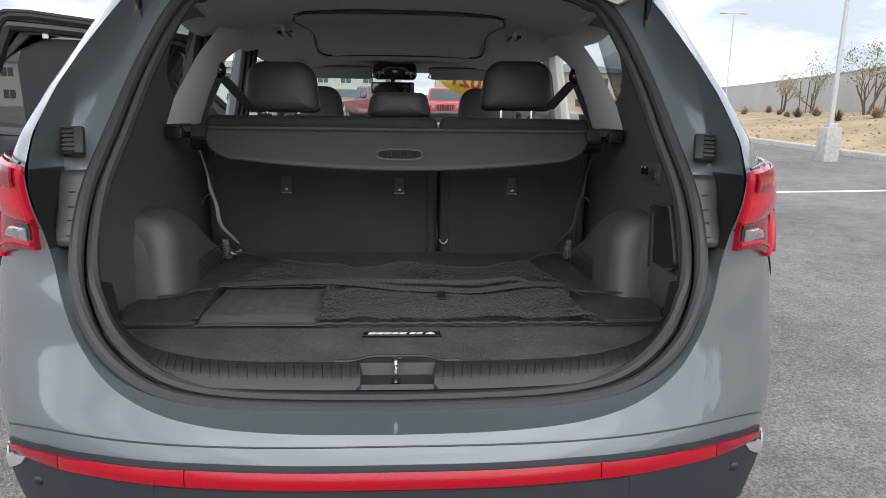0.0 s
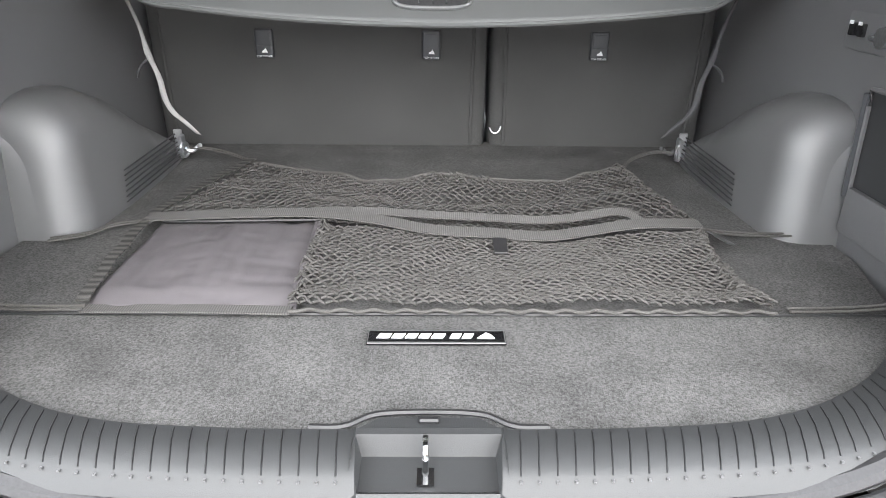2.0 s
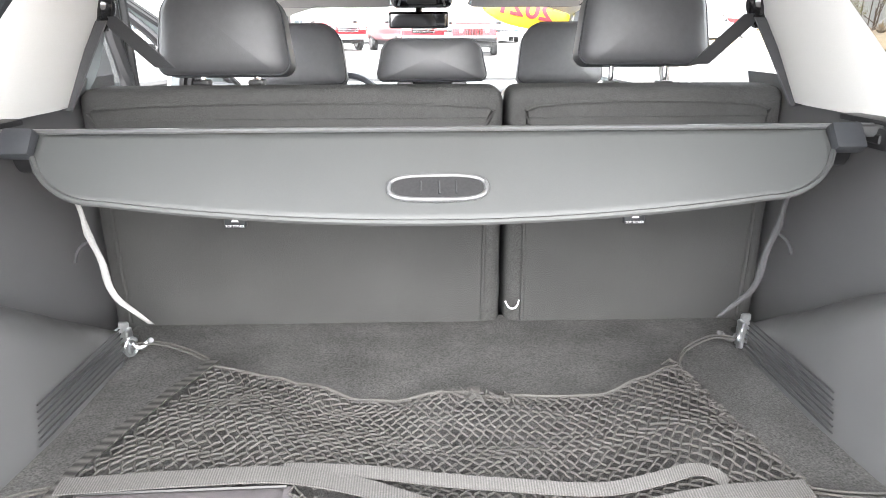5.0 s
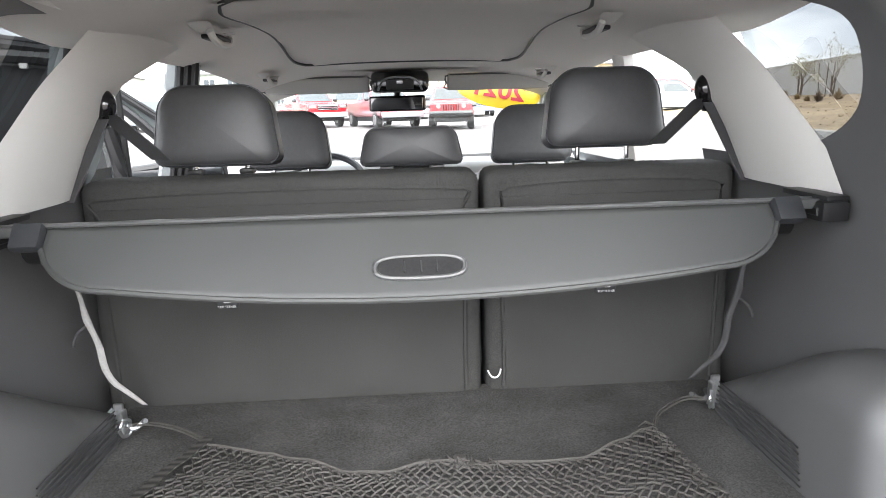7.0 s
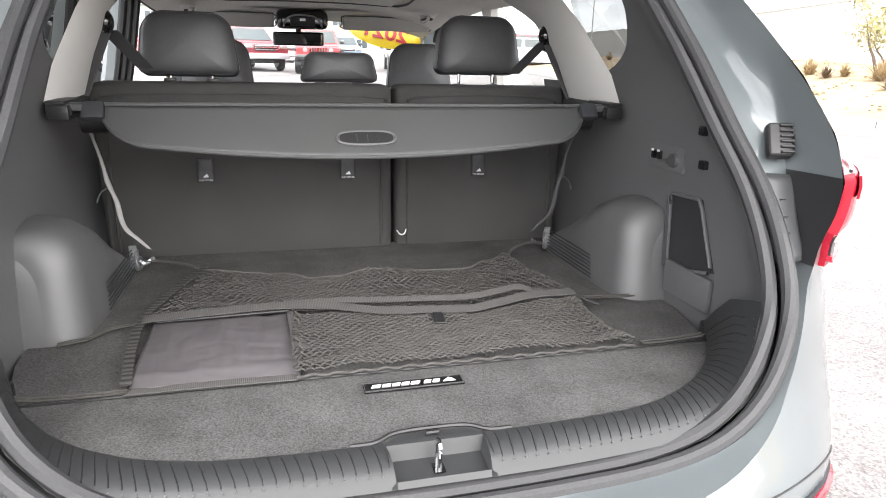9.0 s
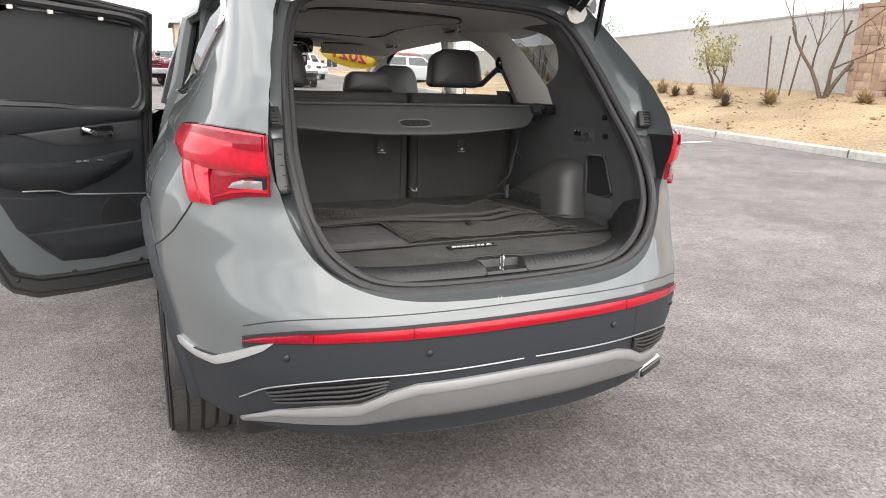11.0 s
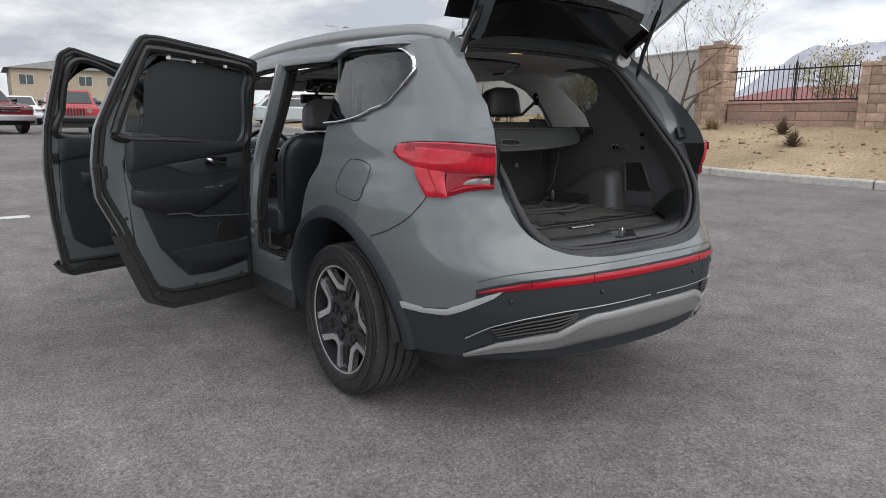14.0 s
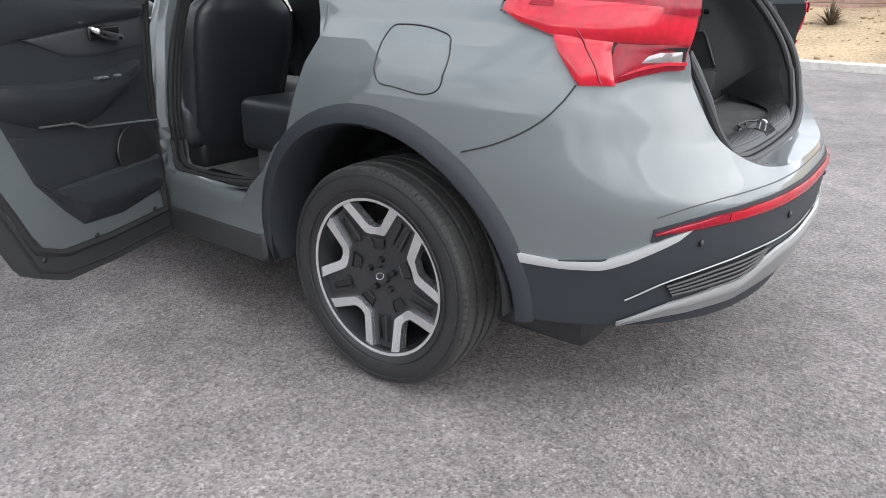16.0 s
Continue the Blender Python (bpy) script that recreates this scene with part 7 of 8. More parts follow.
def block_run(parent, a, b, z0, z1, course, length, thick, mat, name, gap=.012):
    """Courses of single blocks along a line, each a piece of its own, sharing meshes."""
    a, b = Vector(a), Vector(b)
    d = b - a
    full, ang = d.length, math.atan2(d.y, d.x)
    rows = max(1, round((z1 - z0) / course))
    h = (z1 - z0) / rows
    shared = {}

    def block_mesh(w):
        key = round(w, 3)
        if key not in shared:
            bm = cube(bmesh.new(), (0, 0, 0), (w - gap, thick, h - gap), .008, 1)
            me = bpy.data.meshes.new(name)
            bm.to_mesh(me)
            bm.free()
            me.materials.append(mat)
            shared[key] = me
        return shared[key]

    for r in range(rows):
        s = -(length / 2) * (r % 2)
        while s < full - .01:
            e0, e1 = max(0, s), min(full, s + length)
            if e1 - e0 > .03:
                c = a + d * ((e0 + e1) / 2 / full)
                o = new(name, block_mesh(e1 - e0))
                o.matrix_basis = pose(c.x, c.y, z0 + h * (r + .5), 0, 0, math.degrees(ang) + random.uniform(-.3, .3)) @ Matrix.Translation((0, random.uniform(-.004, .004), 0))
                lift(o, parent)
            s += length
    bm = cube(bmesh.new(), ((a.x + b.x) / 2, (a.y + b.y) / 2, (z0 + z1) / 2), (full - .02, thick - .03, z1 - z0 - .01), 0, 1, Matrix.Rotation(ang, 3, "Z"))
    part("mortar_core", bm, M_MORTAR, parent)


# long plain wall
wall = thing("wall_east", pose(0, 0, 0), "long grey concrete block boundary wall", "wall", kind="structure")
for (x0, y0), (x1, y1) in zip(WALL[3:-1], WALL[4:]):
    z0 = min(bank_z(x0, y0), bank_z(x1, y1)) - .4
    bm = bmesh.new()
    d = Vector((x1 - x0, y1 - y0, 0))
    nrm = Vector((d.y, -d.x, 0)).normalized() * .2
    ta, tb = (float(np.interp(v, [10, 19, 27, 40, 66, 118], [3.2, 3.2, 3.25, 3.4, 3.9, 5.0])) for v in (y0, y1))
    prism(bm, [(x0, y0, z0), (x1, y1, z0), (x1, y1, tb), (x0, y0, ta)], nrm)
    part("wall_panel", bm, M_WALL, wall)
    bm = bmesh.new()
    prism(bm, [(x0 - .03, y0, ta), (x1 - .03, y1, tb), (x1 - .03, y1, tb + .05), (x0 - .03, y0, ta + .05)], nrm * 1.3)
    part("wall_cap", bm, M_WALL, wall)

# pillars of split-faced block with caps
PIL = [(15.05, 8.95), (15.0, 4.75), (14.9, .5), (14.8, -3.8)]
for k, (px, py) in enumerate(PIL):
    base = bank_z(px - .4, py) - .25
    topz = 3.18 if k == 0 else 2.50
    w = .58 if k == 0 else .60
    p = thing("pillar", pose(px, py, 0), "tan split-faced block pillar with a flat cap", "pillar", "pillars of boundary wall", world=True)
    h = w / 2
    for a, b in (((px - h, py - h + .1), (px - h, py + h - .1)), ((px - h - .1, py - h), (px + h, py - h)), ((px - h - .1, py + h), (px + h, py + h))):
        block_run(p, (*a, 0), (*b, 0), base, topz, .20, .40, .20, M_BRICK, "block")
    bm = cube(bmesh.new(), (px, py, topz + .05), (w + .24, w + .24, .10), .015, 2)
    part("cap", bm, M_BRICK, p)
    bm = cube(bmesh.new(), (px, py, topz + .16), (w * .45, w * .45, .14), .02, 2)
    part("cap_knob", bm, M_MORTAR, p)

# low block walls with iron fence between the pillars
for (ax, ay), (bx, by) in zip(PIL[:-1], PIL[1:]):
    ya, yb = ay - .42, by + .36
    z0 = bank_z(ax - .3, (ya + yb) / 2) - .30
    lw = thing("low_wall", pose(ax, (ya + yb) / 2, 0), "low pinkish block wall under the iron fence", "wall", "low walls", world=True)
    block_run(lw, (ax, ya, 0), (bx, yb, 0), z0, 1.72, .20, .62, .20, M_PINKBLK, "block")
    bm = cube(bmesh.new(), ((ax + bx) / 2, (ya + yb) / 2, 1.735), (.26, ya - yb, .05), .01, 2)
    part("coping", bm, M_PINKBLK, lw)
    fe = thing("iron_fence", pose(ax, (ya + yb) / 2, 1.76), "black wrought iron fence with pointed pickets", "fence", "iron fences", world=True)
    for z in (1.80, 2.56):
        bm = cube(bmesh.new(), (ax, (ya + yb) / 2, z), (.03, ya - yb + .06, .035), .004, 1)
        part("rail", bm, M_IRON, fe)
    n = round((ya - yb) / .125)
    bm = bmesh.new()
    cube(bm, (0, 0, .42), (.016, .016, .84), 0)
    bmesh.ops.create_cone(bm, segments=6, radius1=.014, radius2=.001, depth=.07, matrix=Matrix.Translation((0, 0, .865)))
    pk = bpy.data.meshes.new("picket")
    bm.to_mesh(pk)
    bm.free()
    pk.materials.append(M_IRON)
    for i in range(1, n):
        y = ya + (yb - ya) * i / n
        o = new("picket", pk)
        o.matrix_basis = pose(ax, y, 1.80, random.uniform(-.4, .4))
        lift(o, fe)
    for y in ((ya + yb) / 2,):
        bm = cube(bmesh.new(), (ax, y, 2.24), (.05, .05, .95), .006, 1)
        bmesh.ops.create_cone(bm, segments=8, radius1=.02, radius2=.002, depth=.2, matrix=Matrix.Translation((ax, y, 2.8)))
        part("post", bm, M_IRON, fe)


# ---- plants ----
def branch(bm, p, d, length, r, depth, rng, twigs, spread=.55, droop=0.0):
    n = 5 if depth > 1 else 3
    pts, rad = [p.copy()], [r]
    for i in range(n):
        d = (d + Vector((rng.uniform(-1, 1), rng.uniform(-1, 1), rng.uniform(-.5, .8) - droop)) * .16).normalized()
        p = p + d * length / n
        pts.append(p.copy())
        rad.append(r * (1 - .55 * (i + 1) / n))
    tube(bm if depth > 1 else twigs, pts, rad, 6 if depth > 1 else 3, cap=False)
    tips = [p]
    if depth > 0:
        for k in range(rng.choice((2, 3, 3)) if depth > 1 else rng.choice((3, 4))):
            i = rng.randint(2, n) if depth > 1 else rng.randint(1, n)
            side = Vector((rng.uniform(-1, 1), rng.uniform(-1, 1), rng.uniform(-.2, .9)))
            tips += branch(bm, pts[i], (d + side * spread * 1.5).normalized(), length * rng.uniform(.55, .8), max(.003, rad[i] * .62), depth - 1, rng, twigs, spread, droop)
    return tips


def bare_tree(place, height, seed, stems, label, leaves=0, name="tree", spread=.55):
    rng = random.Random(seed)
    t = thing(name, Matrix.Translation(place), label, "tree", "bare trees")
    bm, tw = bmesh.new(), bmesh.new()
    tips = []
    for k in range(stems):
        a = 2 * math.pi * k / stems + rng.uniform(-.4, .4)
        d = Vector((math.cos(a) * .4 * spread, math.sin(a) * .55 * spread, 1)).normalized()
        tips += branch(bm, Vector((math.cos(a) * .04, math.sin(a) * .04, -.1)), d, height * .40, .055 if stems > 1 else .065, 5 if height > 4 else 4, rng, tw, spread)
    part("trunk", bm, M_BARK, t)
    tagged(part("twig", tw, M_TWIG, t), kind="stuff")
    lb = bmesh.new()
    for _ in range(leaves):
        c = rng.choice(tips) + Vector((rng.gauss(0, .10), rng.gauss(0, .10), rng.gauss(0, .12)))
        s = rng.uniform(.025, .06)
        m = Matrix.Translation(c) @ Euler((rng.uniform(0, 6), rng.uniform(0, 6), rng.uniform(0, 6))).to_matrix().to_4x4()
        lb.faces.new([lb.verts.new(m @ Vector(v)) for v in ((-s, 0, 0), (0, s * .45, s * .1), (s, 0, 0), (0, -s * .45, s * .1))])
    if leaves:
        part("crown", lb, M_LEAF, t)
    return t


bare_tree((14.2, 9.55, bank_z(14.2, 9.55)), 4.9, 3, 3, "bare leafless multi-stem tree beside the block pillar", 150, spread=1.0)
bare_tree((17.4, 23.3, bank_z(17.4, 23.3)), 3.2, 8, 4, "small tree with sparse pale leaves on dirt bank", 900)
bare_tree((21.0, 35, bank_z(21.0, 35)), 2.6, 11, 3, "small staked tree with sparse pale leaves", 700)
bare_tree((18.9, 29, bank_z(18.9, 29)), 2.4, 15, 2, "small staked tree with sparse pale leaves", 500)
bare_tree((14.0, 12.6, bank_z(14.0, 12.6)), 2.4, 21, 2, "small tree with sparse pale yellow-green leaves", 1100)
bare_tree((12.9, 3.2, bank_z(12.9, 3.2)), 2.3, 33, 2, "small bare tree on the dirt bank", 60)
for tx, ty, th, ts in ((20.9, 8.0, 3.3, 52), (20.4, 5.6, 2.9, 57), (22.5, 3.4, 3.0, 61)):
    bare_tree((tx, ty, .85), th, ts, 4, "olive-brown garden tree behind the iron fence", 2600, spread=.8)
for sx, sy in ((14.4, 11.0), (18.9, 29.6), (16.9, 21.8)):
    st = thing("tree_stakes", pose(sx, sy, bank_z(sx, sy)), "three brown wooden stakes in the dirt bank", "stakes", "tree stakes")
    for k, (dx, dy, lean) in enumerate(((-.12, .22, 4), (.05, 0, -3), (.1, -.25, -8))):
        bm = tube(bmesh.new(), [(dx, dy, -.2), (dx, dy + math.tan(radians(lean)) * 1.7, 1.5)], .022, 8)
        part("stake", bm, M_BARK, st)


def spiky_bush(x, y, size, seed, label, mat=None, blades=90):
    rng = random.Random(seed)
    bm = bmesh.new()
    for _ in range(blades):
        a, e = rng.uniform(0, 2 * math.pi), rng.uniform(.25, 1.5)
        L = size * rng.uniform(.55, 1.05)
        d = Vector((math.cos(a) * math.cos(e), math.sin(a) * math.cos(e), math.sin(e)))
        side = d.cross(Vector((0, 0, 1))).normalized() * .012
        p0, p1, p2 = Vector((0, 0, -.03)), d * L * .55, d * L + Vector((0, 0, -.10 * L * math.cos(e)))
        bm.faces.new([bm.verts.new(v) for v in (p0 - side, p0 + side, p1 + side * 1.3, p1 - side * 1.3)])
        bm.faces.new([bm.verts.new(v) for v in (p1 - side * 1.3, p1 + side * 1.3, p2)])
    o = part("bush", bm, mat or M_SPIKE, None)
    o.location = (x, y, bank_z(x, y))
    return tagged(o, label, "bush", "desert bushes")


for i, (x, y, s) in enumerate(((12.5, 5.5, .50), (13.6, 6.3, .48), (13.0, 1.8, .5), (12.6, 15.2, .42), (13.6, 13.8, .4), (14.8, 21, .45), (12.6, 11.0, .45), (16.4, 26, .5))):
    spiky_bush(x, y, s, 40 + i, "spiky dark desert bush on the dirt bank")
for i, (x, y, s) in enumerate(((13.9, 8.3, .4), (13.2, 10.2, .45), (14.0, 14.8, .5), (15.4, 18.5, .5), (13.6, 12.2, .55))):
    spiky_bush(x, y, s, 70 + i, "dry straw-coloured scrub on the dirt bank", M_SCRUB, 160)


rng_s = random.Random(77)
for i in range(16):
    y = 13 + 2.4 * i + rng_s.uniform(-.8, .8)
    x = kerb_x(y) + (wall_x(y) - kerb_x(y)) * rng_s.uniform(.45, .9)
    spiky_bush(x, y, rng_s.uniform(.28, .5), 200 + i, "dry straw-coloured scrub on the dirt bank", M_SCRUB, 150)


# ---- lamp posts ----
def lamp_post(x, y, h, label, wide=1.3):
    z = rise(x, y)
    t = thing("street_lamp", pose(x, y, z), label, "street lamp", "lamp posts")
    part("base", cube(bmesh.new(), (0, 0, .36), (.34, .34, .74), .03, 2), M_CONC, t, "square concrete footing")
    part("flange", cube(bmesh.new(), (0, 0, .775), (.20, .20, .09), .01, 1), M_POLE, t)
    bm = tube(bmesh.new(), [(0, 0, .75), (0, 0, h)], [.055, .04], 8)
    part("pole", bm, M_POLE, t)
    part("arm", cube(bmesh.new(), (0, 0, h), (wide, .06, .05), .01, 1), M_POLE, t)
    for s in (1, -1):
        part("lamp_head", cube(bmesh.new(), (s * wide * .58, 0, h), (wide * .42, .28, .07), .02, 2), M_POLE, t)
    return t


lamp_post(9.25, 13.0, 4.3, "grey lamp post on a square concrete footing", .7)
lamp_post(24.6, 49, 7.6, "distant grey lamp post with twin heads")
lamp_post(-1.5, 46, 7.0, "distant grey lamp post with twin heads")

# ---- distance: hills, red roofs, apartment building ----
# distance haze is put into the hills' pale blue-grey base colour
M_HILL = material("haze_tinted_hills", (0.420, 0.420, 0.470), 1.0, 0, 0.12, .02, 8, big=0.1, big_scale=.005, spec=0)
bm = bmesh.new()


def hill(u, v):
    a = radians(-120 + 170 * u)
    x, y = 900 * math.cos(a), 900 * math.sin(a)
    h = 38 + 60 * noise.fractal(Vector((u * 13, 0, 3)), 1.0, 2.0, 6) + 40 * math.exp(-((u - .70) / .10) ** 2) + 78 * math.exp(-((u - .83) / .06) ** 2) + 30 * math.exp(-((u - .78) / .03) ** 2)
    return (x * (1 + .25 * v), y * (1 + .25 * v), -5 + max(12, h) * (v ** .8))


tagged(part("distant_hills", grid(hill, 220, 6), M_HILL, None, sharp=80), "distant mountain ridge, haze painted in as pale blue-grey", "hills", kind="structure")
M_REDROOF = material("red_roof", (0.24, 0.085, 0.085), 0.9, 0, 0.1, 2, big=.1)
M_STUCCO = material("pale_stucco", (0.55, 0.54, 0.48), 0.9, 0, 0.06, 4, big=.06)
M_GREENSTUCCO = material("sage_stucco", (0.36, 0.40, 0.34), 0.9, 0, 0.06, 3, big=.08, big_scale=.3)
M_TANSTUCCO = material("tan_stucco", (0.40, 0.33, 0.25), 0.9, 0, 0.06, 3, big=.08, big_scale=.3)
M_GREYROOF = material("grey_shingle", (0.17, 0.165, 0.16), 0.95, 0, 0.2, 3, big=.1)
M_WINDOW = material("dark_window", (0.03, 0.04, 0.045), 0.08, 0, 0.2, 2)


def house(place, length, depth, h, wall_mat, roof_mat, floors, bays, label, group="", rise_=1.8):
    t = thing("house", place, label, "house", group)
    part("wall", cube(bmesh.new(), (0, 0, h / 2 - 1), (length, depth, h + 2), 0), wall_mat, t)
    bm = bmesh.new()
    L, D = length / 2 + .6, depth / 2 + .6
    b = [bm.verts.new(p) for p in ((-L, -D, h), (L, -D, h), (L, D, h), (-L, D, h))]
    r = [bm.verts.new(p) for p in ((-L + D, 0, h + rise_), (L - D, 0, h + rise_))]
    for f in ((b[0], b[1], r[1], r[0]), (b[2], b[3], r[0], r[1]), (b[1], b[2], r[1]), (b[3], b[0], r[0])):
        bm.faces.new(f)
    bm.faces.new(b[::-1])
    part("roof", bm, roof_mat, t)
    for k in range(floors):
        for i in range(bays):
            x = -length / 2 + length * (i + .5) / bays
            z = h * (k + .55) / floors
            wv = part("window", cube(bmesh.new(), (x, -depth / 2 - .02, z), (1.5, .10, 1.2), .01, 1), M_STUCCO, t, "white-framed window")
            for dx in (-.36, .36):
                part("pane", cube(bmesh.new(), (x + dx, -depth / 2 - .07, z), (.64, .04, 1.05), 0), M_WINDOW, wv)
    return t


for hx_, hy_, ang_, mt_, lb_ in ((-50, 92, 8, M_STUCCO, "pale stucco"), (-14, 96, 3, M_GREENSTUCCO, "sage-green"), (18, 94, -2, M_TANSTUCCO, "tan stucco")):
    house(pose(hx_, hy_, rise(0, hy_), 0, 0, ang_), 27, 11, 5.4, mt_, M_GREYROOF, 2, 9, "long two-storey " + lb_ + " apartment building with grey roof", "apartment buildings", 1.5)
house(pose(40, 17, -.4, 0, 0, 75), 15, 9, 2.2, M_STUCCO, M_REDROOF, 1, 5, "low pale house with a wide dull red roof", "houses behind the wall", 1.6)
house(pose(52, 3, -.1, 0, 0, 85), 16, 9, 2.2, M_STUCCO, M_REDROOF, 1, 5, "low pale house with a wide dull red roof", "houses behind the wall", 1.4)

# ---- parked vehicles across the lot ----
M_MAROON = material("maroon_car_paint", (0.16, 0.018, 0.028), 0.3, 0.2, 0.05, 50, coat=1.0)
M_REDCAR = material("red_car_paint", (0.42, 0.012, 0.018), 0.25, 0.1, 0.05, 20, coat=0.8)
M_WHITECAR = material("white_car_paint", (0.70, 0.70, 0.70), 0.3, 0, 0.03, 20, coat=0.6)
M_SILVERCAR = material("silver_car_paint", (0.42, 0.45, 0.48), 0.28, 0.4, 0.05, 20, coat=0.6)
M_BLUECAR = material("blue_grey_car_paint", (0.16, 0.22, 0.29), 0.28, 0.3, 0.05, 20, coat=0.6)
M_TANCAR = material("bronze_car_paint", (0.22, 0.14, 0.09), 0.3, 0.3, 0.05, 20, coat=0.6)


def small_wheel(parent, x, y, r, w):
    bm = bmesh.new()
    bmesh.ops.create_cone(bm, cap_ends=True, segments=24, radius1=r, radius2=r, depth=w, matrix=Matrix.Translation((x, y, r)) @ Matrix.Rotation(radians(90), 4, "Y"))
    bmesh.ops.bevel(bm, geom=[e for e in bm.edges if len(e.link_faces) == 2 and e.calc_face_angle(0) > 1], offset=.04, segments=2, affect="EDGES")
    wh = part("wheel", bm, M_TYRE, parent)
    bm = bmesh.new()
    bmesh.ops.create_cone(bm, cap_ends=True, segments=20, radius1=r * .58, radius2=r * .52, depth=w + .03, matrix=Matrix.Translation((x, y, r)) @ Matrix.Rotation(radians(90), 4, "Y"))
    part("rim", bm, M_STEEL, wh)


def vehicle(place, kind, paint, label, group):
    """A parked vehicle whose front points along local -y."""
    t = thing(kind, place, label, "car", group)
    if kind == "jeep":
        L, W, H, hood, wr = 4.2, 1.85, 1.84, 1.16, .41
        prof = [(-2.0, .55), (-2.0, 1.10), (-1.9, 1.16), (-.62, 1.20), (2.0, 1.20), (2.05, .55)]
        cab = [(-.62, 1.20), (-.40, 1.80), (1.95, 1.82), (2.0, 1.20)]
    elif kind == "pickup":
        L, W, H, hood, wr = 5.7, 2.0, 1.92, 1.2, .40
        prof = [(-2.85, .50), (-2.88, 1.0), (-2.75, 1.15), (-1.3, 1.24), (2.8, 1.24), (2.85, .55)]
        cab = [(-1.35, 1.22), (-.55, 1.86), (1.0, 1.90), (1.15, 1.22)]
    else:
        L, W, H, hood, wr = 4.5, 1.82, 1.65, 1.0, .34
        prof = [(-2.2, .35), (-2.25, .75), (-2.1, .93), (-1.05, 1.04), (2.1, 1.06), (2.22, .40)]
        cab = [(-1.10, 1.02), (-.35, 1.58), (1.4, 1.62), (2.1, 1.05)]
    h = W / 2
    bm = bmesh.new()
    prism(bm, [(-h, y, z) for y, z in prof], (W, 0, 0))
    bmesh.ops.bevel(bm, geom=bm.edges[:], offset=.07, segments=3, affect="EDGES")
    part("body", bm, paint, t)
    bm = bmesh.new()
    lo = [bm.verts.new((sx * (h - .05), y, z)) for sx in (-1, 1) for y, z in (cab[0], cab[3])]
    hi = [bm.verts.new((sx * (h - .20), y, z)) for sx in (-1, 1) for y, z in (cab[1], cab[2])]
    for f in ((lo[0], lo[1], hi[1], hi[0]), (lo[3], lo[2], hi[2], hi[3]), (lo[0], hi[0], hi[2], lo[2]), (lo[1], lo[3], hi[3], hi[1]), (hi[0], hi[1], hi[3], hi[2])):
        bm.faces.new(f)
    bmesh.ops.bevel(bm, geom=bm.edges[:], offset=.05, segments=2, affect="EDGES")
    part("cabin", bm, paint, t)
    # glass
    mixp = lambda a, b, k: (a[0] + (b[0] - a[0]) * k, a[1] + (b[1] - a[1]) * k)
    bm = bmesh.new()
    y0, z0 = mixp(cab[0], cab[1], .12)
    y1, z1 = mixp(cab[0], cab[1], .90)
    bm.faces.new([bm.verts.new(p) for p in ((-(h - .16), y0 - .03, z0), (h - .16, y0 - .03, z0), (h - .27, y1 - .03, z1), (-(h - .27), y1 - .03, z1))])
    part("windscreen", bm, M_WINDOW, t)
    for sx in (-1, 1):
        for k0, k1 in ((.06, .47), (.53, .93)):
            a0, a1 = mixp(cab[0], cab[3], k0), mixp(cab[0], cab[3], k1)
            b0, b1 = mixp(cab[1], cab[2], k0), mixp(cab[1], cab[2], k1)
            bm = bmesh.new()
            pts = [(sx * (h - .05 - .15 * f + .012), y, z) for (y, z), f in ((mixp(a0, b0, .15), .15), (mixp(a1, b1, .15), .15), (mixp(a1, b1, .88), .88), (mixp(a0, b0, .88), .88))]
            bm.faces.new([bm.verts.new(p) for p in pts])
            part("side_window", bm, M_WINDOW, t)
    fy = prof[1][0]
    part("front_bumper", cube(bmesh.new(), (0, fy - .06, prof[0][1] + .12), (W * .98, .22, .24), .06, 3), M_GLOSS if kind == "jeep" else M_SILVERCAR, t)
    zc = (prof[0][1] + prof[1][1]) / 2 + .22
    if kind == "jeep":
        for k in range(7):
            part("grille_slot", cube(bmesh.new(), ((k - 3) * .105, fy - .012, .93), (.06, .04, .27), .01, 1), M_GLOSS, t)
        for sx in (-1, 1):
            bm = bmesh.new()
            bmesh.ops.create_cone(bm, cap_ends=True, segments=20, radius1=.10, radius2=.09, depth=.06, matrix=Matrix.Translation((sx * .52, fy - .02, .97)) @ Matrix.Rotation(radians(90), 4, "X"))
            part("headlight", bm, M_CLEAR, t)
            part("wing", cube(bmesh.new(), (sx * (h - .02), -1.35, .98), (.30, 1.25, .10), .04, 3), M_GLOSS, t)
    else:
        part("grille", cube(bmesh.new(), (0, fy - .01, zc), (W * .52, .06, .26 if kind == "pickup" else .14), .02, 2), M_GLOSS, t)
        for k in range(3):
            part("grille_bar", cube(bmesh.new(), (0, fy - .045, zc - .08 + .08 * k), (W * .50, .03, .03), .008, 1), M_CHROME, t)
        for sx in (-1, 1):
            part("headlight", cube(bmesh.new(), (sx * W * .39, fy + .02, zc + .03), (W * .17, .12, .14), .03, 2), M_CLEAR, t)
    for sx in (-1, 1):
        part("door_mirror", cube(bmesh.new(), (sx * (h + .10), cab[0][0] + .25, cab[0][1] + .12), (.20, .10, .16), .04, 2), M_GLOSS, t)
        for y in (prof[0][0] + .85, prof[-1][0] - .85):
            small_wheel(t, sx * (h - .10), y, wr, .26)
    if kind == "pickup":
        part("load_bed", cube(bmesh.new(), (0, 2.0, 1.245), (W - .3, 1.5, .02), 0), M_GLOSS, t)
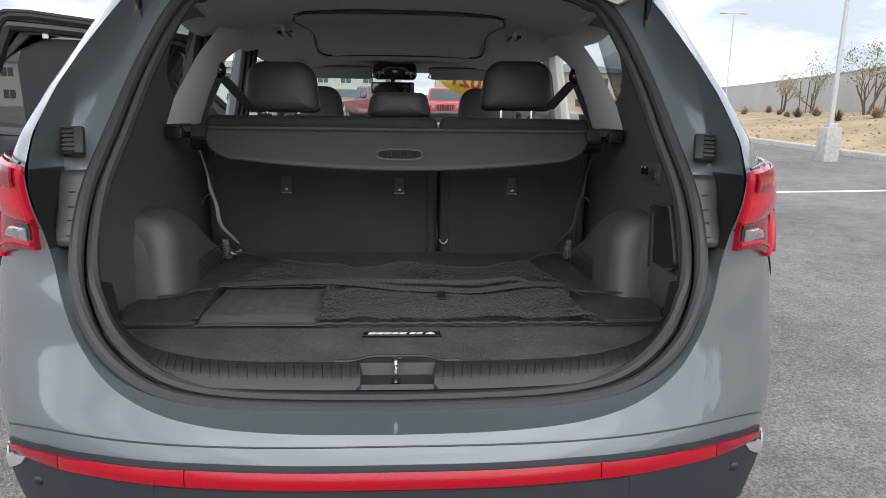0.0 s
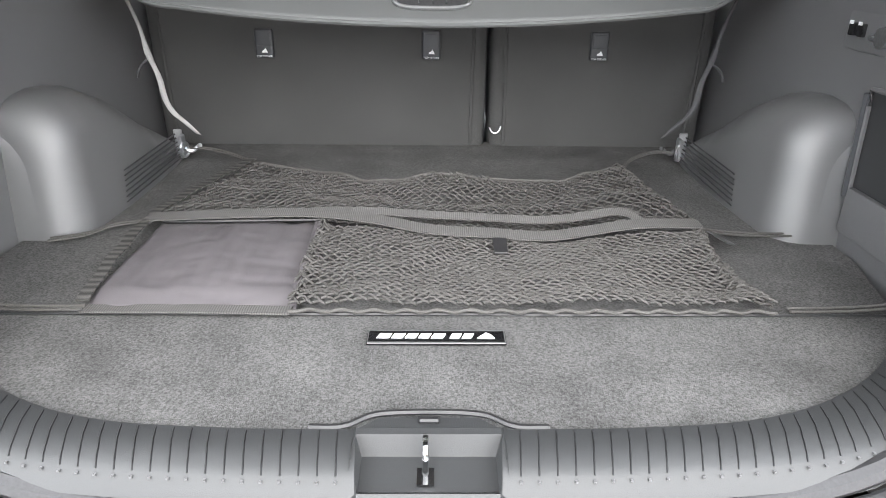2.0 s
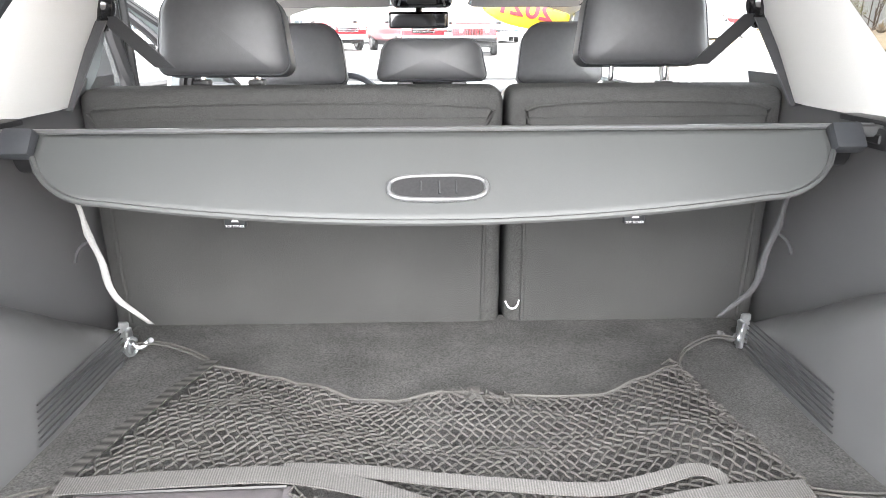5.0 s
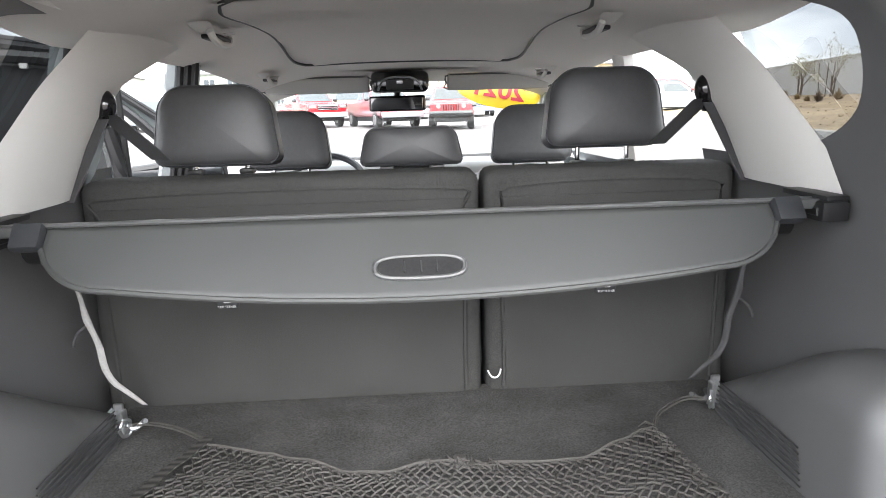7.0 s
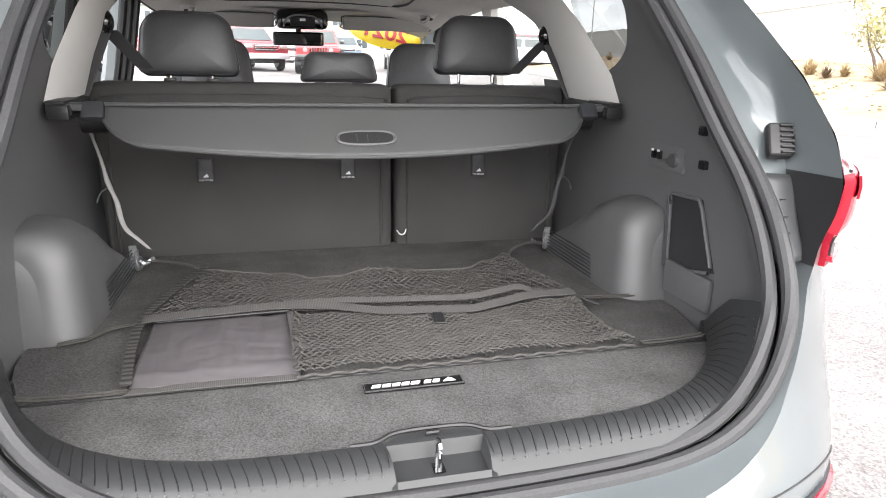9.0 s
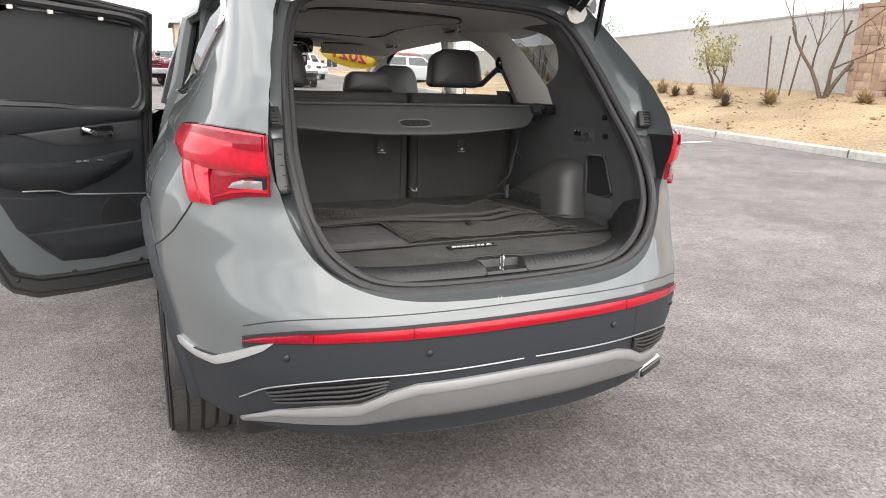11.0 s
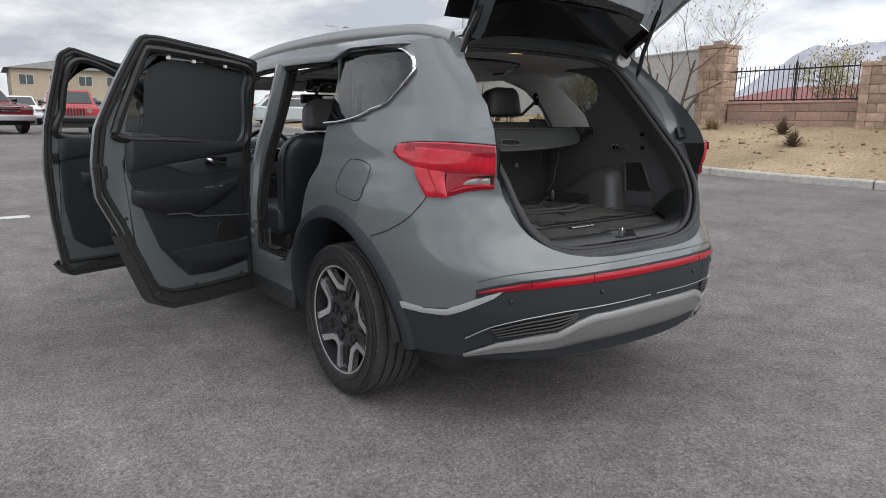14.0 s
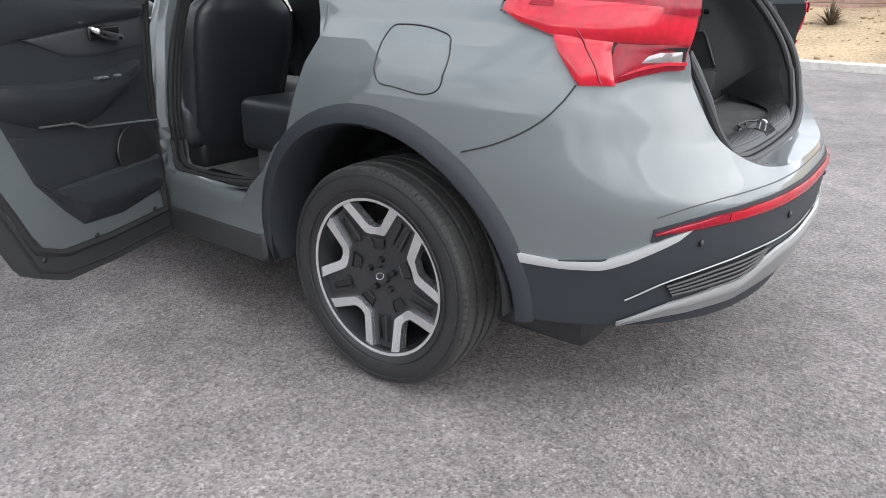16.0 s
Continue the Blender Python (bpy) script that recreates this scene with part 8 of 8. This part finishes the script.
    part("underside", cube(bmesh.new(), (0, 0, .45), (W - .4, L - .6, .25), .03, 1), M_BLACK, t)
    return t


for x, y, ang, kind, paint, label in (
        (-5.2, 35.5, 28, "pickup", M_REDCAR, "red pickup truck parked across the lot"), (-1.2, 32.5, 20, "pickup", M_MAROON, "dark maroon pickup truck with a wide chrome grille"),
        (1.95, 29.6, -4, "jeep", M_REDCAR, "red off-road vehicle with slotted grille"), (6.3, 32.0, -6, "jeep", M_WHITECAR, "white off-road vehicle with slotted grille"),
        (4.6, 44.0, 0, "suv", M_BLUECAR, "blue-grey estate car parked in back row"), (13.4, 33.5, 74, "suv", M_SILVERCAR, "silver SUV parked side-on"),
        (9.4, 43.0, 3, "suv", M_WHITECAR, "white SUV parked in the back row"), (-9.6, 41, 10, "suv", M_WHITECAR, "white SUV parked in the back row"),
        (16.5, 42.0, 80, "pickup", M_REDCAR, "red pickup truck parked side-on"), (-13.5, 36, 20, "suv", M_BLUECAR, "blue-grey SUV parked across the lot"),
        (1.2, 43.5, 2, "suv", M_WHITECAR, "white SUV parked in the back row"), (-3.8, 45, 0, "pickup", M_TANCAR, "bronze pickup truck parked in back row")):
    vehicle(pose(x, y, rise(x, y) - .03, 0, 0, ang), kind, paint, label, "parked vehicles")
